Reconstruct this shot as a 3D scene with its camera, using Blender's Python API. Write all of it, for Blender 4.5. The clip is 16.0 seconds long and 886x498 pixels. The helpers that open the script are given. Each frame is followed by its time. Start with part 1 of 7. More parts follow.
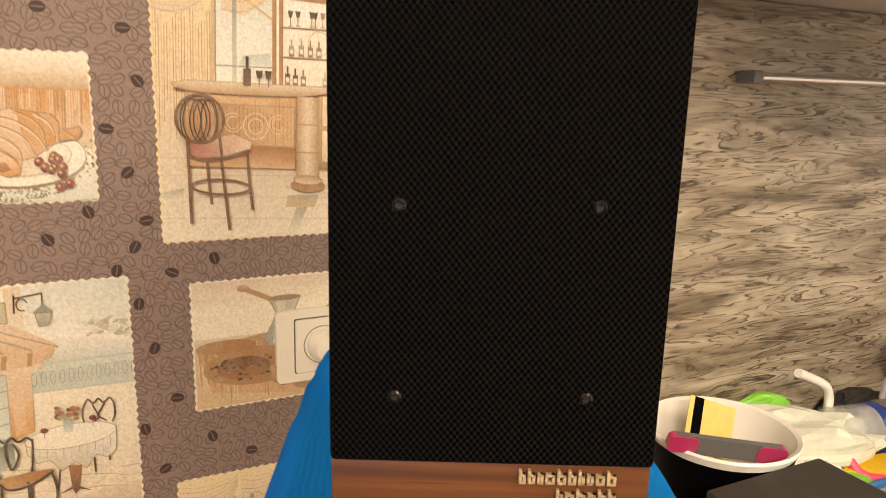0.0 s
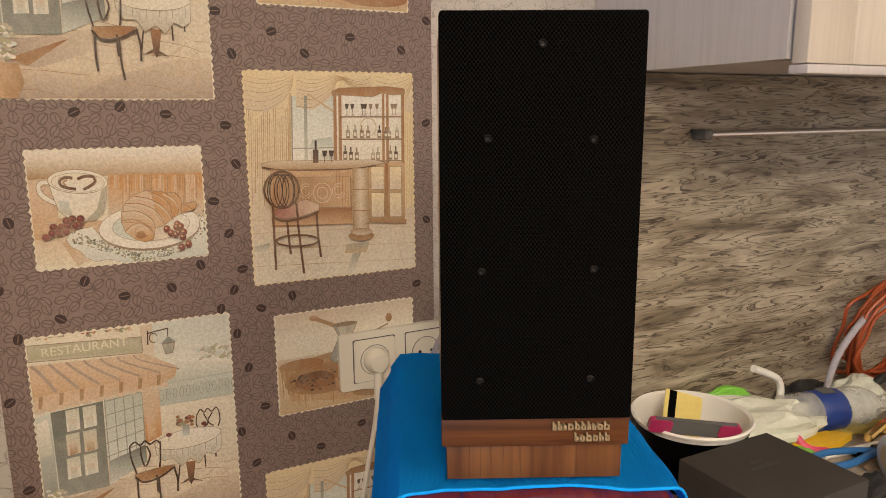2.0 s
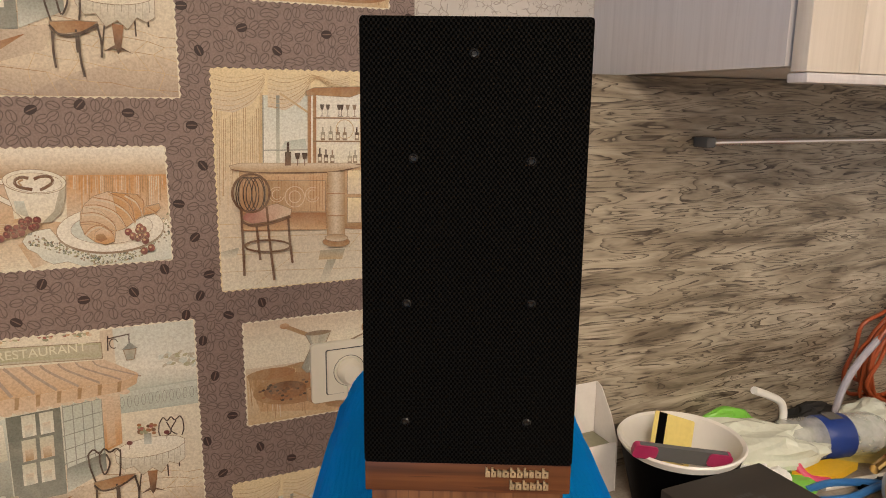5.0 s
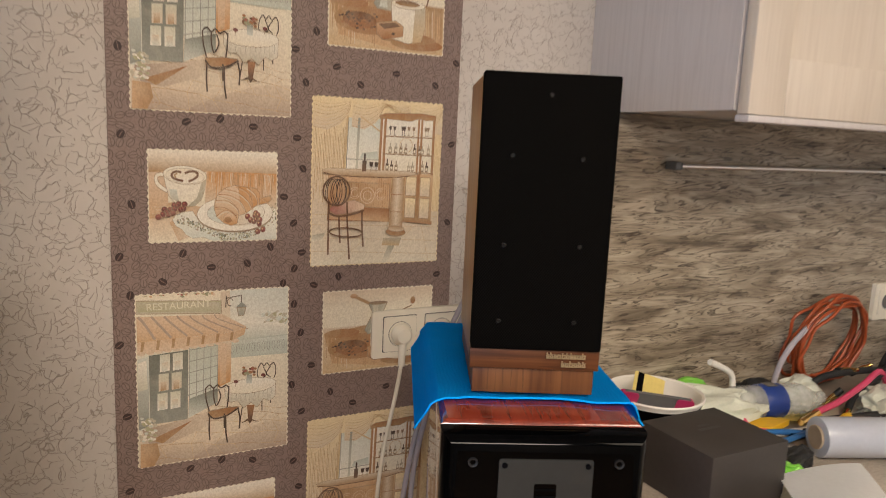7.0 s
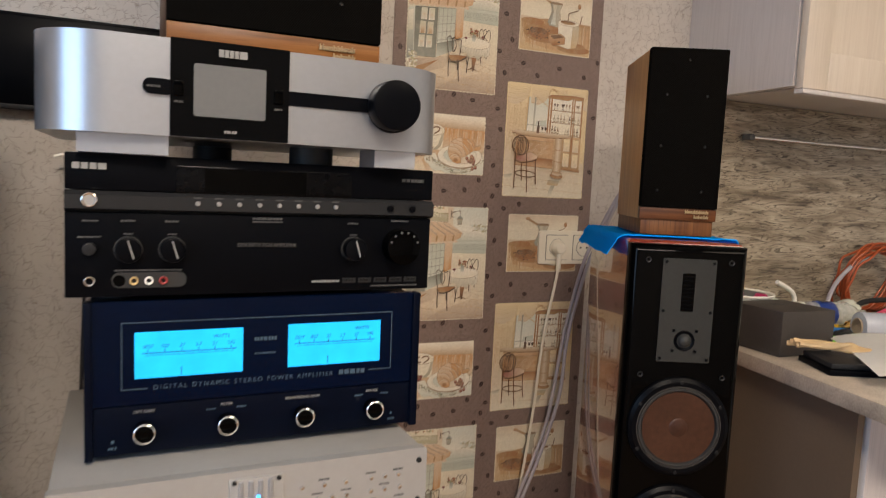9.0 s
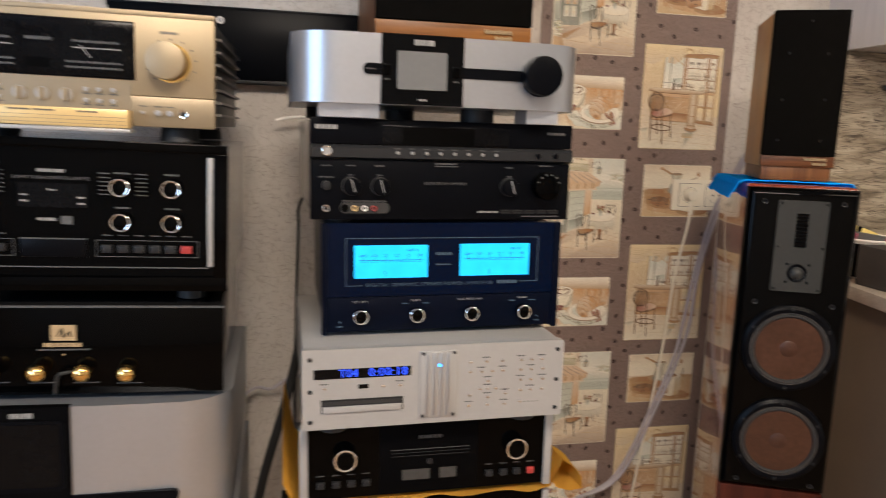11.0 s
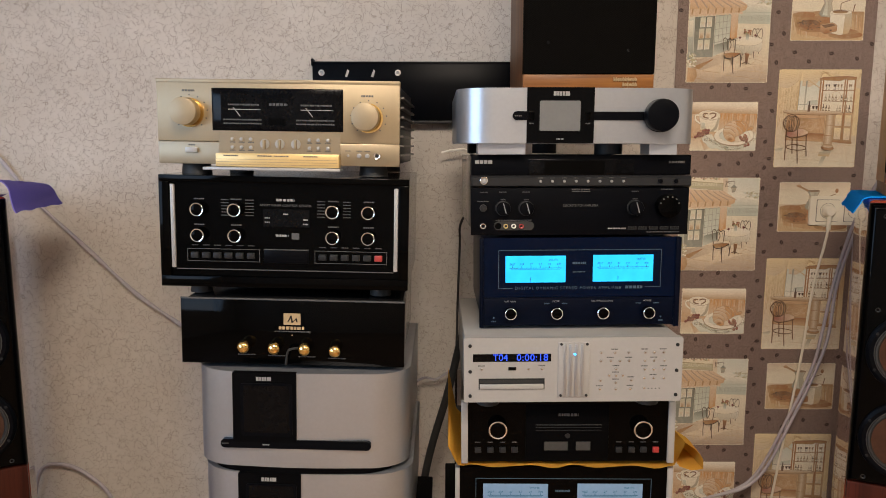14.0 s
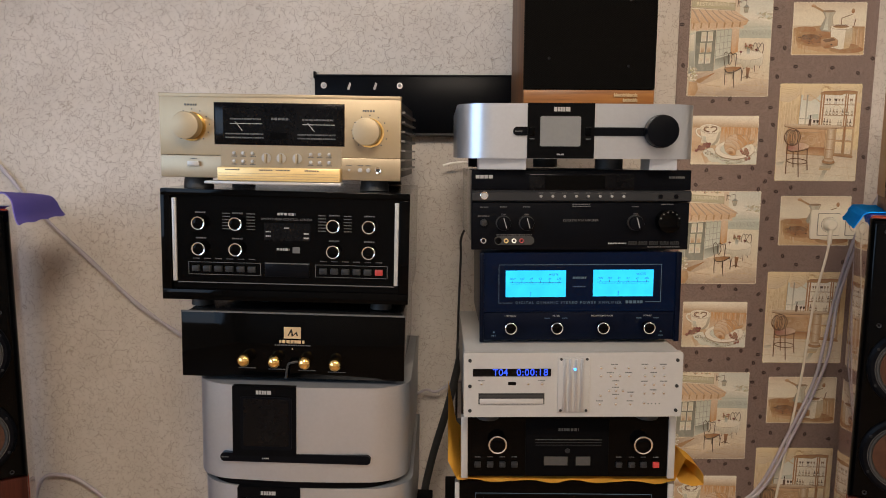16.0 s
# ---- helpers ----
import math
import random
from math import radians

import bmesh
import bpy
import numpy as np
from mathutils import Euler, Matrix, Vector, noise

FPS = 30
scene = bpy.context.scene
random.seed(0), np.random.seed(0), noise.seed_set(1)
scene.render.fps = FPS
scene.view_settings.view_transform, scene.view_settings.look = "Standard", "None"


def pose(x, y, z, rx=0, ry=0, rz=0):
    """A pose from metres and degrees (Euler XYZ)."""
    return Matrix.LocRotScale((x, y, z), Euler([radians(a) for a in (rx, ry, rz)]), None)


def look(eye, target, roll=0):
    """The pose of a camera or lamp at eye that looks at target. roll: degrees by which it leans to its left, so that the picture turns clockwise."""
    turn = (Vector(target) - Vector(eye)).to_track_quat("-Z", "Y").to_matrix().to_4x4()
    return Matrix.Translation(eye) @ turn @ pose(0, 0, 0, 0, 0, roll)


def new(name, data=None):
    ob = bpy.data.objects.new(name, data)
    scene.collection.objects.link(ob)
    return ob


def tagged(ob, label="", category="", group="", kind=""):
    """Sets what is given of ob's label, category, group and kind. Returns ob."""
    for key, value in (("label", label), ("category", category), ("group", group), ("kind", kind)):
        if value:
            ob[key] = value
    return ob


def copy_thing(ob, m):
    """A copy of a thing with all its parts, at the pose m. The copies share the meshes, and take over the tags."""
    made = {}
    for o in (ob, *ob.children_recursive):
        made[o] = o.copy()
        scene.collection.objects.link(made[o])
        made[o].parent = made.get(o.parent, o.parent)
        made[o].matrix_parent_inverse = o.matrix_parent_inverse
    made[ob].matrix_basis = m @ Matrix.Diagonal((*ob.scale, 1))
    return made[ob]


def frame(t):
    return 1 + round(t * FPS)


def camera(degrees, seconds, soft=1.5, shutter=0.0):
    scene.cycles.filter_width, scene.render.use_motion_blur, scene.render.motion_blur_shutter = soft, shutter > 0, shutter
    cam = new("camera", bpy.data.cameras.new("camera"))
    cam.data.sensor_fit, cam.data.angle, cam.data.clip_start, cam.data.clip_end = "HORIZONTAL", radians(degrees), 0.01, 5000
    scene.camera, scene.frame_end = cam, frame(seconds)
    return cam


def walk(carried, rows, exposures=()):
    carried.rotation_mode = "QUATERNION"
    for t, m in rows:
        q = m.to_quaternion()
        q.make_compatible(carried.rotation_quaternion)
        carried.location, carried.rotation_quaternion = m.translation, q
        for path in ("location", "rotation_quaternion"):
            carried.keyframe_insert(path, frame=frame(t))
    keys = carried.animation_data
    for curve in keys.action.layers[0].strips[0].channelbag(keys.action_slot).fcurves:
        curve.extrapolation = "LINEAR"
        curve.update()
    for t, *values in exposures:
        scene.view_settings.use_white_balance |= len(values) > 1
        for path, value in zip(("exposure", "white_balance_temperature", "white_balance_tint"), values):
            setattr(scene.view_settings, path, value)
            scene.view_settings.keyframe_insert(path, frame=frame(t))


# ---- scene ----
cam = camera(64.1, 16.0, soft=0.95, shutter=0.5)
PATH = [
    (0, (0.229, -0.753, 1.352), (1.084, 1.003, 0.922), 1.5),
    (0.5, (0.2, -0.789, 1.387), (1.068, 0.964, 0.967), 0.6),
    (1, (0.165, -0.829, 1.404), (1.034, 0.925, 0.993), -0.5),
    (1.5, (0.124, -0.877, 1.411), (0.996, 0.88, 1.023), -0.8),
    (2, (0.09, -0.915, 1.419), (0.985, 0.833, 1.037), -0.4),
    (2.5, (0.079, -0.937, 1.421), (0.976, 0.81, 1.044), -0.1),
    (3, (0.085, -0.937, 1.432), (0.989, 0.809, 1.067), 0.1),
    (3.5, (0.103, -0.927, 1.433), (1.005, 0.819, 1.061), -0.1),
    (3.7, (0.114, -0.922, 1.432), (1.016, 0.822, 1.053), -0.2),
    (6, (0.19, -0.897, 1.436), (0.955, 0.904, 1.021), 1.3),
    (6.5, (0.04, -1.009, 1.429), (0.858, 0.776, 1.047), 1.5),
    (7, (-0.059, -1.108, 1.417), (0.863, 0.639, 1.102), 2.6),
    (7.5, (-0.124, -1.202, 1.405), (0.794, 0.567, 1.245), 3.0),
    (8, (-0.32, -1.325, 1.37), (0.604, 0.444, 1.241), 2.9),
    (8.5, (-0.501, -1.446, 1.297), (0.406, 0.333, 1.179), 2.9),
    (8.7, (-0.527, -1.48, 1.232), (0.341, 0.316, 1.09), 2.9),
    (10.8, (-0.616, -1.766, 1.215), (-0.117, 0.142, 0.882), 2.0),
    (11, (-0.642, -1.787, 1.22), (-0.22, 0.141, 0.896), 1.9),
    (11.5, (-0.676, -1.869, 1.231), (-0.497, 0.098, 0.914), 1.4),
    (12, (-0.685, -1.936, 1.227), (-0.617, 0.04, 0.924), 1.3),
    (12.5, (-0.673, -1.992, 1.236), (-0.653, -0.015, 0.935), 1.1),
    (13, (-0.658, -2.026, 1.249), (-0.65, -0.046, 0.963), 0.4),
    (13.5, (-0.66, -2.043, 1.251), (-0.664, -0.064, 0.962), 0.2),
    (14, (-0.658, -2.06, 1.252), (-0.67, -0.08, 0.967), 0.1),
    (14.5, (-0.656, -2.062, 1.252), (-0.674, -0.082, 0.972), 0.2),
    (15, (-0.657, -2.061, 1.251), (-0.675, -0.079, 0.977), 0.3),
    (15.5, (-0.654, -2.056, 1.263), (-0.67, -0.074, 0.995), 0.3),
    (16, (-0.654, -2.061, 1.265), (-0.673, -0.078, 1.002), 0.3),
]
walk(cam, [(t, look(eye, target, roll)) for t, eye, target, roll in PATH],
     exposures=[(0, 0.5, 7150, 10), (1, 0.15, 6850, 10), (2, -0.17, 6550, 10), (3.7, -0.18, 6400, 10), (6, -0.12, 6350, 10), (7, -0.2, 6250, 10), (8, -0.4, 6250, 10),
                (8.7, -0.34, 6300, 10), (11, -0.1, 6300, 10), (12.5, -0.25, 6500, 10), (16, -0.24, 6530, 10)])

# ---------------------------------------------------------------- light
world = bpy.data.worlds.new("world")
scene.world = world
world.use_nodes = True
sky = world.node_tree.nodes.new("ShaderNodeTexSky")
sky.sky_type, sky.sun_disc = "NISHITA", False
sky.sun_elevation, sky.sun_rotation = radians(25), radians(200)
background = world.node_tree.nodes["Background"]
background.inputs["Strength"].default_value = 0.1
world.node_tree.links.new(sky.outputs[0], background.inputs[0])


def area_lamp(name, eye, target, sx, sy, watts, color, shape="RECTANGLE"):
    data = bpy.data.lights.new(name, "AREA")
    data.shape, data.size, data.size_y, data.energy, data.color = shape, sx, sy, watts, color
    ob = new(name, data)
    ob.matrix_world = look(eye, target)
    return ob


# daylight in the window's opening, and the bulbs of the two ceiling lamps
area_lamp("window_daylight", (-2.93, -2.7, 1.55), (0.0, -2.2, 1.2), 1.9, 1.3, 58, (0.44, 0.67, 1.0))
area_lamp("ceiling_lamp_light", (-0.66, -2.55, 2.50), (-0.66, -2.55, 0.0), 0.8, 0.8, 96, (1.0, 0.85, 0.70), "DISK")
area_lamp("kitchen_lamp_light", (0.80, -2.15, 2.50), (0.80, -2.15, 0.0), 1.1, 1.1, 24, (1.0, 0.84, 0.66), "DISK")
# ---------------------------------------------------------------- materials
def nodes_of(name):
    m = bpy.data.materials.new(name)
    m.use_nodes = True
    nt = m.node_tree
    return m, nt, nt.nodes["Principled BSDF"]


def coords(nt, scale=(1, 1, 1)):
    tc = nt.nodes.new("ShaderNodeTexCoord")
    mp = nt.nodes.new("ShaderNodeMapping")
    mp.inputs["Scale"].default_value = scale
    nt.links.new(tc.outputs["Object"], mp.inputs[0])
    return mp.outputs[0]


def noise_of(nt, vec, scale, detail=3.0, rough=0.55, distort=0.0):
    n = nt.nodes.new("ShaderNodeTexNoise")
    n.inputs["Scale"].default_value, n.inputs["Detail"].default_value = scale, detail
    n.inputs["Roughness"].default_value, n.inputs["Distortion"].default_value = rough, distort
    nt.links.new(vec, n.inputs["Vector"])
    return n.outputs["Fac"]


def ramp_of(nt, fac, stops):
    r = nt.nodes.new("ShaderNodeValToRGB")
    e = r.color_ramp.elements
    while len(e) < len(stops):
        e.new(0.5)
    for k, (p, c) in zip(e, stops):
        k.position, k.color = p, (*c, 1) if len(c) == 3 else c
    nt.links.new(fac, r.inputs[0])
    return r.outputs[0]


def calc(nt, op, a, b=None, c=None):
    n = nt.nodes.new("ShaderNodeMath")
    n.operation = op
    for s, v in zip(n.inputs, (a, b, c)):
        if v is None:
            continue
        if isinstance(v, (int, float)):
            s.default_value = v
        else:
            nt.links.new(v, s)
    return n.outputs[0]


def blend(nt, fac, a, b, mode="MIX"):
    n = nt.nodes.new("ShaderNodeMix")
    n.data_type, n.blend_type = "RGBA", mode
    for s, v in ((n.inputs[0], fac), (n.inputs[6], a), (n.inputs[7], b)):
        if isinstance(v, (int, float)):
            s.default_value = v
        elif isinstance(v, tuple):
            s.default_value = (*v, 1)
        else:
            nt.links.new(v, s)
    return n.outputs[2]


def bump_of(nt, bsdf, height, strength, distance=0.001):
    b = nt.nodes.new("ShaderNodeBump")
    b.inputs["Strength"].default_value, b.inputs["Distance"].default_value = strength, distance
    nt.links.new(height, b.inputs["Height"])
    nt.links.new(b.outputs[0], bsdf.inputs["Normal"])


def plain(name, color, rough=0.5, metal=0.0, var=0.10, scale=35.0, bump=0.0, bscale=400.0, coat=0.0, spec=0.5):
    """Paint, metal or plastic with mottling at two sizes and a fine relief."""
    m, nt, b = nodes_of(name)
    v = coords(nt)
    big, small = noise_of(nt, v, scale * 0.2), noise_of(nt, v, scale * 4, 4)
    mixed = calc(nt, "MULTIPLY_ADD", small, 0.4, calc(nt, "MULTIPLY", big, 0.6))
    lo, hi = tuple(c * (1 - var) for c in color), tuple(min(1, c * (1 + var)) for c in color)
    nt.links.new(ramp_of(nt, mixed, [(0.35, lo), (0.65, hi)]), b.inputs["Base Color"])
    nt.links.new(calc(nt, "MULTIPLY_ADD", mixed, 0.12, max(0.01, rough - 0.06)), b.inputs["Roughness"])
    b.inputs["Metallic"].default_value, b.inputs["Coat Weight"].default_value = metal, coat
    b.inputs["Coat Roughness"].default_value, b.inputs["Specular IOR Level"].default_value = 0.04, spec
    if bump:
        bump_of(nt, b, noise_of(nt, v, bscale, 2), bump, 0.0006)
    return m


def glow(name, color, strength):
    m, nt, b = nodes_of(name)
    v = coords(nt)
    nt.links.new(ramp_of(nt, noise_of(nt, v, 30), [(0.3, tuple(c * 0.85 for c in color)), (0.7, color)]), b.inputs["Emission Color"])
    b.inputs["Base Color"].default_value = (*[c * 0.05 for c in color], 1)
    b.inputs["Emission Strength"].default_value = strength
    b.inputs["Specular IOR Level"].default_value = 0.0
    return m


def wood(name, dark, mid, light, axis="x", rough=0.35, coat=0.0, fine=1.0, spec=0.5):
    """Straight-grained veneer whose grain runs along the given axis."""
    m, nt, b = nodes_of(name)
    s = {"x": (2.5, 60, 60), "z": (60, 60, 2.5), "y": (60, 2.5, 60)}[axis]
    v = coords(nt, tuple(k * fine for k in s))
    grain = noise_of(nt, v, 1.0, 6, 0.6, 0.6)
    pores = noise_of(nt, v, 4.0, 2, 0.5)
    col = ramp_of(nt, grain, [(0.28, dark), (0.5, mid), (0.72, light)])
    col = blend(nt, calc(nt, "MULTIPLY", calc(nt, "LESS_THAN", pores, 0.38), 0.45), col, dark)
    nt.links.new(col, b.inputs["Base Color"])
    b.inputs["Roughness"].default_value, b.inputs["Coat Weight"].default_value = rough, coat
    b.inputs["Coat Roughness"].default_value, b.inputs["Specular IOR Level"].default_value = 0.03, spec
    bump_of(nt, b, grain, 0.10, 0.0004)
    return m


def creased_wallpaper():
    """Cream vinyl wallpaper pressed with fine random creases."""
    m, nt, b = nodes_of("cream_creased_wallpaper")
    v = coords(nt)
    bend = nt.nodes.new("ShaderNodeTexNoise")
    bend.inputs["Scale"].default_value, bend.inputs["Detail"].default_value = 26.0, 3.0
    nt.links.new(v, bend.inputs["Vector"])
    shift = nt.nodes.new("ShaderNodeVectorMath")
    shift.operation = "MULTIPLY_ADD"
    shift.inputs[1].default_value = (0.026, 0.026, 0.026)
    nt.links.new(bend.outputs["Color"], shift.inputs[0])
    nt.links.new(v, shift.inputs[2])
    lines = None
    for k, (sc, wd) in enumerate(((27.0, 0.017), (43.0, 0.025), (64.0, 0.033))):
        cell = nt.nodes.new("ShaderNodeTexVoronoi")
        cell.feature = "DISTANCE_TO_EDGE"
        cell.inputs["Scale"].default_value = sc
        nt.links.new(shift.outputs[0], cell.inputs["Vector"])
        line = calc(nt, "SUBTRACT", 1.0, calc(nt, "MINIMUM", calc(nt, "DIVIDE", cell.outputs["Distance"], wd), 1.0))
        gate = calc(nt, "GREATER_THAN", noise_of(nt, v, sc * 1.0 + k, 1, 0.4), 0.50)
        line = calc(nt, "MULTIPLY", line, gate)
        lines = line if lines is None else calc(nt, "MAXIMUM", lines, line)
    wash = noise_of(nt, v, 6, 4)
    base = ramp_of(nt, wash, [(0.3, (0.52, 0.475, 0.425)), (0.7, (0.60, 0.555, 0.505))])
    col = blend(nt, calc(nt, "MULTIPLY", lines, 0.60), base, (0.18, 0.132, 0.090))
    nt.links.new(col, b.inputs["Base Color"])
    b.inputs["Roughness"].default_value = 0.62
    h = calc(nt, "ADD", calc(nt, "MULTIPLY", noise_of(nt, v, 220, 2), 0.22), lines)
    bump_of(nt, b, h, 0.55, 0.0016)
    return m


def bean_wallpaper():
    """Brown vinyl wallpaper embossed all over with outlined coffee beans."""
    m, nt, b = nodes_of("brown_bean_wallpaper")
    v = coords(nt, (73, 73, 73))
    flat = nt.nodes.new("ShaderNodeSeparateXYZ")
    nt.links.new(v, flat.inputs[0])
    vec = nt.nodes.new("ShaderNodeCombineXYZ")
    nt.links.new(flat.outputs[0], vec.inputs[0])
    nt.links.new(flat.outputs[2], vec.inputs[1])
    vor = nt.nodes.new("ShaderNodeTexVoronoi")
    vor.voronoi_dimensions, vor.inputs["Scale"].default_value, vor.inputs["Randomness"].default_value = "2D", 1.0, 0.42
    nt.links.new(vec.outputs[0], vor.inputs["Vector"])
    off = nt.nodes.new("ShaderNodeVectorMath")
    off.operation = "SUBTRACT"
    nt.links.new(vec.outputs[0], off.inputs[0])
    nt.links.new(vor.outputs["Position"], off.inputs[1])
    rgb = nt.nodes.new("ShaderNodeSeparateColor")
    nt.links.new(vor.outputs["Color"], rgb.inputs[0])
    rot = nt.nodes.new("ShaderNodeVectorRotate")
    rot.rotation_type = "Z_AXIS"
    nt.links.new(off.outputs[0], rot.inputs["Vector"])
    nt.links.new(calc(nt, "MULTIPLY", rgb.outputs[0], 6.283), rot.inputs["Angle"])
    q = nt.nodes.new("ShaderNodeSeparateXYZ")
    nt.links.new(rot.outputs[0], q.inputs[0])
    r = calc(nt, "SQRT", calc(nt, "ADD", calc(nt, "POWER", calc(nt, "MULTIPLY", q.outputs[0], 1.0), 2.0), calc(nt, "POWER", calc(nt, "MULTIPLY", q.outputs[1], 1.46), 2.0)))
    ring = calc(nt, "LESS_THAN", calc(nt, "ABSOLUTE", calc(nt, "SUBTRACT", r, 0.485)), 0.055)
    slit = calc(nt, "MULTIPLY", calc(nt, "LESS_THAN", calc(nt, "ABSOLUTE", calc(nt, "ADD", q.outputs[1], calc(nt, "MULTIPLY", calc(nt, "SINE", calc(nt, "MULTIPLY", q.outputs[0], 7.0)), 0.05))), 0.042), calc(nt, "LESS_THAN", r, 0.46))
    ink = calc(nt, "MAXIMUM", ring, slit)
    fine = noise_of(nt, coords(nt), 500, 2)
    ground = ramp_of(nt, fine, [(0.3, (0.21, 0.150, 0.128)), (0.7, (0.28, 0.205, 0.178))])
    body = blend(nt, calc(nt, "MULTIPLY", calc(nt, "LESS_THAN", r, 0.48), 0.45), ground, (0.285, 0.205, 0.175))
    nt.links.new(blend(nt, calc(nt, "MULTIPLY", ink, 0.54), body, (0.060, 0.038, 0.033)), b.inputs["Base Color"])
    b.inputs["Roughness"].default_value = 0.55
    bump_of(nt, b, calc(nt, "SUBTRACT", calc(nt, "MULTIPLY_ADD", fine, 0.2, calc(nt, "MULTIPLY", calc(nt, "LESS_THAN", r, 0.48), 0.8)), ink), 0.9, 0.0016)
    return m


def streaked_stone():
    """Pale laminate printed with fine dark lines that flow along it like bark."""
    m, nt, b = nodes_of("streaked_stone_laminate")
    v = coords(nt, (7.0, 7.0, 66))
    flow = noise_of(nt, v, 1.0, 2.5, 0.5, 0.9)
    phase = calc(nt, "FRACT", calc(nt, "MULTIPLY", flow, 6.5))
    gate = noise_of(nt, coords(nt, (18, 18, 70)), 1.0, 3, 0.6, 0.8)
    soft = noise_of(nt, coords(nt, (4, 4, 22)), 1.0, 5, 0.65, 0.9)
    lines = ramp_of(nt, phase, [(0.0, (0, 0, 0)), (0.05, (1, 1, 1)), (0.13, (0.8, 0.8, 0.8)), (0.30, (0.30, 0.30, 0.30)), (0.62, (0, 0, 0))])
    amount = ramp_of(nt, gate, [(0.34, (0.45, 0.45, 0.45)), (0.52, (1, 1, 1))])
    ground = ramp_of(nt, soft, [(0.33, (0.125, 0.096, 0.064)), (0.45, (0.285, 0.236, 0.170)), (0.63, (0.48, 0.415, 0.318))])
    col = blend(nt, calc(nt, "MULTIPLY", lines, amount), ground, (0.042, 0.027, 0.016))
    nt.links.new(col, b.inputs["Base Color"])
    b.inputs["Roughness"].default_value = 0.36
    bump_of(nt, b, soft, 0.05, 0.0005)
    return m


def sep_x(nt, vec):
    n = nt.nodes.new("ShaderNodeSeparateXYZ")
    nt.links.new(vec, n.inputs[0])
    return n.outputs[0]


def cloth_mat(name, color, scale=900.0, ribs=0.0):
    m, nt, b = nodes_of(name)
    v = coords(nt)
    n = noise_of(nt, v, scale, 2)
    w = noise_of(nt, v, 14, 3)
    col = ramp_of(nt, calc(nt, "MULTIPLY_ADD", n, 0.5, calc(nt, "MULTIPLY", w, 0.5)), [(0.3, tuple(c * 0.88 for c in color)), (0.7, color)])
    nt.links.new(col, b.inputs["Base Color"])
    b.inputs["Roughness"].default_value, b.inputs["Specular IOR Level"].default_value = 0.95, 0.1
    rib = calc(nt, "SINE", calc(nt, "MULTIPLY", calc(nt, "ADD", sep_x(nt, v), calc(nt, "MULTIPLY", w, 0.02)), 1500.0))
    bump_of(nt, b, calc(nt, "MULTIPLY_ADD", rib, ribs, n), 0.6, 0.0016)
    return m


def grille_mat():
    """Black woven speaker cloth."""
    m, nt, b = nodes_of("black_speaker_cloth")
    v = coords(nt, (700, 700, 560))
    ck = nt.nodes.new("ShaderNodeTexChecker")
    ck.inputs["Scale"].default_value = 1.0
    nt.links.new(v, ck.inputs["Vector"])
    dust = noise_of(nt, coords(nt), 60, 5, 0.7)
    col = blend(nt, ck.outputs["Fac"], (0.0006, 0.0005, 0.0004), (0.0072, 0.0065, 0.0058))
    col = blend(nt, calc(nt, "MULTIPLY", calc(nt, "GREATER_THAN", dust, 0.72), 0.5), col, (0.010, 0.0098, 0.0095))
    nt.links.new(col, b.inputs["Base Color"])
    b.inputs["Roughness"].default_value, b.inputs["Specular IOR Level"].default_value = 0.9, 0.015
    bump_of(nt, b, ck.outputs["Fac"], 0.8, 0.0008)
    return m


def film_mat(name, color, cover):
    """Thin clear plastic: mostly open, with a milky sheen."""
    m, nt, b = nodes_of(name)
    n = noise_of(nt, coords(nt), 60, 3)
    nt.links.new(ramp_of(nt, n, [(0.3, tuple(c * 0.8 for c in color)), (0.7, color)]), b.inputs["Base Color"])
    nt.links.new(calc(nt, "MULTIPLY_ADD", n, 0.3, cover - 0.15), b.inputs["Alpha"])
    b.inputs["Roughness"].default_value = 0.12
    return m


M_WALL, M_BEAN, M_STONE = creased_wallpaper(), bean_wallpaper(), streaked_stone()
M_PLASTER = plain("white_plaster", (0.74, 0.72, 0.68), 0.8, bump=0.15)
M_FLOOR = wood("oak_floor", (0.16, 0.09, 0.05), (0.27, 0.17, 0.09), (0.36, 0.24, 0.14), "y", 0.4)
M_CAB = wood("whitewashed_cabinet", (0.50, 0.46, 0.44), (0.55, 0.51, 0.49), (0.58, 0.54, 0.515), "z", 0.45, fine=2.2)
# whitewashed wood again, with the warm lamplight on the fronts mixed into its colour
M_DOORWARM = wood("lamp_warmed_cabinet_door", (0.56, 0.49, 0.405), (0.61, 0.54, 0.45), (0.64, 0.575, 0.485), "z", 0.45, fine=2.2)
M_CTR = plain("cream_stone_worktop", (0.39, 0.335, 0.27), 0.4, var=0.3, scale=60)
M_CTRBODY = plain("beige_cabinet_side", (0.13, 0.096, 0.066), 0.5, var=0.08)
M_BLACKGLOSS = plain("black_gloss", (0.0008, 0.0008, 0.0009), 0.05, var=0.15, spec=0.06)
M_BLACKMATT = plain("black_matt", (0.0018, 0.0018, 0.0021), 0.5, var=0.2, bump=0.1, spec=0.03)
M_BLACKSATIN = plain("black_satin_metal", (0.0022, 0.0025, 0.0036), 0.3, 0.0, var=0.2, spec=0.05)
M_DARKGREY = plain("dark_grey_metal", (0.020, 0.0205, 0.022), 0.4, 0.2, spec=0.2)
M_SILVER = plain("silver_satin_metal", (0.33, 0.325, 0.315), 0.36, 0.25, var=0.04)
M_SILVERPAINT = plain("silver_paint", (0.385, 0.405, 0.44), 0.30, 0.75, var=0.04)
M_CHAMP = plain("champagne_metal", (0.31, 0.245, 0.155), 0.45, 0.5, var=0.04)
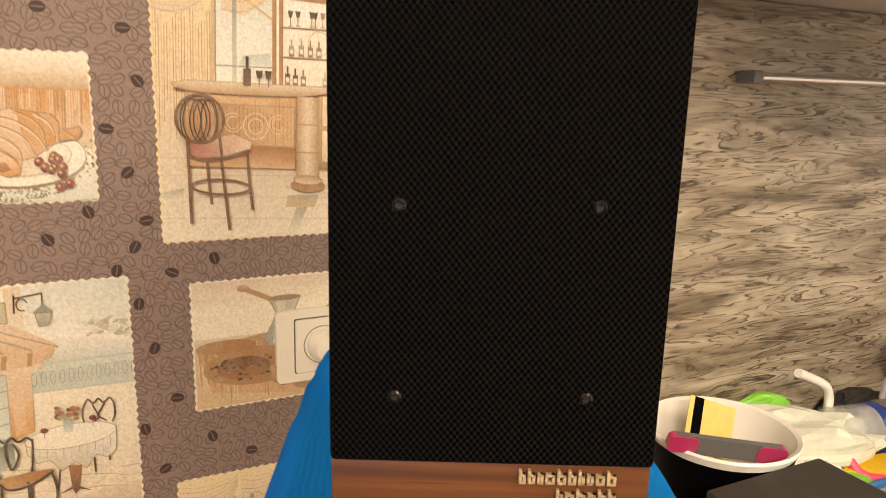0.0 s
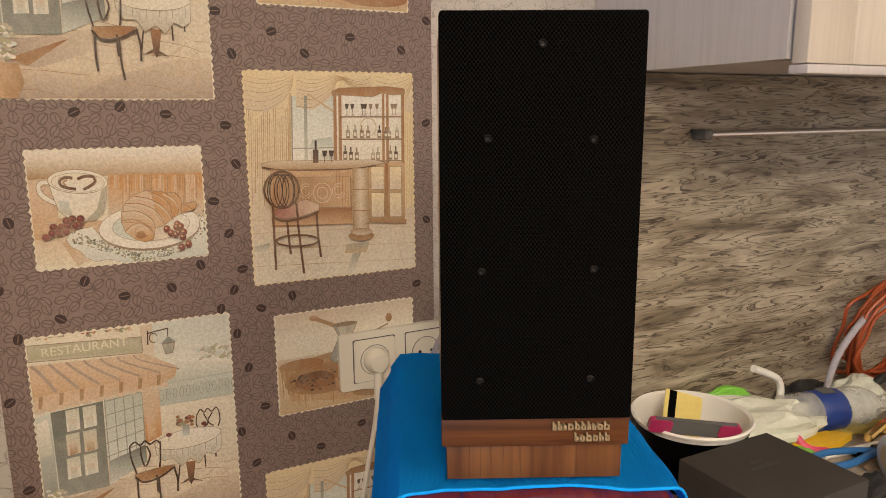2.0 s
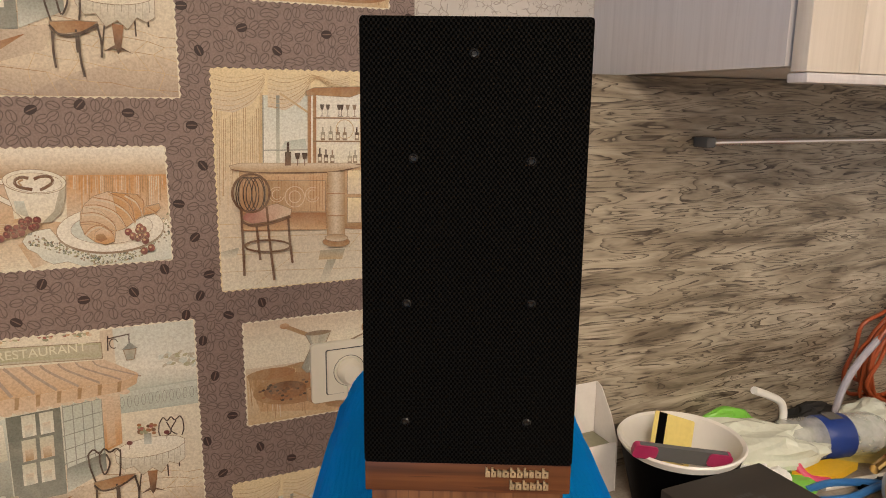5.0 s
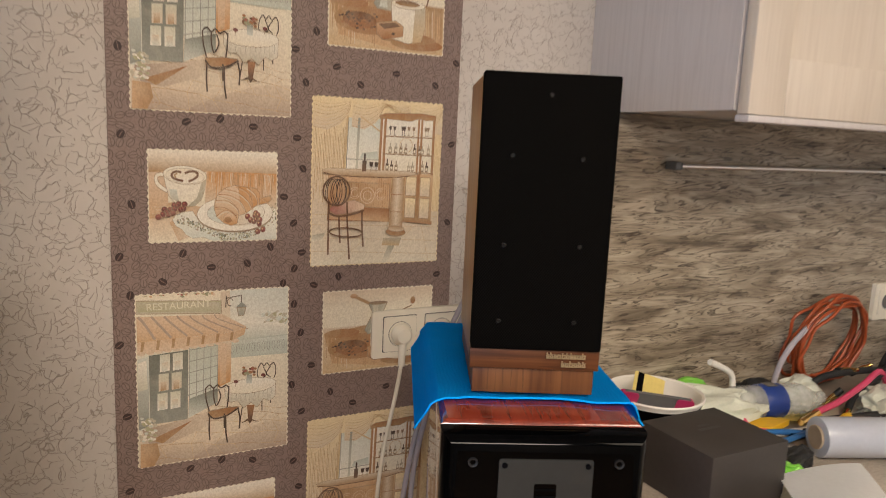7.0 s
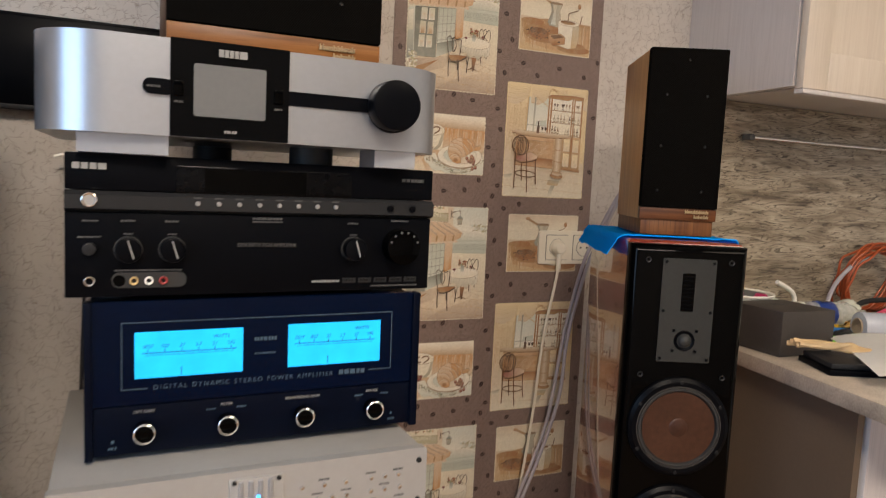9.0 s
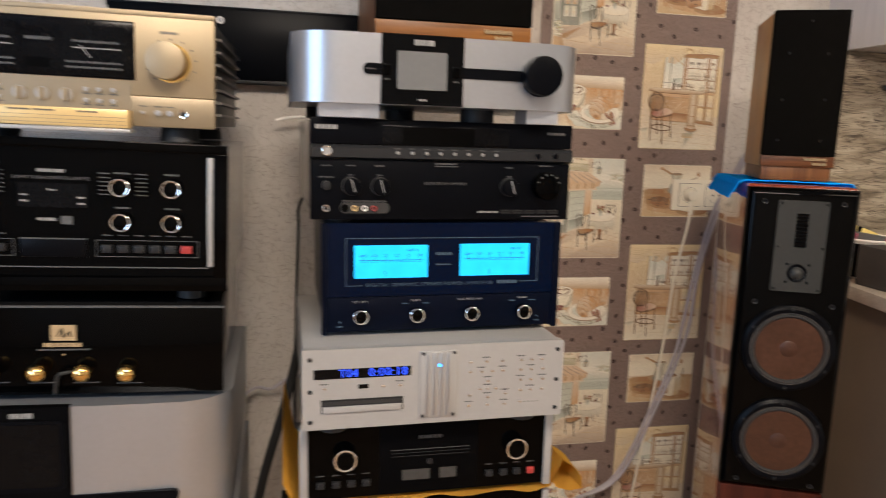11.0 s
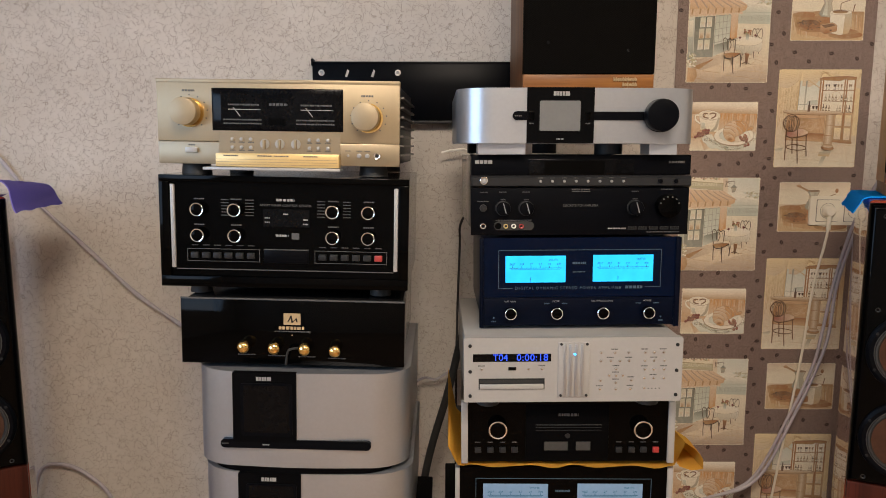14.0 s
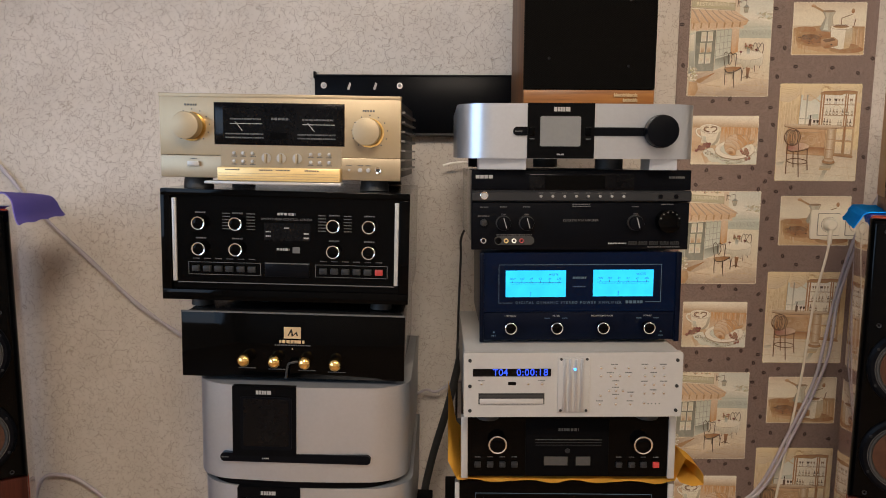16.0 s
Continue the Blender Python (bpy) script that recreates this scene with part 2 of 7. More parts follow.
M_CHAMPDARK = plain("champagne_band", (0.27, 0.215, 0.14), 0.38, 0.5, var=0.04)
M_GOLD = plain("gold_flap", (0.62, 0.44, 0.19), 0.34, 0.35, var=0.05)
M_BRASS = plain("polished_brass", (0.83, 0.56, 0.20), 0.12, 1.0, var=0.05)
M_CHROME = plain("chrome", (0.80, 0.80, 0.80), 0.10, 1.0, var=0.03)
M_WHITEINK = plain("pale_print", (0.24, 0.235, 0.225), 0.6)
M_GREYINK = plain("grey_print", (0.060, 0.060, 0.060), 0.6)
M_GOLDINK = plain("gold_print", (0.40, 0.29, 0.16), 0.4, 0.2)
M_DARKINK = plain("dark_print", (0.010, 0.010, 0.0095), 0.6, spec=0.1)
M_LCD = plain("grey_screen", (0.125, 0.127, 0.128), 0.25, var=0.05, coat=0.15)
M_DARKSCREEN = plain("dark_screen", (0.0025, 0.0025, 0.003), 0.12, var=0.3, spec=0.10)
# black glass and metal with the meters' blue glow painted into the base colour
M_GLOWTINTGLASS = plain("glow_tinted_black_glass", (0.0006, 0.0032, 0.014), 0.06, var=0.2, spec=0.10)
M_GLOWTINTSATIN = plain("glow_tinted_black_metal", (0.0010, 0.0024, 0.0080), 0.32, var=0.2, spec=0.08)
M_SCREENOFF = plain("switched_off_display", (0.045, 0.044, 0.042), 0.25, var=0.1, spec=0.2)
M_BLUEMETER = glow("cyan_meter_light", (0.03, 0.56, 1.0), 1.75)
M_BLUEDIM = plain("unlit_blue_meter", (0.16, 0.27, 0.42), 0.3)
M_BLUETEXT = glow("blue_display_light", (0.04, 0.10, 1.0), 2.2)
M_BLUELED = glow("blue_led", (0.05, 0.35, 1.0), 6.0)
M_METERINK = plain("meter_print", (0.0, 0.10, 0.17), 0.6)
M_BLUEINK = plain("blue_grey_print", (0.040, 0.075, 0.11), 0.6)
M_RED = plain("red_button", (0.30, 0.03, 0.028), 0.35)
M_WALNUTX = wood("walnut_along", (0.034, 0.011, 0.005), (0.100, 0.034, 0.011), (0.165, 0.062, 0.020), "x", 0.45, spec=0.25)
M_WALNUTZ = wood("walnut_upright", (0.065, 0.023, 0.009), (0.135, 0.052, 0.018), (0.20, 0.085, 0.030), "z", 0.45, spec=0.25)
M_AMBERX = wood("amber_along", (0.085, 0.028, 0.006), (0.19, 0.072, 0.015), (0.28, 0.12, 0.028), "x", 0.4, spec=0.3)
M_PIN = plain("dark_pin_plastic", (0.007, 0.0065, 0.006), 0.2, spec=0.35)
M_OAK = wood("amber_veneer", (0.22, 0.095, 0.030), (0.33, 0.155, 0.050), (0.41, 0.21, 0.075), "z", 0.4)
M_MAHOG = wood("mahogany_gloss", (0.10, 0.014, 0.007), (0.19, 0.026, 0.012), (0.24, 0.036, 0.015), "y", 0.2, 1.0)
M_MAHOGDARK = wood("dark_mahogany", (0.022, 0.005, 0.003), (0.040, 0.009, 0.005), (0.060, 0.013, 0.007), "z", 0.3, spec=0.15)
M_GRILLE = grille_mat()
M_BLUECLOTH = cloth_mat("blue_towelling", (0.003, 0.36, 1.0), ribs=0.14)
M_BLUEHEM = cloth_mat("pale_blue_hem", (0.006, 0.37, 1.0))
M_PURPLECLOTH = cloth_mat("violet_microfibre", (0.20, 0.17, 0.55))
M_YELLOWCLOTH = cloth_mat("yellow_duster", (0.72, 0.40, 0.06))
M_WHITEPLASTIC = plain("white_plastic", (0.80, 0.775, 0.72), 0.3, var=0.02)
M_SOCKET = plain("cream_plastic", (0.74, 0.69, 0.57), 0.3, var=0.02)
M_RUBBER = plain("black_rubber", (0.014, 0.014, 0.014), 0.6, bump=0.1)
M_GREYCABLE = plain("grey_lilac_cable", (0.40, 0.37, 0.40), 0.45)
M_CAP = plain("brown_gloss_cap", (0.046, 0.021, 0.014), 0.30, var=0.3, spec=0.2)
M_STEELRING = plain("dull_trim_ring", (0.11, 0.11, 0.11), 0.3, 0.7)
M_CONE = plain("brown_pulp_cone", (0.046, 0.020, 0.012), 0.36, var=0.4, scale=25, bump=0.12, spec=0.2)
M_BAFFLE = plain("black_piano_lacquer", (0.0008, 0.0008, 0.0009), 0.05, var=0.15, spec=0.07)
M_CASE = plain("black_lacquer_case", (0.008, 0.008, 0.0085), 0.12, var=0.2, spec=0.9)
M_FIN = plain("grey_fin_metal", (0.16, 0.155, 0.15), 0.4, 0.4)
M_PLATE = plain("grey_tweeter_plate", (0.034, 0.035, 0.034), 0.42, 0.2, spec=0.2)
# ---------------------------------------------------------------- mesh tools
def link_mesh(name, bm, mats, smooth=False):
    me = bpy.data.meshes.new(name)
    bmesh.ops.recalc_face_normals(bm, faces=bm.faces[:])
    bm.to_mesh(me)
    bm.free()
    for m in mats if isinstance(mats, (list, tuple)) else [mats]:
        me.materials.append(m)
    if smooth:
        me.shade_smooth()
        me.set_sharp_from_angle(angle=radians(35))
    return new(name, me)


def part(name, bm, material, parent, label="", smooth=True):
    ob = link_mesh(name, bm, material, smooth)
    ob.parent = parent
    return tagged(ob, label)


def thing(name, label, category, m=None, group="", kind=""):
    ob = new(name)
    ob.empty_display_size = 0.05
    if m is not None:
        ob.matrix_world = m
    return tagged(ob, label, category, group, kind)


def structure(name, bm, material, label, category="", smooth=False):
    return tagged(link_mesh(name, bm, material, smooth), label, category or name.split("_")[0], kind="structure")


def box(bm, x0, x1, y0, y1, z0, z1, bevel=0.0, seg=2):
    r = bmesh.ops.create_cube(bm, size=1.0, matrix=Matrix.LocRotScale(((x0 + x1) / 2, (y0 + y1) / 2, (z0 + z1) / 2), None, (abs(x1 - x0), abs(y1 - y0), abs(z1 - z0))))
    if bevel:
        es = list({e for v in r["verts"] for e in v.link_edges})
        bmesh.ops.bevel(bm, geom=es, offset=bevel, segments=seg, profile=0.5, affect="EDGES")
    return bm


def bx(*a, **k):
    return box(bmesh.new(), *a, **k)


def cyl(bm, c, r, depth, axis="y", seg=32, r2=None, bevel=0.0):
    """A cylinder or cone with its middle at c; r2 is the radius of its far end."""
    turn = {"y": pose(0, 0, 0, -90), "x": pose(0, 0, 0, 0, 90), "z": Matrix()}[axis]
    r_ = bmesh.ops.create_cone(bm, cap_ends=True, segments=seg, radius1=r, radius2=r if r2 is None else r2, depth=depth, matrix=Matrix.Translation(c) @ turn)
    if bevel:
        es = [e for e in {e for v in r_["verts"] for e in v.link_edges} if len(e.link_faces) == 2 and any(len(f.verts) > 4 for f in e.link_faces)]
        bmesh.ops.bevel(bm, geom=es, offset=bevel, segments=2, profile=0.5, affect="EDGES")
    return bm


def cy(*a, **k):
    return cyl(bmesh.new(), *a, **k)


def lathe(bm, profile, c=(0, 0, 0), axis="y", seg=40):
    """Turn a profile of (radius, along) about an axis through c."""
    rings = []
    for r, h in profile:
        ring = []
        for k in range(seg):
            a = 2 * math.pi * k / seg
            p = {"y": (r * math.cos(a), h, r * math.sin(a)), "z": (r * math.cos(a), r * math.sin(a), h), "x": (h, r * math.cos(a), r * math.sin(a))}[axis]
            ring.append(bm.verts.new(Vector(p) + Vector(c)))
        rings.append(ring)
    for a, b in zip(rings, rings[1:]):
        for k in range(seg):
            bm.faces.new((a[k], a[(k + 1) % seg], b[(k + 1) % seg], b[k]))
    for end in (rings[0], rings[-1]):
        if (end[0].co - end[seg // 2].co).length > 1e-5:
            bm.faces.new(end)
    return bm


def spline(points, n=10):
    """Points along a smooth line through the given ones."""
    p = [Vector(q) for q in points]
    p = [2 * p[0] - p[1], *p, 2 * p[-1] - p[-2]]
    out = []
    for a, b, c, d in zip(p, p[1:], p[2:], p[3:]):
        for k in range(n):
            t = k / n
            out.append(0.5 * (2 * b + (c - a) * t + (2 * a - 5 * b + 4 * c - d) * t * t + (3 * b - a - 3 * c + d) * t**3))
    return [*out, p[-2]]


def tube(bm, points, r, seg=10, n=10, curved=True):
    """A round cable or rod along the points."""
    line = spline(points, n) if curved else [Vector(q) for q in points]
    rings, side = [], Vector((0.31, 0.52, 0.79))
    for k, p in enumerate(line):
        way = (line[min(k + 1, len(line) - 1)] - line[max(k - 1, 0)]).normalized()
        side = (side - way * side.dot(way)).normalized()
        up = way.cross(side)
        rings.append([bm.verts.new(p + r * (math.cos(a) * side + math.sin(a) * up)) for a in (2 * math.pi * j / seg for j in range(seg))])
    for a, b in zip(rings, rings[1:]):
        for j in range(seg):
            bm.faces.new((a[j], a[(j + 1) % seg], b[(j + 1) % seg], b[j]))
    bm.faces.new(rings[0])
    bm.faces.new(rings[-1])
    return bm


def slab(bm, outline, z0, z1, axis="z"):
    """A plate of the given outline, extruded along an axis. axis y: the outline is x, z."""
    def at(p, h):
        return (p[0], p[1], h) if axis == "z" else (p[0], h, p[1]) if axis == "y" else (h, p[0], p[1])
    lo, hi = [bm.verts.new(at(p, z0)) for p in outline], [bm.verts.new(at(p, z1)) for p in outline]
    bm.faces.new(lo)
    bm.faces.new(hi)
    for k in range(len(outline)):
        j = (k + 1) % len(outline)
        bm.faces.new((lo[k], lo[j], hi[j], hi[k]))
    return bm


def arc(cx, cy_, r, a0, a1, n=10):
    return [(cx + r * math.cos(radians(a0 + (a1 - a0) * k / n)), cy_ + r * math.sin(radians(a0 + (a1 - a0) * k / n))) for k in range(n + 1)]


def rounded(x0, x1, z0, z1, r, n=6):
    return arc(x1 - r, z1 - r, r, 0, 90, n) + arc(x0 + r, z1 - r, r, 90, 180, n) + arc(x0 + r, z0 + r, r, 180, 270, n) + arc(x1 - r, z0 + r, r, 270, 360, n)


def words(text, size, x, z, y, parent, material, name="lettering", spread=1.0, label=""):
    """Flat letters on a front that faces -y, middled on x, z."""
    cu = bpy.data.curves.new("letters", "FONT")
    cu.body, cu.size, cu.align_x, cu.align_y, cu.space_character, cu.extrude = text, size, "CENTER", "CENTER", spread, 0.0002
    tmp = new("letters_tmp", cu)
    bpy.context.view_layer.update()
    me = bpy.data.meshes.new_from_object(tmp.evaluated_get(bpy.context.evaluated_depsgraph_get()))
    bpy.data.objects.remove(tmp)
    bpy.data.curves.remove(cu)
    me.transform(pose(x, y, z, 90, 0, 0))
    me.materials.clear()
    me.materials.append(material)
    me.name = name
    ob = new(name, me)
    ob.parent = parent
    return tagged(ob, label)


class Grid:
    """A layout grid on a front of w by h metres, counted in its own units from the upper left."""
    def __init__(self, w, h, x0, x1, y0, y1):
        self.w, self.h, self.x0, self.x1, self.y0, self.y1 = w, h, x0, x1, y0, y1
        self.k = w / (x1 - x0)

    def x(self, u):
        return (u - self.x0) / (self.x1 - self.x0) * self.w - self.w / 2

    def z(self, v):
        return (self.y1 - v) / (self.y1 - self.y0) * self.h

    def plate(self, bm, u0, u1, v0, v1, y0, y1, bevel=0.0):
        return box(bm, self.x(u0), self.x(u1), y0, y1, self.z(v1), self.z(v0), bevel)

    def p(self, u0, u1, v0, v1, y0, y1, bevel=0.0):
        return self.plate(bmesh.new(), u0, u1, v0, v1, y0, y1, bevel)

    def dot(self, u, v, y0, y1, r, seg=24, bevel=0.0, r2=None):
        return cy((self.x(u), (y0 + y1) / 2, self.z(v)), r * self.k, y1 - y0, "y", seg, None if r2 is None else r2 * self.k, bevel)

    def ring(self, u, v, y0, y1, r, t):
        r, t = r * self.k, t * self.k
        return lathe(bmesh.new(), [(r, y1), (r, y0), (r - t * 0.3, y0 - 0.0004), (r - t, y0), (r - t, y1)], (self.x(u), 0, self.z(v)), "y", 32)


def dashes(g, parent, material, u0, u1, v, hgt, y, seed, name="lettering", fill=0.75):
    """A line of illegible small print, as short bars."""
    rnd, bm, u = random.Random(seed), bmesh.new(), u0
    while u < u1:
        wd = min(rnd.uniform(2.0, 5.0) * hgt * 0.35, u1 - u)
        if wd > 0:
            g.plate(bm, u, u + wd * fill, v - hgt / 2, v + hgt / 2, y - 0.0004, y + 0.0004)
        u += max(wd, 0.5)
    return part(name, bm, material, parent, smooth=False)
# ---------------------------------------------------------------- room
structure("floor", bx(-3.0, 2.8, -4.2, 0.12, -0.1, 0.0), M_FLOOR, "oak plank floor of the kitchen room", "floor")
structure("ceiling", bx(-3.0, 2.8, -4.2, 0.12, 2.6, 2.7), M_PLASTER, "white plaster ceiling", "ceiling")
structure("wall_north", bx(-3.0, 2.8, 0.0, 0.12, 0.0, 2.6), M_WALL, "cream wall papered with creased vinyl wallpaper", "wall")
structure("wall_east", bx(2.7, 2.8, -4.2, 0.0, 0.0, 2.6), M_PLASTER, "white plastered side wall", "wall")
structure("wall_south", bx(-3.0, 2.7, -4.3, -4.2, 0.0, 2.6), M_WALL, "cream papered end wall", "wall")
bm = bmesh.new()
for y0, y1, z0, z1 in ((-4.2, -3.70, 0, 2.6), (-1.70, 0.0, 0, 2.6), (-3.70, -1.70, 0, 0.85), (-3.70, -1.70, 2.25, 2.6)):
    box(bm, -3.0, -2.9, y0, y1, z0, z1)
structure("wall_west", bm, M_WALL, "cream papered wall with a window opening", "wall")
# window in the west wall
win = thing("window_1", "white framed window letting in daylight", "window", kind="structure")
bm = bmesh.new()
for y0, y1, z0, z1 in ((-3.70, -3.64, 0.85, 2.25), (-1.76, -1.70, 0.85, 2.25), (-3.64, -1.76, 0.85, 0.91), (-3.64, -1.76, 2.19, 2.25), (-2.73, -2.67, 0.91, 2.19)):
    box(bm, -2.99, -2.94, y0, y1, z0, z1, 0.004)
part("window_frame", bm, M_WHITEPLASTIC, win)
# the kitchen part of the wall stands forward behind its streaked panel
structure("backsplash", bx(0.752, 2.7, -0.09, -0.002, 0.0, 1.4735), M_STONE, "streaked cream and brown stone-look backsplash panel", "backsplash")
# ---------------------------------------------------------------- printed wallpaper strip
def printed_ink():
    """Watercolour print: the pigment of each drawn shape thins in patches, over a fine pressed grain."""
    m, nt, b = nodes_of("watercolour_print")
    ink = nt.nodes.new("ShaderNodeAttribute")
    ink.attribute_name = "ink"
    v = coords(nt)
    patch, grain = noise_of(nt, v, 55, 4, 0.6, 0.5), noise_of(nt, v, 420, 3, 0.6)
    thin = ramp_of(nt, patch, [(0.36, (0, 0, 0)), (0.70, (0.15, 0.15, 0.15))])
    col = blend(nt, thin, ink.outputs["Color"], (0.80, 0.73, 0.58))
    speck = ramp_of(nt, grain, [(0.35, (0.80, 0.78, 0.76)), (0.62, (1, 1, 1))])
    nt.links.new(blend(nt, 1.0, col, speck, "MULTIPLY"), b.inputs["Base Color"])
    b.inputs["Roughness"].default_value = 0.6
    bump_of(nt, b, noise_of(nt, v, 330, 3, 0.6), 0.5, 0.0007)
    return m


M_PRINT = printed_ink()
INK = dict(clay=(0.42, 0.32, 0.25), cream=(0.80, 0.735, 0.585), butter=(0.80, 0.66, 0.40), sand=(0.62, 0.45, 0.25), tan=(0.42, 0.25, 0.115), brown=(0.17, 0.080, 0.036), dark=(0.060, 0.030, 0.018),
           mist=(0.64, 0.67, 0.60), slate=(0.30, 0.31, 0.27), white=(0.84, 0.80, 0.70), peach=(0.62, 0.40, 0.22), orange=(0.60, 0.29, 0.09), rose=(0.36, 0.11, 0.085),
           berry=(0.17, 0.036, 0.034), green=(0.30, 0.31, 0.18), teal=(0.13, 0.14, 0.11), lace=(0.55, 0.50, 0.38), smoke=(0.30, 0.21, 0.13), blush=(0.70, 0.54, 0.39),
           moss=(0.46, 0.44, 0.27), sea=(0.50, 0.54, 0.46), glassy=(0.60, 0.59, 0.47), rust=(0.36, 0.155, 0.055), fawn=(0.68, 0.565, 0.42), stone=(0.40, 0.37, 0.28))


class Print:
    """A picture printed flat on the paper, drawn inside four corners: upper left, upper right, lower right, lower left."""
    def __init__(self, w, h, corners, paper):
        self.bm, self.w, self.h, self.c, self.count = bmesh.new(), w, h, [Vector(q) for q in corners], {}
        self.ink = self.bm.loops.layers.float_color.new("ink")
        edge, rnd = [], random.Random(3)
        for ax, az, bx_, bz in ((0, 0, w, 0), (w, 0, w, h), (w, h, 0, h), (0, h, 0, 0)):
            n = round((abs(bx_ - ax) + abs(bz - az)) / 0.0045)
            for k in range(n):
                t, out = k / n, (0.0013 if k % 2 else -0.0007) + rnd.uniform(-0.0005, 0.0005)
                nx, nz = (bz - az), -(bx_ - ax)
                ln = math.hypot(nx, nz)
                edge.append((ax + (bx_ - ax) * t + nx / ln * out - w / 2, az + (bz - az) * t + nz / ln * out))
        self.face(edge, [INK[paper]] * len(edge), 0)

    def at(self, u, v):
        """From drawing units to metres on the paper."""
        a, b, c, d = self.c
        s = t = 0.5
        for _ in range(5):
            e = a * (1 - s) * (1 - t) + b * s * (1 - t) + c * s * t + d * (1 - s) * t - Vector((u, v))
            ds, dt = (b - a) * (1 - t) + (c - d) * t, (d - a) * (1 - s) + (c - b) * s
            det = ds.x * dt.y - ds.y * dt.x
            s, t = s - (e.x * dt.y - e.y * dt.x) / det, t - (ds.x * e.y - ds.y * e.x) / det
        x, z = (s - 0.5) * self.w, (1 - t) * self.h
        return min(max(x, -self.w / 2 + 0.0012), self.w / 2 - 0.0012), min(max(z, 0.0012), self.h - 0.0012)

    def face(self, pts, inks, layer):
        self.count[layer] = self.count.get(layer, 0) + 1
        y = -0.0006 - 0.0005 * layer - 0.000002 * (self.count[layer] % 45)
        f = self.bm.faces.new([self.bm.verts.new((x, y, z)) for x, z in pts])
        for lp, c in zip(f.loops, inks):
            lp[self.ink] = (*c, 1)

    def poly(self, pts, ink, layer=1, to=None, way="v", edge=0.0):
        """A filled shape; with to, its pigment runs from ink over into a second one, down (v) or across (u)."""
        a, b = INK[ink], INK[to or ink]
        k = 1 if way == "v" else 0
        lo, hi = min(p[k] for p in pts), max(p[k] for p in pts)
        mix = [(p[k] - lo) / ((hi - lo) or 1) for p in pts]
        self.face([self.at(*p) for p in pts], [tuple(x * (1 - m) + y * m for x, y in zip(a, b)) for m in mix], layer)
        if edge:
            self.line([*pts, pts[0]], edge, "smoke", layer + 0.4)

    def rect(self, u0, u1, v0, v1, ink, layer=1, to=None, way="v", edge=0.0):
        self.poly([(u0, v0), (u1, v0), (u1, v1), (u0, v1)], ink, layer, to, way, edge)

    def oval(self, u, v, ru, rv, ink, layer=2, to=None, way="v", edge=0.0, tilt=0, n=20):
        ca, sa = math.cos(radians(tilt)), math.sin(radians(tilt))
        ring = [(ru * math.cos(2 * math.pi * k / n), rv * math.sin(2 * math.pi * k / n)) for k in range(n)]
        self.poly([(u + p * ca - q * sa, v + p * sa + q * ca) for p, q in ring], ink, layer, to, way, edge)

    def line(self, pts, wd, ink, layer=3):
        for (a, b), (c, d) in zip(pts, pts[1:]):
            ln = math.hypot(c - a, d - b) or 1
            p, q = -(d - b) / ln * wd / 2, (c - a) / ln * wd / 2
            self.poly([(a + p, b + q), (c + p, d + q), (c - p, d - q), (a - p, b - q)], ink, layer)

    def bow(self, pts, wd, ink, layer=3, n=5):
        """A brush line that bends smoothly through the points."""
        self.line([(q.x, q.y) for q in spline([(u, v, 0) for u, v in pts], n)], wd, ink, layer)

    def loop(self, u, v, ru, rv, wd, ink, layer=3, n=18, a0=0, a1=360):
        self.line([(u + ru * math.cos(radians(a0 + (a1 - a0) * k / n)), v + rv * math.sin(radians(a0 + (a1 - a0) * k / n))) for k in range(n + 1)], wd, ink, layer)

    def mesh(self, name):
        me = bpy.data.meshes.new(name)
        self.bm.to_mesh(me)
        self.bm.free()
        me.materials.append(M_PRINT)
        return me


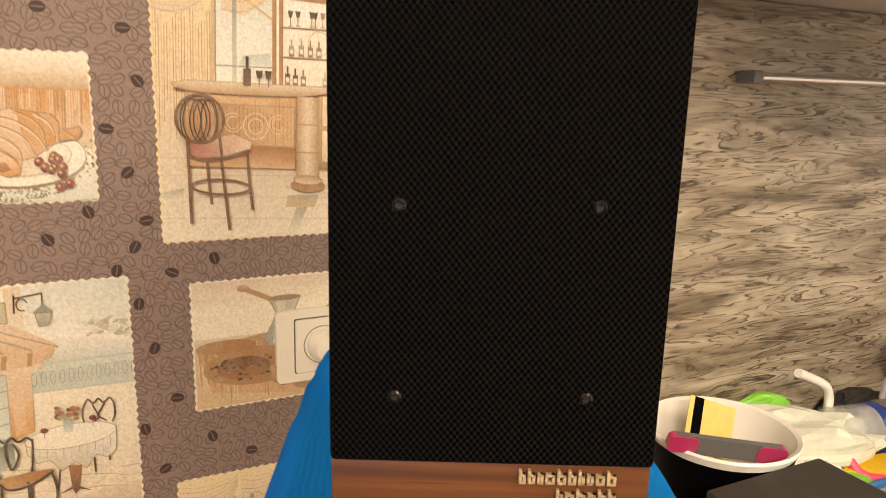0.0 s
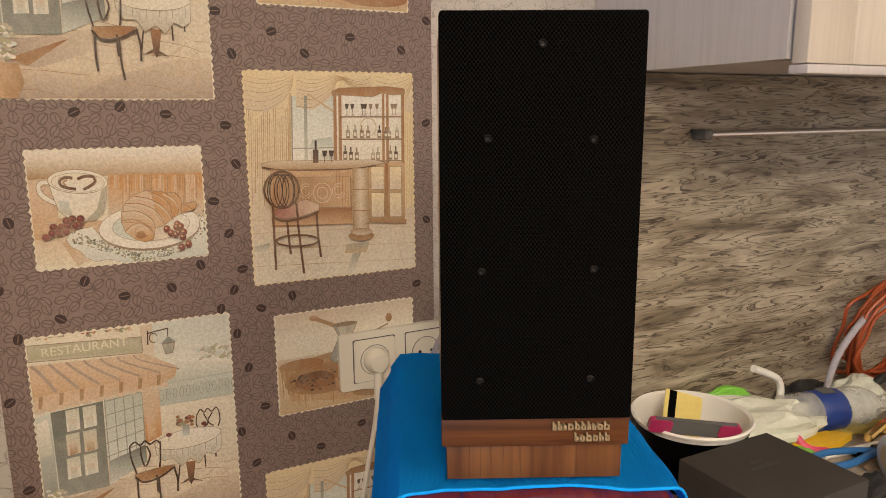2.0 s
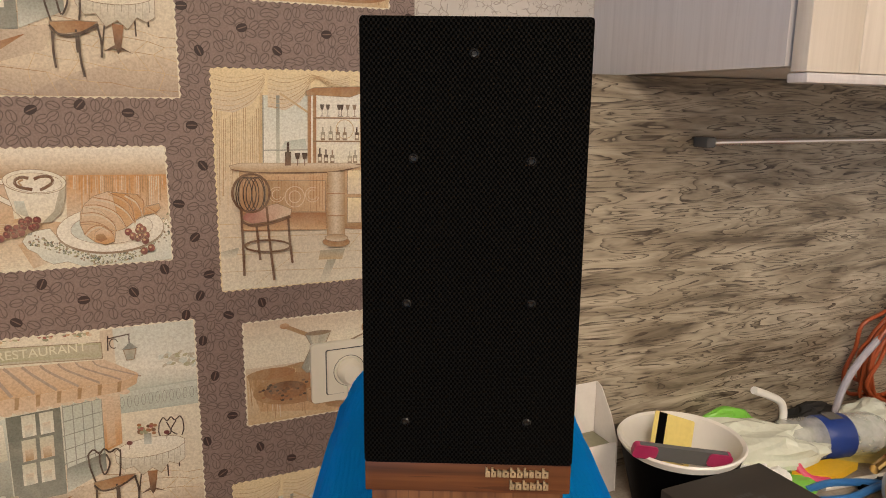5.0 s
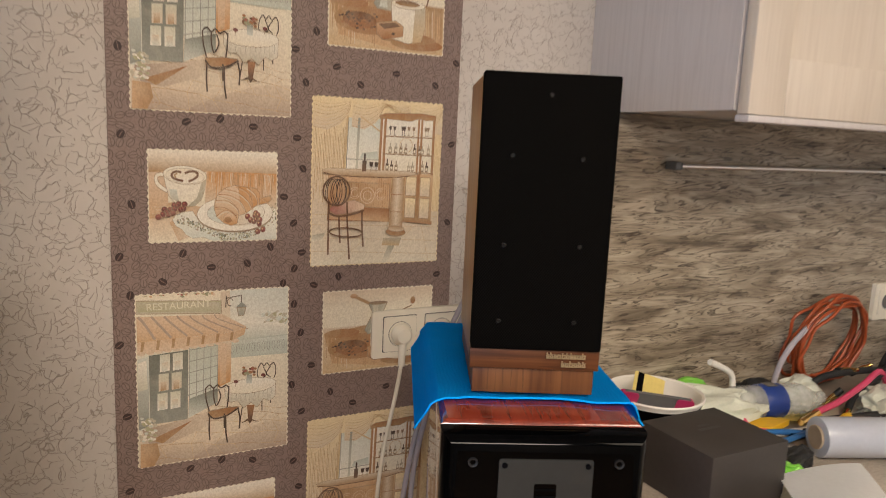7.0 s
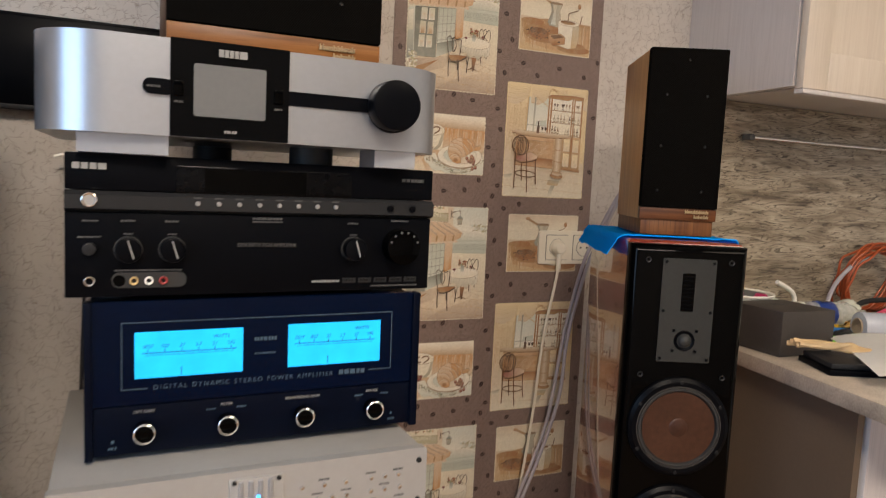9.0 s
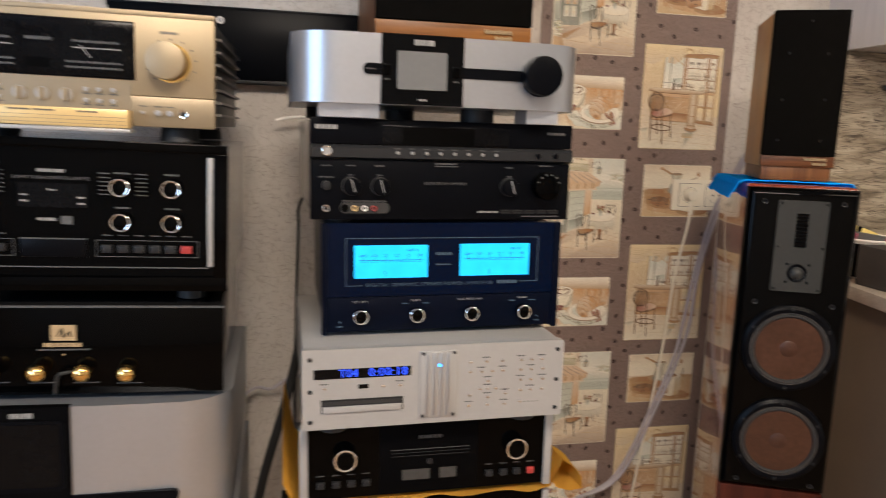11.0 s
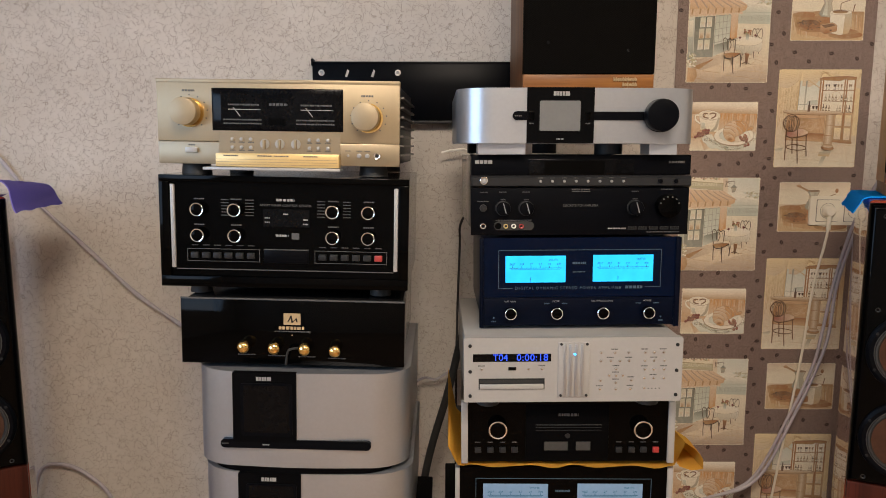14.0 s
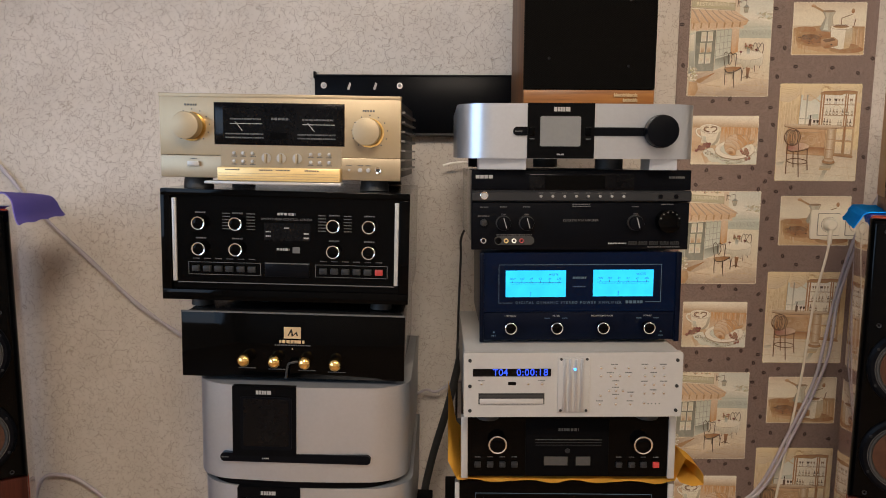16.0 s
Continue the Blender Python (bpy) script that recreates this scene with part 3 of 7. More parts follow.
def bar_print():
    p, rnd = Print(0.231, 0.274, ((85, 45), (728, 55), (735, 800), (118, 860)), "butter"), random.Random(1)
    # floor with a grey cross of tiles
    p.poly([(110, 560), (735, 560), (735, 800), (118, 860)], "fawn", 1, "cream")
    for v in (590, 640, 705, 770):
        p.line([(112, v + 14), (420, v + 4), (735, v - 6)], 2, "sand", 2)
    p.poly([(106, 708), (175, 690), (165, 728), (110, 736)], "stone", 2.4, "cream")
    p.poly([(455, 702), (545, 695), (535, 735), (448, 738)], "stone", 2.4, "sand")
    p.poly([(480, 738), (512, 736), (480, 828), (450, 832)], "stone", 2.4, "cream")
    for a, b in (((360, 720), (215, 850)), ((640, 620), (690, 800)), ((250, 640), (180, 700)), ((600, 640), (560, 690))):
        p.line([a, b], 1.8, "sand", 2.6)
    # curtains: upright folds under gathered swags
    p.poly([(92, 70), (255, 70), (250, 558), (108, 560)], "butter", 1.4, "fawn")
    for k in range(22):
        u = 98 + k * 7.2
        p.line([(u, 190 + rnd.uniform(-20, 50)), (u + rnd.uniform(-2, 2), 552 - rnd.uniform(0, 120))], 1.8, "tan" if k % 3 else "sand", 2)
    for k in range(6):
        p.line([(690 + k * 7, 190), (692 + k * 7, 560)], 1.8, "sand", 2)
    for u0, u1, dip in ((88, 262, 200), (272, 420, 190), (560, 420, 130), (575, 726, 200)):
        w_ = u1 - u0
        p.poly([(u0, 62), (u1, 62), (u1, 110), (u0 + w_ * 0.75, dip - 30), (u0 + w_ * 0.4, dip), (u0, dip - 10)] if u0 < 500 and u1 > u0 else [(min(u0, u1), 62), (max(u0, u1), 62), (max(u0, u1), dip), (u0 + w_ * 0.4, dip - 20), (u0 + w_ * 0.1, 110)], "butter", 3, "fawn")
        for k in range(8):
            f = k / 7
            p.bow([(u0, 66 + f * (dip - 80)), (u0 + w_ * 0.4, 80 + f * (dip - 90)), (u0 + w_ * 0.8, 70 + f * (dip - 120)), (u1, 62 + f * 30)], 1.5, "tan" if k % 2 else "sand", 3.6)
    p.line([(250, 130), (246, 380)], 9, "sand", 4)
    p.line([(312, 130), (410, 196)], 7, "sand", 4)
    # window
    p.rect(256, 411, 138, 380, "mist", 2.6, "white")
    p.rect(300, 312, 138, 380, "slate", 3, "glassy")
    for a in (((256, 332), (411, 330)), ((256, 138), (256, 380))):
        p.line(list(a), 4, "slate", 3.2)
    p.poly([(330, 300), (400, 290), (408, 326), (316, 326)], "sea", 2.8, "mist")
    # dresser
    p.rect(412, 690, 130, 385, "white", 5, "cream")
    p.poly([(402, 122), (430, 110), (620, 104), (690, 112), (692, 132), (640, 136), (600, 128), (560, 142), (440, 136), (405, 138)], "rust", 6, "tan", "v", 1.6)
    for u, wd in ((408, 12), (427, 12), (598, 10), (614, 11), (676, 13)):
        p.rect(u, u + wd, 130, 388, "tan", 6, "rust", "u")
    for v in (213, 296, 378):
        p.rect(428, 686, v, v + 5, "tan", 6.4, "brown")
    p.loop(542, 255, 32, 34, 3, "sand", 6)
    for u in (459, 480, 520, 530, 552, 577, 640, 652):
        ink = "dark" if u < 540 else "smoke"
        p.poly([(u - 8, 168), (u + 8, 168), (u + 4, 186), (u - 4, 186)], ink, 7)
        p.line([(u, 186), (u, 209)], 2, ink, 7)
        p.line([(u - 6, 209), (u + 6, 209)], 2, ink, 7)
    for u, v, ink in ((462, 294, "stone"), (490, 294, "stone"), (516, 294, "smoke"), (541, 294, "smoke"), (586, 294, "dark"), (612, 294, "brown"), (626, 294, "stone"), (658, 294, "lace"),
                      (451, 376, "dark"), (473, 376, "dark"), (496, 376, "smoke"), (560, 376, "lace"), (580, 376, "stone"), (630, 376, "smoke"), (653, 376, "dark")):
        tall = rnd.uniform(40, 54)
        p.rect(u - 7, u + 7, v - tall * 0.6, v, ink, 7, "smoke", edge=1.2)
        p.rect(u - 2.5, u + 2.5, v - tall, v - tall * 0.6, ink, 7)
        p.rect(u - 5, u + 5, v - tall * 0.4, v - tall * 0.15, "cream", 8)
    # lower doors of the dresser
    p.poly([(540, 388), (692, 384), (690, 620), (540, 612)], "peach", 5, "tan")
    for u0, u1, v0, v1 in ((552, 604, 402, 490), (626, 676, 402, 490), (552, 604, 502, 596), (626, 676, 502, 596)):
        p.rect(u0, u1, v0, v1, "butter", 6, "fawn", "v", 2)
    p.rect(607, 622, 388, 612, "rust", 6.6, "tan")
    p.poly([(530, 600), (696, 606), (694, 624), (532, 618)], "tan", 7, "rust")
    # counter
    p.poly([(176, 405), (476, 405), (476, 622), (180, 628)], "peach", 7, "rust")
    p.rect(262, 470, 440, 556, "tan", 8, "peach", "u", 2.4)
    p.rect(182, 474, 560, 622, "rust", 7.6, "peach")
    for k in range(26):
        p.line([(185 + k * 11, 412 + rnd.uniform(0, 60)), (186 + k * 11, 560 - rnd.uniform(0, 60))], 1.4, "rust", 8.2)
    p.loop(362, 500, 34, 38, 3, "blush", 9)
    p.loop(362, 500, 20, 22, 3, "blush", 9)
    for s in (-1, 1):
        for r in (16, 25):
            p.loop(362 + s * 62, 492, r, r * 1.1, 2.4, "blush", 9, 12, 20, 300)
    p.poly([(142, 388), (180, 378), (560, 376), (610, 386), (560, 398), (470, 410), (220, 412), (150, 402)], "fawn", 9, "tan", "v", 2)
    p.bow([(150, 402), (240, 412), (470, 410), (570, 396)], 4, "brown", 9.6)
    # round column
    p.rect(476, 508, 408, 655, "tan", 10, "fawn", "u")
    p.rect(508, 542, 408, 655, "fawn", 10, "tan", "u")
    for v in (488, 570):
        p.line([(476, v), (542, v)], 3, "rust", 10.6)
    p.oval(510, 668, 50, 19, "rust", 10.4, "tan", "v", 2)
    p.oval(510, 652, 42, 14, "tan", 10.8, "fawn", "v", 2)
    # bottle and two glasses on the counter
    p.rect(328, 348, 336, 386, "dark", 11, "brown")
    p.rect(334, 342, 302, 338, "dark", 11)
    for u in (371, 396):
        p.poly([(u - 10, 340), (u + 10, 340), (u + 6, 362), (u - 6, 362)], "dark", 11)
        p.line([(u, 360), (u, 386)], 2.4, "brown", 11)
    # bar stool
    p.poly([(180, 578), (205, 550), (300, 524), (350, 545), (346, 566), (285, 588), (215, 600)], "rose", 12, "blush", "u", 2)
    p.bow([(182, 590), (220, 606), (290, 594), (346, 572)], 9, "brown", 12.6)
    for pts in ([(182, 585), (186, 690), (190, 795)], [(268, 598), (278, 700), (290, 812)], [(338, 575), (343, 660), (353, 748)], [(230, 602), (236, 670), (243, 735)]):
        p.bow(pts, 8, "brown", 12.4)
    p.loop(268, 682, 78, 22, 7, "brown", 12.5)
    p.loop(213, 486, 62, 70, 8, "brown", 13)
    for a, rx_, tilt in ((-22, 30, 10), (0, 26, 0), (22, 30, -10), (-40, 26, 14), (40, 22, -14)):
        p.loop(213 + a * 0.6, 490, rx_, 62, 3.2, "dark", 12.8, 16)
    p.line([(180, 548), (184, 590)], 8, "brown", 13)
    p.line([(264, 535), (270, 600)], 8, "brown", 13)
    return p.mesh("bar_print")


def restaurant_print():
    p, rnd = Print(0.229, 0.271, ((140, 215), (850, 140), (882, 872), (204, 960)), "cream"), random.Random(2)
    # sky, sea and far trees
    p.poly([(560, 150), (852, 130), (860, 330), (560, 340)], "mist", 1, "white")
    p.poly([(560, 320), (860, 300), (862, 372), (560, 395)], "white", 1.6, "sea")
    for k in range(46):
        p.oval(rnd.uniform(725, 850), 290 + rnd.uniform(-16, 14) - (k % 5) * 5, 11, 5, rnd.choice(("mist", "moss", "lace")), 2, n=8, tilt=rnd.uniform(-50, 20))
    # railing
    p.poly([(582, 392), (860, 356), (864, 440), (585, 468)], "mist", 2.2, "sea")
    for k in range(34):
        p.loop(590 + k * 8.2, 430 - k * 1.05, 7, 20, 2, "slate" if k % 3 == 0 else "sea", 2.8, 9)
    p.line([(582, 392), (860, 356)], 5, "sea", 3)
    p.line([(585, 466), (864, 438)], 5, "sea", 3)
    # terrace paving
    p.poly([(585, 470), (870, 440), (888, 985), (200, 1060), (196, 800), (400, 640)], "cream", 1.2, "fawn")
    grid = [[(215 + 66 * i + (33 if j % 2 else 0) + rnd.uniform(-13, 13), 690 + (26 + 4 * j) * j + rnd.uniform(-7, 7)) for i in range(11)] for j in range(9)]
    for j in range(8):
        for i in range(10):
            p.line([grid[j][i], grid[j][i + 1]], 1.8, "tan" if rnd.random() < 0.5 else "sand", 1.8)
            if rnd.random() < 0.7:
                p.line([grid[j][i], grid[j + 1][i]], 1.8, "sand", 1.8)
    p.poly([(205, 790), (400, 742), (520, 700), (470, 790), (330, 850), (240, 850)], "clay", 2, "fawn", "u")
    p.poly([(240, 850), (330, 850), (560, 840), (420, 1030), (200, 1060)], "fawn", 1.5, "clay")
    p.poly([(245, 835), (400, 760), (420, 752), (300, 850)], "rust", 2.2, "tan")
    p.poly([(560, 840), (760, 760), (880, 740), (888, 985), (420, 1030)], "fawn", 1.6, "clay")
    # wall, sign and flowers
    p.poly([(140, 218), (560, 172), (585, 470), (400, 640), (196, 800)], "cream", 2.4, "mist")
    p.poly([(520, 180), (562, 174), (580, 400), (520, 400)], "fawn", 2.8, "cream")
    p.poly([(142, 238), (524, 218), (528, 274), (150, 292)], "moss", 3, "lace", "v", 2.4)
    p.poly([(152, 246), (516, 226), (519, 266), (158, 284)], "lace", 3.2, "moss")
    for cu, n in ((215, 26), (330, 16), (445, 32)):
        for k in range(n):
            p.oval(cu + rnd.uniform(-48, 48), 208 - (cu - 140) * 0.07 + rnd.uniform(-16, 14), 7, 5, rnd.choice(("rose", "green", "peach", "blush", "moss")), 4, n=7)
    # awning with stripes and a scalloped valance
    p.poly([(148, 304), (532, 276), (648, 326), (596, 352), (162, 412)], "blush", 5, "peach")
    for k in range(7):
        a, b = 158 + k * 56, 175 + k * 70
        p.bow([(a, 304 - k * 4), (a + 28, 330 - k * 5), (b + 62, 396 - k * 10)], 11 - k, "clay", 5.6, 4)
    p.poly([(162, 412), (596, 352), (648, 326), (640, 362), (590, 388), (160, 462)], "peach", 6, "blush")
    for k in range(7):
        p.poly([(180 + k * 66, 408 - k * 9), (194 + k * 66, 406 - k * 9), (190 + k * 66, 448 - k * 10), (178 + k * 66, 450 - k * 10)], "tan", 6.4)
    for k in range(12):
        p.oval(180 + k * 38, 458 - k * 6.2, 20, 10, "blush" if k % 2 else "fawn", 5.8, n=10)
    # shop front: side window, open door and the large glazed front
    p.poly([(165, 486), (214, 468), (236, 770), (188, 790)], "mist", 3.4, "slate")
    p.poly([(170, 500), (206, 486), (220, 610), (180, 622)], "white", 3.8, "glassy")
    p.poly([(215, 466), (386, 436), (402, 742), (240, 766)], "teal", 4, "slate")
    for i in range(2):
        for j in range(3):
            a, b = 262 + i * 56, 462 + j * 84 - i * 8
            p.poly([(a, b), (a + 44, b - 7), (a + 48, b + 66), (a + 5, b + 74)], "glassy", 4.4, "fawn" if j == 1 else "white")
            p.poly([(a + 10, b + 34), (a + 36, b + 28), (a + 38, b + 66), (a + 13, b + 72)], "fawn", 4.6, "tan" if j == 1 else "mist")
    p.poly([(390, 432), (522, 402), (528, 606), (402, 652)], "sea", 4, "mist")
    for k in range(5):
        p.line([(392 + k * 32, 430 - k * 7), (404 + k * 31, 650 - k * 11)], 3.4, "slate", 4.6)
        p.line([(392, 438 + k * 50), (526, 410 + k * 46)], 3.4, "slate", 4.6)
    p.poly([(402, 652), (530, 604), (534, 668), (404, 738)], "teal", 4.2, "mist")
    p.poly([(520, 398), (582, 386), (588, 574), (530, 600)], "fawn", 4.8, "orange")
    p.poly([(532, 402), (560, 396), (566, 576), (538, 590)], "blush", 5, "peach")
    for k in range(60):
        p.oval(228 + rnd.uniform(-38, 38), 782 + rnd.uniform(-50, 56), 9, 6, rnd.choice(("white", "white", "lace", "moss", "mist")), 6, n=7)
    p.poly([(205, 850), (275, 846), (290, 900), (270, 960), (212, 960)], "peach", 5.6, "tan", "u")
    # street lamp
    p.line([(546, 196), (546, 246)], 5, "dark", 6)
    p.bow([(546, 206), (580, 198), (618, 190)], 4, "dark", 6)
    p.loop(566, 222, 14, 16, 3.4, "dark", 6, 12, 60, 340)
    p.line([(618, 188), (618, 222)], 3.4, "dark", 6)
    p.poly([(592, 244), (648, 238), (620, 218)], "slate", 6.4)
    p.poly([(598, 244), (642, 240), (634, 276), (608, 280)], "lace", 6, "slate", "v", 2.6)
    # chair behind the table
    for pts in ([(716, 510), (714, 540), (722, 560)], [(800, 494), (804, 530), (796, 556)], [(716, 510), (730, 488), (744, 500), (758, 486), (772, 498), (790, 484), (800, 498)], [(742, 504), (758, 540), (740, 556)], [(776, 500), (758, 534), (780, 552)]):
        p.bow(pts, 4.6, "dark", 6)
    # table with its cloth
    for a, b in (((650, 690), (640, 780)), ((742, 640), (746, 706)), ((784, 640), (786, 672))):
        p.line([a, b], 5, "dark", 6)
    p.poly([(672, 680), (708, 680), (700, 745), (738, 760), (700, 752), (690, 768), (682, 752), (645, 766), (680, 742)], "rust", 6, "dark")
    p.poly([(560, 600), (806, 566), (806, 640), (780, 660), (750, 650), (722, 690), (690, 668), (655, 694), (625, 660), (590, 668), (566, 640)], "white", 7, "lace", "v", 1.6)
    for k in range(11):
        p.line([(578 + k * 21, 616 - k * 2), (574 + k * 21.6, 660 - k * 3 + 20 * (k % 2))], 2.4, "lace" if k % 2 else "stone", 7.6)
    p.oval(684, 590, 124, 34, "white", 8, "cream", "v", 1.6, -8, 26)
    for k in range(26):
        p.oval(674 + rnd.uniform(-28, 28), 522 + rnd.uniform(-16, 18), 8, 6, rnd.choice(("rose", "rust", "brown", "green")), 9, n=7)
    p.rect(662, 688, 540, 580, "slate", 8.6, "mist")
    for u, v in ((612, 572), (742, 540)):
        p.oval(u, v, 11, 8, "berry", 9, n=10)
        p.line([(u, v + 6), (u, v + 24)], 2.6, "smoke", 9)
    # chair in front
    for pts in ([(472, 604), (478, 650), (496, 706)], [(580, 592), (580, 650), (574, 712)], [(472, 604), (490, 588), (510, 602), (526, 586), (544, 600), (566, 588), (580, 600)], [(510, 604), (512, 640), (526, 680), (544, 640), (532, 606)]):
        p.bow(pts, 6, "dark", 10)
    p.poly([(490, 706), (570, 690), (630, 684), (600, 716), (520, 736), (492, 728)], "tan", 10.2, "rust", "u", 3)
    p.bow([(490, 716), (520, 738), (575, 726), (632, 690)], 7, "dark", 10.6)
    for pts in ([(498, 730), (500, 790), (506, 836)], [(572, 726), (578, 800), (588, 850)], [(566, 716), (568, 760), (570, 782)], [(628, 692), (640, 740), (640, 786)]):
        p.bow(pts, 7, "dark", 10.4)
    return p.mesh("restaurant_print")


def croissant_print():
    p, rnd = Print(0.188, 0.137, ((155, 88), (930, 75), (955, 550), (195, 605)), "cream"), random.Random(5)
    # fold of cloth across the top
    p.poly([(155, 92), (540, 84), (930, 80), (936, 150), (540, 150), (160, 158)], "white", 1, "fawn")
    p.poly([(160, 156), (540, 148), (936, 148), (938, 192), (540, 196), (164, 212)], "fawn", 1.2, "tan")
    # boards behind and the table top
    p.poly([(500, 194), (938, 190), (946, 380), (500, 380)], "orange", 1.6, "fawn")
    for k in range(54):
        u = 500 + k * 8.1
        p.line([(u, 196), (u + rnd.uniform(-3, 3), rnd.uniform(230, 350))], rnd.uniform(1.5, 6), rnd.choice(("peach", "orange", "tan", "fawn", "blush")), 2)
    p.poly([(164, 212), (270, 206), (290, 380), (240, 460), (178, 470)], "blush", 1.6, "peach")
    p.poly([(178, 400), (320, 370), (480, 390), (420, 600), (195, 605)], "peach", 1.4, "cream", "v")
    p.poly([(300, 480), (350, 470), (420, 560), (360, 585)], "peach", 1.8, "fawn", "u")
    for k in range(24):
        p.line([(190 + rnd.uniform(0, 60), 400 + k * 8), (270 + rnd.uniform(0, 90), 392 + k * 8)], 1.8, "fawn", 2)
    # lace doily
    rim = [(318, 470), (336, 440), (372, 424), (430, 414), (480, 480), (560, 510), (700, 520), (850, 480), (930, 372), (950, 400), (955, 545), (880, 556), (760, 566), (640, 578), (560, 582), (500, 556), (440, 566), (400, 548), (376, 520), (340, 502)]
    p.poly(rim, "white", 3, "mist", "v", 1.8)
    for k in range(330):
        f, g_ = rnd.random(), rnd.random()
        u, v = (345 + 280 * f, 448 + 95 * f + rnd.uniform(-16, 34) * (1 - 0.3 * f)) if k % 2 else (600 + 345 * f, 558 - 110 * f * f + rnd.uniform(-26, 16) - (90 * f * g_ if f > 0.8 else 0))
        p.oval(u, v, rnd.uniform(3, 7), rnd.uniform(2.5, 4.6), rnd.choice(("teal", "green", "slate", "smoke", "moss")), 3.6, n=6, tilt=rnd.uniform(-60, 60))
    # plate
    p.oval(686, 424, 232, 98, "lace", 4, "smoke", "v", 0, -4, 36)
    p.oval(686, 416, 230, 97, "white", 5, "white", "v", 2, -4, 36)
    p.oval(690, 412, 176, 66, "mist", 5.6, "white", "u", 1.8, -4, 34)
    p.poly([(700, 420), (870, 400), (840, 460), (740, 480), (650, 486)], "fawn", 5.8, "white", "u")
    # cup with a handle and a heart in the foam
    p.bow([(266, 222), (226, 222), (210, 244), (230, 282), (282, 312)], 18, "white", 5)
    p.bow([(262, 214), (220, 214), (202, 244), (222, 290), (280, 322)], 2.6, "smoke", 5.4)
    p.bow([(264, 232), (234, 234), (222, 248), (240, 276), (272, 296)], 2.6, "smoke", 5.4)
    p.poly([(250, 214), (268, 280), (290, 340), (330, 376), (390, 392), (440, 386), (476, 352), (492, 300), (500, 216)], "white", 6, "cream", "v", 2)
    p.poly([(470, 262), (500, 230), (492, 300), (476, 352), (440, 386), (400, 390), (450, 340)], "lace", 6.6, "stone")
    p.poly([(290, 300), (330, 300), (350, 368), (300, 350)], "mist", 6.6, "lace")
    p.oval(375, 220, 126, 50, "white", 7, "cream", "v", 2.4, 3, 32)
    p.oval(375, 224, 110, 40, "cream", 7.6, "white", "v", 1.6, 3, 32)
    p.bow([(352, 206), (322, 202), (298, 216), (304, 236), (330, 246), (366, 252)], 13, "brown", 8)
    p.bow([(372, 210), (404, 198), (440, 202), (446, 222), (424, 240), (396, 254)], 13, "brown", 8)
    p.bow([(330, 212), (312, 222), (324, 236)], 8, "tan", 8.4)
    # croissant: body and overlapping rolls
    p.poly([(553, 394), (556, 350), (574, 312), (612, 280), (672, 260), (742, 268), (804, 272), (824, 292), (830, 322), (896, 308), (904, 328), (880, 350), (822, 362), (784, 384), (748, 412), (704, 426), (698, 470), (660, 484), (612, 468), (572, 440)], "blush", 8, "peach", "v", 2.4)
    for pts, a, b in (([(760, 270), (806, 272), (828, 296), (830, 350), (790, 376), (766, 340)], "peach", "orange"), ([(690, 264), (764, 270), (780, 330), (786, 384), (748, 410), (712, 360)], "orange", "peach"),
                      ([(826, 326), (896, 310), (902, 330), (878, 348), (826, 358)], "peach", "orange"), ([(568, 322), (640, 340), (700, 390), (704, 426), (640, 400), (556, 396)], "fawn", "peach"), ([(612, 470), (616, 430), (650, 408), (692, 430), (698, 468), (660, 482)], "blush", "orange")):
        p.poly(pts, a, 8.6, b, "v", 1.4)
    p.poly([(620, 440), (650, 434), (668, 458), (640, 470), (618, 462)], "tan", 9.2, "rust")
    for pts in ([(572, 316), (640, 318), (712, 350), (750, 408)], [(560, 350), (630, 350), (690, 386), (708, 426)], [(556, 388), (610, 386), (660, 404), (694, 440)], [(612, 284), (690, 300), (752, 340), (784, 384)], [(672, 262), (740, 290), (776, 330), (786, 380)],
                [(742, 268), (790, 296), (812, 330), (816, 362)], [(572, 436), (600, 410), (640, 400), (690, 428)], [(800, 274), (826, 300), (828, 340)], [(840, 322), (866, 336), (884, 346)]):
        p.bow(pts, 3, "rust", 9)
        p.bow([(u + 3, v + 9) for u, v in pts], 7, rnd.choice(("blush", "fawn", "peach")), 8.9)
    # berries
    for u, v in ((236, 455), (262, 438), (290, 438), (268, 412), (300, 412), (324, 406), (316, 430), (338, 388), (360, 406), (346, 378), (380, 378), (374, 402), (322, 386), (284, 424)):
        p.oval(u, v, 17, 16, rnd.choice(("rose", "berry")), 10, "berry", "v", 2, n=12)
        p.oval(u - 4, v - 4, 6, 5, "rose", 10.6, n=8)
    for u, v in ((758, 428), (778, 446), (804, 420), (812, 444), (836, 442), (822, 418), (800, 452), (832, 464), (808, 408), (826, 508), (858, 495)):
        p.oval(u, v, 16, 16, rnd.choice(("rose", "berry", "rose")), 10, "berry", "v", 2, n=12)
        p.oval(u - 4, v - 4, 6, 5, "peach", 10.6, n=8)
    return p.mesh("croissant_print")


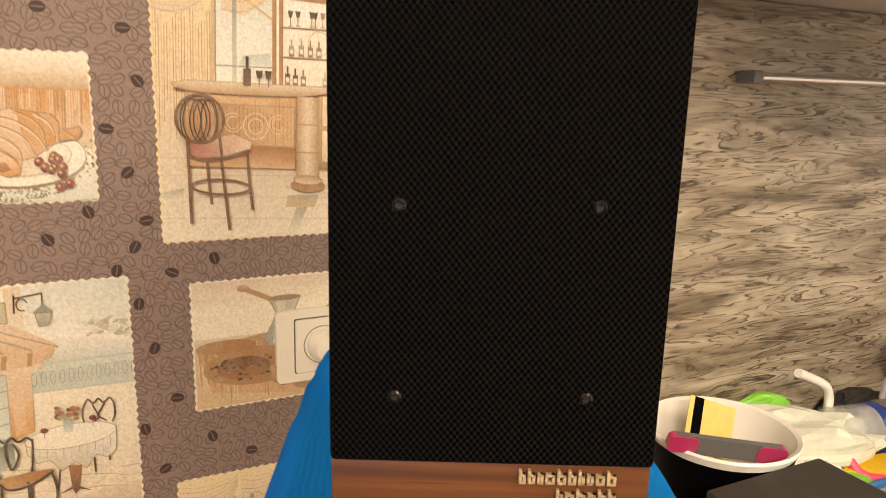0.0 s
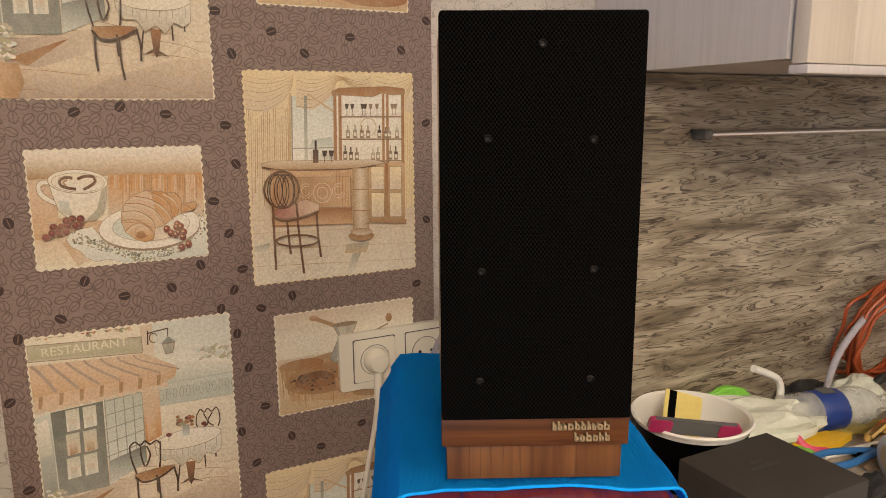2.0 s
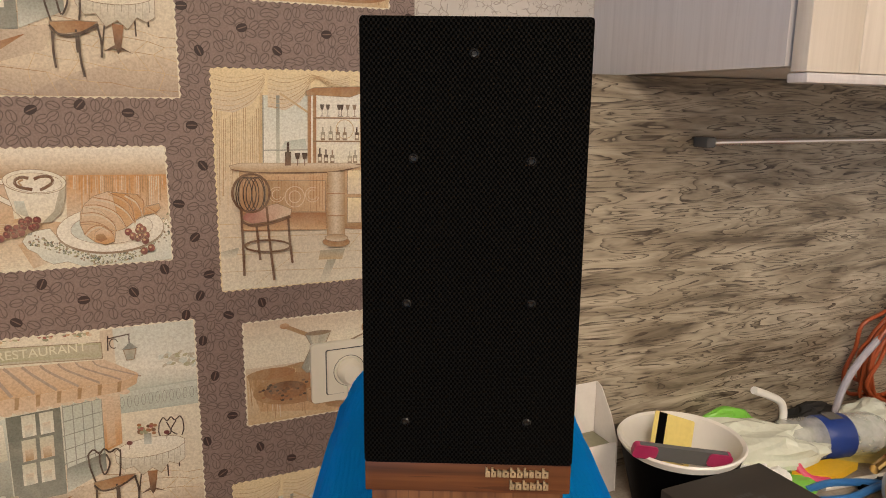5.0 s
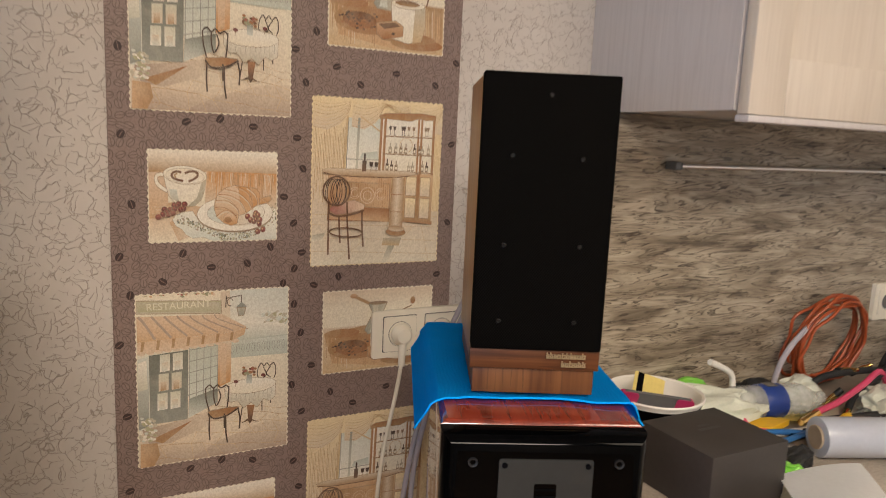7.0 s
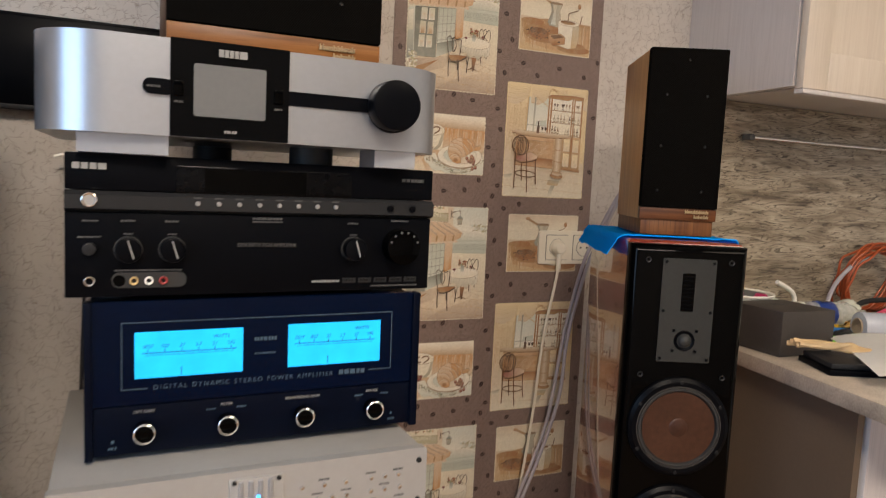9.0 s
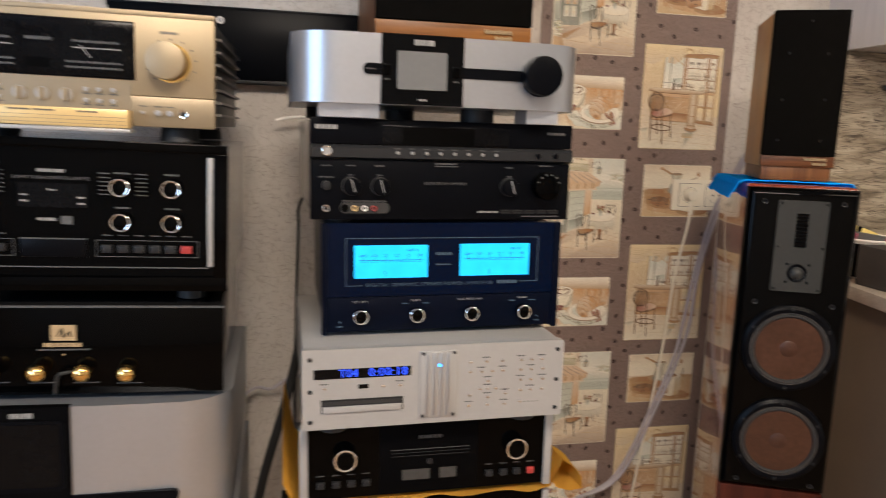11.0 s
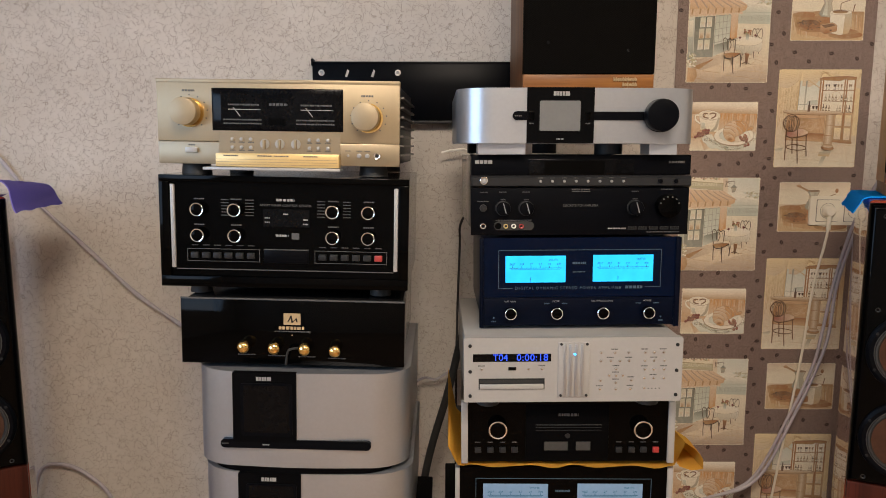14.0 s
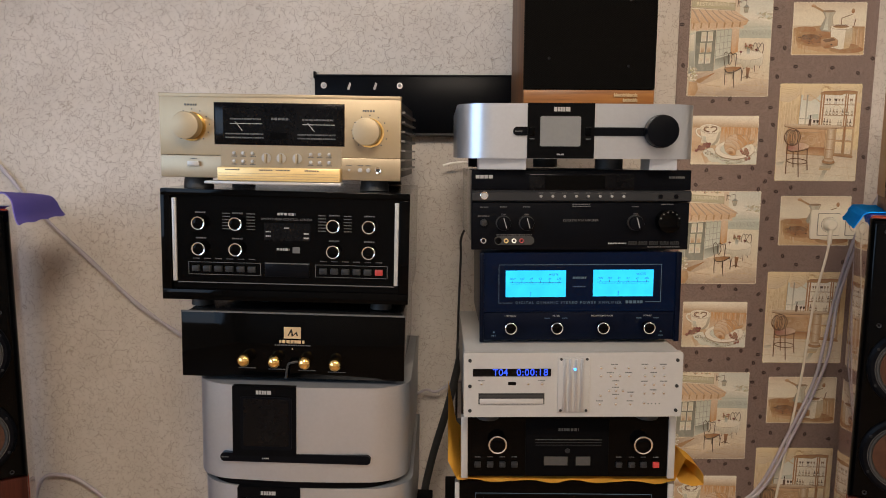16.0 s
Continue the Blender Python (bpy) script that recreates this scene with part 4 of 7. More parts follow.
def grinder_print():
    p, rnd = Print(0.203, 0.143, ((497, 150), (752, 150), (752, 368), (497, 368)), "cream"), random.Random(7)
    p.rect(499, 750, 152, 200, "fawn", 1, "cream")
    p.rect(499, 750, 246, 366, "fawn", 1, "sand")
    p.poly([(500, 262), (590, 246), (750, 250), (748, 350), (640, 362), (520, 340)], "tan", 2, "peach")
    for k in range(60):
        u = 500 + k * 4.2
        p.line([(u, 252 + rnd.uniform(0, 20)), (u + 2, 320 + rnd.uniform(0, 44))], rnd.uniform(0.8, 2.2), rnd.choice(("sand", "tan", "fawn", "peach")), 3)
    for u, v, ru, rv in ((580, 300, 72, 34), (690, 345, 60, 16), (540, 262, 40, 12)):
        p.oval(u, v, ru, rv, "tan", 3.4, "rust", "u")
    p.oval(562, 302, 36, 20, "brown", 4, "rust")
    for k in range(60):
        a, r = rnd.uniform(0, 6.28), rnd.uniform(0, 1.2)
        p.oval(562 + 38 * r * math.cos(a), 300 + 20 * r * math.sin(a), 3.2, 2.4, rnd.choice(("dark", "brown", "rust")), 5, n=7)
    p.line([(562, 164), (604, 190)], 8, "tan", 4)
    p.oval(564, 165, 8, 6, "peach", 5, "rust")
    p.poly([(598, 188), (642, 186), (632, 214), (640, 262), (630, 272), (598, 270), (590, 258), (608, 214)], "slate", 5, "lace", "u", 1.2)
    p.poly([(606, 192), (622, 191), (618, 216), (620, 266), (602, 264), (612, 216)], "lace", 6, "mist")
    p.oval(620, 187, 22, 5, "smoke", 6)
    p.oval(668, 332, 64, 14, "rust", 3.4, "tan")
    p.poly([(628, 254), (704, 250), (706, 300), (698, 338), (668, 346), (634, 338)], "white", 6, "cream", "v", 1.2)
    p.poly([(682, 252), (704, 250), (706, 300), (698, 338), (678, 344)], "lace", 7, "sand")
    p.oval(666, 252, 38, 11, "white", 7, "cream", "v", 1)
    p.oval(664, 250, 28, 7, "brown", 8, "tan")
    p.line([(664, 250), (664, 216), (700, 200)], 3.4, "smoke", 8)
    p.oval(702, 186, 6, 10, "tan", 8, "rust")
    p.line([(708, 250), (714, 218)], 3, "brown", 7)
    p.poly([(597, 304), (640, 294), (656, 306), (656, 330), (614, 342), (598, 330)], "peach", 8, "rust", "v", 1.2)
    p.poly([(601, 306), (638, 298), (650, 307), (614, 317)], "brown", 9)
    p.oval(634, 326, 4, 3, "dark", 9)
    return p.mesh("grinder_print")


strip = thing("wallpaper_strip", "strip of brown coffee-bean wallpaper with printed cafe pictures", "wallpaper", kind="structure")
part("paper", bx(-0.014, 0.541, -0.003, -0.0005, 0.0, 2.6), M_BEAN, strip, "brown paper embossed with coffee beans", False)
STEP = 0.54
M_SIGNINK = plain("pale_sign_print", (0.70, 0.66, 0.50), 0.6)
for make, x, z in ((bar_print, 0.3955, 1.197), (restaurant_print, 0.1305, 0.895), (croissant_print, 0.131, 1.243), (grinder_print, 0.4045, 1.010)):
    me = make()
    for k in range(-2, 3):
        if 0 <= z + STEP * k < 2.3:
            ob = new("printed_picture", me)
            ob.parent = strip
            ob.location = (x, -0.003, z + STEP * k)
for k in (-1, 0, 1):
    words("RESTAURANT", 0.0150, 0.077, 1.1465 + STEP * k, -0.0059, strip, M_SIGNINK, "sign_print")
# dark beans printed along the brown bands
bm, rnd = bmesh.new(), random.Random(9)
for k in range(-2, 3):
    z = STEP * k
    spots = [(0.269, 0.950), (0.319, 0.978), (0.360, 0.953), (0.422, 0.975), (0.495, 0.961), (0.533, 1.001), (0.091, 1.421), (0.139, 1.427), (0.188, 1.418), (0.256, 1.404), (0.531, 1.403), (0.266, 1.356),
             (0.236, 1.311), (0.252, 1.269), (0.215, 1.232), (0.266, 1.221), (0.084, 1.226), (0.179, 1.207), (0.015, 1.300), (0.530, 1.266), (0.513, 1.173), (0.254, 1.195), (0.287, 1.166), (0.329, 1.178),
             (0.254, 1.136), (0.266, 1.087), (0.285, 1.029), (0.252, 0.999), (0.125, 1.203), (0.055, 1.184), (-0.003, 1.224), (0.236, 1.172), (-0.006, 1.092), (0.010, 1.166), (0.003, 1.400), (0.002, 0.980)]
    for x, z0 in spots:
        if 0.02 < z0 + z < 2.55:
            a, n = rnd.uniform(0, 3.14), 14
            for rx_, rz_, ly, slot in ((0.0068, 0.0052, 0.0034, 0), (0.0060, 0.0007, 0.0037, 1)):
                vs = []
                for j in range(n):
                    t = 2 * math.pi * j / n
                    px, pz = rx_ * math.cos(t), rz_ * math.sin(t)
                    vs.append(bm.verts.new((x + px * math.cos(a) - pz * math.sin(a), -ly, z0 + z + px * math.sin(a) + pz * math.cos(a))))
                bm.faces.new(vs).material_index = slot
ob = link_mesh("dark_beans", bm, [plain("dark_bean_ink", (0.045, 0.024, 0.02), 0.5), plain("bean_slit_ink", (0.17, 0.11, 0.09), 0.5)])
ob.parent = strip
tagged(ob, "scattered dark printed coffee beans", kind="stuff")
# ---------------------------------------------------------------- hi-fi components
def knob(g, parent, u, v, r, depth, material, ring=None, y=0.0, pointer=True, name="knob"):
    k = part(name, g.dot(u, v, y - depth, y, r, 32, 0.0012), material, parent)
    if ring:
        part("knob_ring", g.ring(u, v, y - depth - 0.0006, y - depth + 0.004, r * 1.03, r * 0.16), ring, k)
    if pointer:
        bm = g.p(u - r * 0.05, u + r * 0.05, v - r * 0.75, v - r * 0.2, y - depth - 0.0006, y - depth)
        part("pointer", bm, M_GREYINK, k, smooth=False)
    return k


def case(parent, w, h, d, material, front=0.012, inset=0.006, z0=0.0, slots=True, label=""):
    """The sheet-metal case behind a front panel, with ventilation slots in its lid."""
    c = part("case", bx(-w / 2 + inset, w / 2 - inset, front, d, z0 + 0.004, h - 0.003, 0.002), material, parent, label)
    if slots:
        bm = bmesh.new()
        for k in range(26):
            x = -w * 0.3 + w * 0.6 * k / 25
            box(bm, x - 0.0022, x + 0.0022, d * 0.35, d * 0.8, h - 0.0034, h - 0.0022)
        part("vent_slots", bm, M_RUBBER, c, smooth=False)
    return c


def feet(parent, w, d, drop, r=0.022, material=None, xs=0.38):
    for x in (-w * xs, w * xs):
        for y in (0.05, d - 0.05):
            part("foot", cy((x, y, -drop / 2), r, drop + 0.002, "z", 20, r * 0.9), material or M_RUBBER, parent)


def champagne_amplifier(m):
    t = thing("integrated_amplifier", "champagne gold integrated amplifier with two meters, flap open", "amplifier", m)
    w, h, d = 0.476, 0.163, 0.40
    g = Grid(w, h, 40, 1052, 58, 410)
    fr = part("front_panel", bx(-w / 2, w / 2, 0, 0.014, h * 0.27, h, 0.002), M_CHAMP, t, "brushed champagne front panel")
    part("lower_band", bx(-w / 2, w / 2, 0.001, 0.014, 0, h * 0.268, 0.0015), M_CHAMPDARK, t)
    part("top_trim", bx(-w / 2, w / 2, -0.0012, 0.02, h - 0.006, h + 0.001, 0.0008), M_CHAMP, fr)
    case(t, w, h, d, M_DARKGREY)
    glass = part("meter_window", g.p(275, 815, 95, 265, -0.0015, 0.002, 0.001), M_DARKSCREEN, t, "black glass meter window")
    part("window_frame", g.p(272, 818, 92, 268, -0.0008, 0.002), M_BLACKMATT, t)
    for u0 in (310, 612):
        part("meter_face", g.p(u0, u0 + 175, 112, 245, -0.0019, -0.0014), M_DARKSCREEN, glass)
        dashes(g, glass, M_GREYINK, u0 + 30, u0 + 160, 160, 7, -0.0022, u0)
        part("scale_line", g.p(u0 + 30, u0 + 165, 178, 181, -0.0024, -0.0018), M_WHITEINK, glass)
        part("needle", slab(bmesh.new(), [(g.x(u0 + 50), g.z(172)), (g.x(u0 + 53), g.z(171)), (g.x(u0 + 82), g.z(208)), (g.x(u0 + 79), g.z(209))], -0.0024, -0.0020, "y"), M_WHITEINK, glass)
        dashes(g, glass, M_GREYINK, u0 + 10, u0 + 170, 222, 6, -0.0022, u0 + 1)
        dashes(g, glass, M_GREYINK, u0 + 10, u0 + 170, 238, 6, -0.0022, u0 + 2)
    dashes(g, glass, M_GREYINK, 512, 588, 158, 10, -0.0022, 5, "logo_print")
    part("counter_window", g.p(508, 577, 215, 243, -0.0022, -0.0014), M_BLACKGLOSS, glass)
    for u, v in ((170, 192), (915, 206)):
        part("knob_collar", g.dot(u + 8, v + 3, -0.004, 0, 60, 40), M_BRASS, t)
        k = knob(g, t, u, v, 56, 0.028, M_CHAMP, y=-0.002, pointer=False, name="large_knob")
        for a in range(-140, 141, 28):
            uu, vv = u + 8 + 74 * math.sin(radians(a)), v - 70 * math.cos(radians(a))
            part("mark", g.dot(uu, vv, -0.0006, 0.0004, 3, 8), M_GREYINK, k)
        dashes(g, k, M_GREYINK, u - 22, u + 30, v - 88, 8, -0.0003, u)
    part("recess", g.p(297, 805, 273, 362, -0.0006, 0.002), M_CHAMPDARK, t)
    for u in (490, 553, 620):
        part("small_dial", g.dot(u, 322, -0.0028, 0, 20, 24), M_SILVER, t)
        part("small_knob", g.p(u - 5, u + 5, 304, 342, -0.012, -0.002, 0.001), M_CHAMP, t)
    for us in ((355, 393, 432), (677, 714, 754)):
        for u in us:
            for v in (303, 337):
                part("push_button", g.dot(u, v, -0.005, 0, 7, 14, 0.0005), M_SILVER, t)
                dashes(g, t, M_GREYINK, u - 12, u + 12, v + 13, 4, -0.0009, u + v)
    f = part("flap", g.p(296, 806, 362, 418, -0.022, 0.001, 0.0015), M_GOLD, t, "gold fold-down flap, open")
    part("flap_edge", g.p(250, 815, 420, 432, -0.034, 0.0, 0.001), M_SILVER, f)
    for k in range(3):
        part("flap_line", g.p(300, 800, 386 + k * 11, 387.4 + k * 11, -0.0226, -0.0215), M_CHAMPDARK, f)
    for u0 in (330, 470, 540, 660):
        dashes(g, f, M_GREYINK, u0, u0 + 60, 372, 5, -0.0223, u0)
    part("power_button", g.p(158, 207, 340, 362, -0.006, 0, 0.0012), M_SILVER, t)
    dashes(g, t, M_GREYINK, 168, 196, 330, 5, -0.0002, 3)
    for u, r in ((838, 5), (884, 9), (918, 9)):
        part("small_button", g.dot(u, 366, -0.006, 0, r, 16, 0.0005), M_SILVER, t)
        dashes(g, t, M_GREYINK, u - 12, u + 12, 346, 4, -0.0002, u)
    part("headphone_jack", g.ring(958, 366, -0.003, 0.002, 13, 4), M_CHROME, t)
    part("jack_hole", g.dot(958, 366, -0.0008, 0.002, 8, 16), M_RUBBER, t)
    bm = bmesh.new()
    for k in range(7):
        box(bm, w / 2 - 0.006, w / 2 + 0.004, 0.05, d - 0.03, 0.02 + k * 0.019, 0.024 + k * 0.019)
    part("side_fins", bm, M_FIN, t, "grey metal cooling fins")
    feet(t, w, d, 0.02, 0.03)
    return t


def tuner_preamplifier(m):
    t = thing("tuner_preamplifier", "black glass tuner preamplifier in a black cabinet with chrome-ringed knobs", "preamplifier", m)
    w, h, d = 0.481, 0.217, 0.40
    g = Grid(w, h, 50, 1088, 448, 953)
    fr = part("cabinet_frame", slab(bmesh.new(), [(-w / 2, 0), (w / 2, 0), (w / 2, h), (-w / 2, h)], 0.008, d, "y"), M_CASE, t, "black lacquered cabinet")
    for nm, a in (("frame_top", (50, 1088, 448, 478)), ("frame_bottom", (50, 1088, 905, 953)), ("frame_side", (50, 90, 478, 905)), ("frame_side", (1046, 1088, 478, 905))):
        part(nm, g.p(*a, -0.012, 0.01, 0.0012), M_BLACKGLOSS, fr)
    part("glass_panel", g.p(90, 1046, 478, 905, -0.004, 0.01), M_BLACKGLOSS, t, "black glass panel")
    for u in (94, 1026):
        part("silver_trim", g.p(u, u + 17, 490, 868, -0.009, -0.003, 0.001), M_SILVER, t)
    part("trim_line", g.p(112, 1026, 872, 876, -0.0052, -0.003), M_GREYINK, t)
    for u in (212, 366, 772, 920):
        for v in (600, 716):
            knob(g, t, u, v, 27, 0.018, M_BLACKGLOSS, M_CHROME, -0.004, False)
            dashes(g, t, M_GREYINK, u - 22, u + 22, v - 46, 6, -0.0044, u + v)
    for u0, u1 in ((303, 335), (404, 440), (705, 737), (812, 845)):
        for v in range(556, 640, 14):
            dashes(g, t, M_GREYINK, u0, u1, v, 4, -0.0044, u0 + v)
    dashes(g, t, M_WHITEINK, 534, 610, 553, 11, -0.0044, 11, "logo_print", 0.7)
    words("AM/FM TUNER CONTROL CENTER", 0.0064, g.x(572), g.z(577), -0.0046, t, M_GREYINK)
    part("display_window", g.p(478, 672, 594, 674, -0.0052, -0.003), M_DARKSCREEN, t)
    for u, v in ((495, 634), (495, 654), (655, 640), (655, 660), (572, 616)):
        dashes(g, t, M_WHITEINK, u - 10, u + 12, v, 6, -0.0055, u + v)
    part("badge", g.p(597, 628, 702, 730, -0.0052, -0.003), M_GREYINK, t)
    dashes(g, t, M_WHITEINK, 530, 584, 714, 10, -0.0046, 77)
    part("cassette_window", g.p(480, 668, 776, 840, -0.0068, -0.003, 0.001), M_BLACKSATIN, t)
    part("window_lip", g.p(480, 668, 776, 780, -0.0075, -0.003), M_GREYINK, t)
    for u0, reds in ((157, False), (693, True)):
        for a in ((u0, u0 + 305, 780, 782), (u0, u0 + 305, 836, 838), (u0, u0 + 2, 780, 838), (u0 + 303, u0 + 305, 780, 838)):
            part("border_line", g.p(*a, -0.0048, -0.003), M_GREYINK, t)
        for k in range(6):
            u = u0 + 34 + k * 47
            part("push_button", g.p(u - 16, u + 16, 796, 822, -0.011, -0.003, 0.0012), M_RED if reds and k == 5 else M_DARKGREY, t)
            dashes(g, t, M_GREYINK, u - 14, u + 14, 764, 4, -0.0044, u)
    feet(t, w, d, 0.02)
    return t


def valve_amplifier(m):
    t = thing("valve_amplifier", "black gloss amplifier with four gold ball knobs", "amplifier", m)
    w, h, d = 0.437, 0.131, 0.38
    g = Grid(w, h, 143, 1068, 345, 625)
    part("front_panel", bx(-w / 2, w / 2, 0, 0.008, 0, h, 0.001), M_BLACKGLOSS, t, "black acrylic front panel")
    part("top_edge", bx(-w / 2, w / 2, -0.0006, 0.004, h - 0.002, h + 0.0006), M_GREYINK, t)
    case(t, w, h, d, M_CASE, 0.008)
    plate = part("logo_plate", g.p(568, 638, 403, 452, -0.0012, 0.001), M_GOLDINK, t, "gold logo plate")
    part("logo_mark", slab(bmesh.new(), [(g.x(583), g.z(440)), (g.x(597), g.z(412)), (g.x(602), g.z(412)), (g.x(606), g.z(436)), (g.x(622), g.z(420)), (g.x(627), g.z(440)), (g.x(621), g.z(440)), (g.x(618), g.z(430)), (g.x(606), g.z(442)), (g.x(600), g.z(442)), (g.x(598), g.z(424)), (g.x(588), g.z(440))], -0.0018, -0.0010, "y"), M_DARKINK, plate)
    dashes(g, t, M_GOLDINK, 548, 656, 466, 13, -0.0004, 21)
    dashes(g, t, M_GREYINK, 530, 678, 481, 5, -0.0004, 22)
    part("indicator", g.dot(603, 497, -0.001, 0.001, 3, 10), M_GOLDINK, t)
    for u, v in ((410, 541), (535, 544), (660, 546), (785, 550)):
        k = part("ball_knob", lathe(bmesh.new(), [(0.004, 0.0), (0.0075, -0.004), (0.0124, -0.010), (0.0131, -0.016), (0.0118, -0.022), (0.0075, -0.0265), (0.0001, -0.028)], (g.x(u), 0, g.z(v)), "y", 32), M_BRASS, t, "polished brass ball knob")
        dashes(g, k, M_GREYINK, u - 32, u + 40, v + 42, 4, -0.0004, u)
    part("key_cord", tube(bmesh.new(), [(g.x(640), -0.004, g.z(548)), (g.x(610), -0.012, g.z(548)), (g.x(590), -0.012, g.z(560)), (g.x(580), -0.010, g.z(618))], 0.0024, 8), M_RUBBER, t)
    feet(t, w, d, 0.006)
    return t


def silver_outline(w, d, front_r, bow=0.006, back_r=0.02):
    """The plan of a casing whose front corners are swept back in a wide curve."""
    pts = []
    n = 14
    for k in range(n + 1):
        a = radians(180 + 90 * k / n)
        pts.append((-w / 2 + front_r + front_r * math.cos(a), front_r * 0.8 + front_r * 0.8 * math.sin(a) + 0.0))
    for k in range(1, 8):
        x = -w / 2 + front_r + (w - 2 * front_r) * k / 8
        pts.append((x, -bow * math.sin(math.pi * k / 8)))
    for k in range(n + 1):
        a = radians(270 + 90 * k / n)
        pts.append((w / 2 - front_r + front_r * math.cos(a), front_r * 0.8 + front_r * 0.8 * math.sin(a)))
    return [*pts, (w / 2, d), (-w / 2, d)]


def silver_power_amplifier(m):
    t = thing("power_amplifier", "silver power amplifier with swept corners and a black recessed window", "amplifier", m, "silver power amplifiers")
    w, h, d = 0.425, 0.193, 0.42
    out = silver_outline(w, d, 0.085)
    bm = slab(bmesh.new(), out, 0.0, h)
    bmesh.ops.bevel(bm, geom=[e for e in bm.edges if abs(e.verts[0].co.z - e.verts[1].co.z) < 1e-6], offset=0.005, segments=2, profile=0.5, affect="EDGES")
    part("casing", bm, M_SILVERPAINT, t, "satin silver wrap-round casing")
    x0, x1 = -0.130, -0.006
    part("front_window", slab(bmesh.new(), rounded(x0, x1, 0.053, h + 0.0005, 0.002), -0.0085, 0.004, "y"), M_BLACKMATT, t, "black front window")
    part("window_surround", slab(bmesh.new(), rounded(x0 + 0.016, x1 - 0.008, 0.066, h - 0.02, 0.006), -0.0105, 0.0, "y"), M_BLACKSATIN, t)
    part("window_well", slab(bmesh.new(), rounded(x0 + 0.022, x1 - 0.014, 0.074, h - 0.024, 0.004), -0.0112, 0.0, "y"), M_DARKSCREEN, t)
    part("slot_bar", slab(bmesh.new(), rounded(-0.155, 0.140, 0.040, 0.058, 0.0085), -0.0080, 0.002, "y"), M_BLACKSATIN, t, "black slot bar")
    g = Grid(w, h, 0, 425, 0, 193)
    lg = part("logo_bar", g.p(129, 158, 7.5, 15, -0.0092, -0.0084), M_WHITEINK, t)
    for k in range(4):
        part("logo_gap", g.p(134.2 + k * 5, 135.2 + k * 5, 7, 15.5, -0.0096, -0.0090), M_BLACKMATT, lg)
    dashes(g, t, M_GREYINK, 60, 74, 144, 2.2, -0.0084, 4)
    dashes(g, t, M_WHITEINK, 140, 154, 145, 2.4, -0.0090, 5)
    part("plinth", slab(bmesh.new(), silver_outline(w - 0.05, d - 0.03, 0.08), -0.012, 0.001), M_BLACKMATT, t)
    return t


def silver_preamplifier(m):
    t = thing("preamplifier", "silver preamplifier with a black touch-screen panel and black volume knob", "preamplifier", m)
    w, h, d = 0.462, 0.103, 0.38
    out = silver_outline(w, d, 0.075, 0.003)
    bm = slab(bmesh.new(), out, 0.0, h)
    bmesh.ops.bevel(bm, geom=[e for e in bm.edges if abs(e.verts[0].co.z - e.verts[1].co.z) < 1e-6], offset=0.003, segments=2, profile=0.5, affect="EDGES")
    part("casing", bm, M_SILVERPAINT, t, "satin silver casing with swept corners")
    x0, x1 = -0.100, 0.026
    pan = part("screen_panel", slab(bmesh.new(), rounded(x0, x1, 0.0005, h + 0.0006, 0.001), -0.0065, 0.003, "y"), M_BLACKMATT, t, "black screen panel")
    part("screen", slab(bmesh.new(), rounded(x0 + 0.0235, x0 + 0.100, 0.023, 0.079, 0.003), -0.0072, -0.004, "y"), M_LCD, pan, "grey touch screen, switched off")
    g = Grid(w, h, 0, 462, 0, 103)
    lg = part("logo_bar", g.p(180, 210, 7, 15, -0.0074, -0.0064), M_WHITEINK, pan)
    for k in range(4):
        part("logo_gap", g.p(185.2 + k * 5.2, 186.2 + k * 5.2, 6.6, 15.4, -0.0078, -0.0072), M_BLACKMATT, lg)
    dashes(g, pan, M_WHITEINK, 187, 201, 95, 3, -0.0068, 8)
    for u in (139, 245):
        part("panel_button", g.p(u - 5, u + 5, 44, 60, -0.0085, -0.006, 0.001), M_BLACKGLOSS, pan)
        dashes(g, pan, M_GREYINK, u - 4, u + 5, 66, 2.2, -0.0068, u)
    part("slot_bar", g.p(257, 366, 44, 60, -0.0045, 0.004), M_BLACKSATIN, t, "black slot bar")
    part("standby_button", slab(bmesh.new(), rounded(-0.127, -0.095, 0.043, 0.0595, 0.008), -0.0052, 0.003, "y"), M_BLACKSATIN, t)
    dashes(g, t, M_GREYINK, 108, 122, 52, 2.2, -0.0055, 2)
    kx = 0.149
    part("knob_skirt", cy((kx + 0.003, -0.006, 0.052), 0.031, 0.012, "y", 40), M_BLACKMATT, t)
    part("volume_knob", cy((kx, -0.018, 0.052), 0.0295, 0.026, "y", 48, None, 0.0015), M_BLACKSATIN, t, "ribbed black volume knob")
    for x, y, wd in ((-0.145, 0.02, 0.09), (0.165, 0.02, 0.05)):
        part("front_foot", slab(bmesh.new(), [(x - wd / 2, y), (x + wd / 2, y - 0.01), (x + wd / 2, y + 0.06), (x - wd / 2, y + 0.06)], -0.021, 0.001), M_SILVERPAINT, t)
    for x, y in ((0.08, 0.10), (-0.02, 0.3), (0.13, 0.3), (-0.17, 0.3)):
        part("foot", cy((x, y, -0.010), 0.028, 0.022, "z", 20), M_RUBBER, t)
    return t


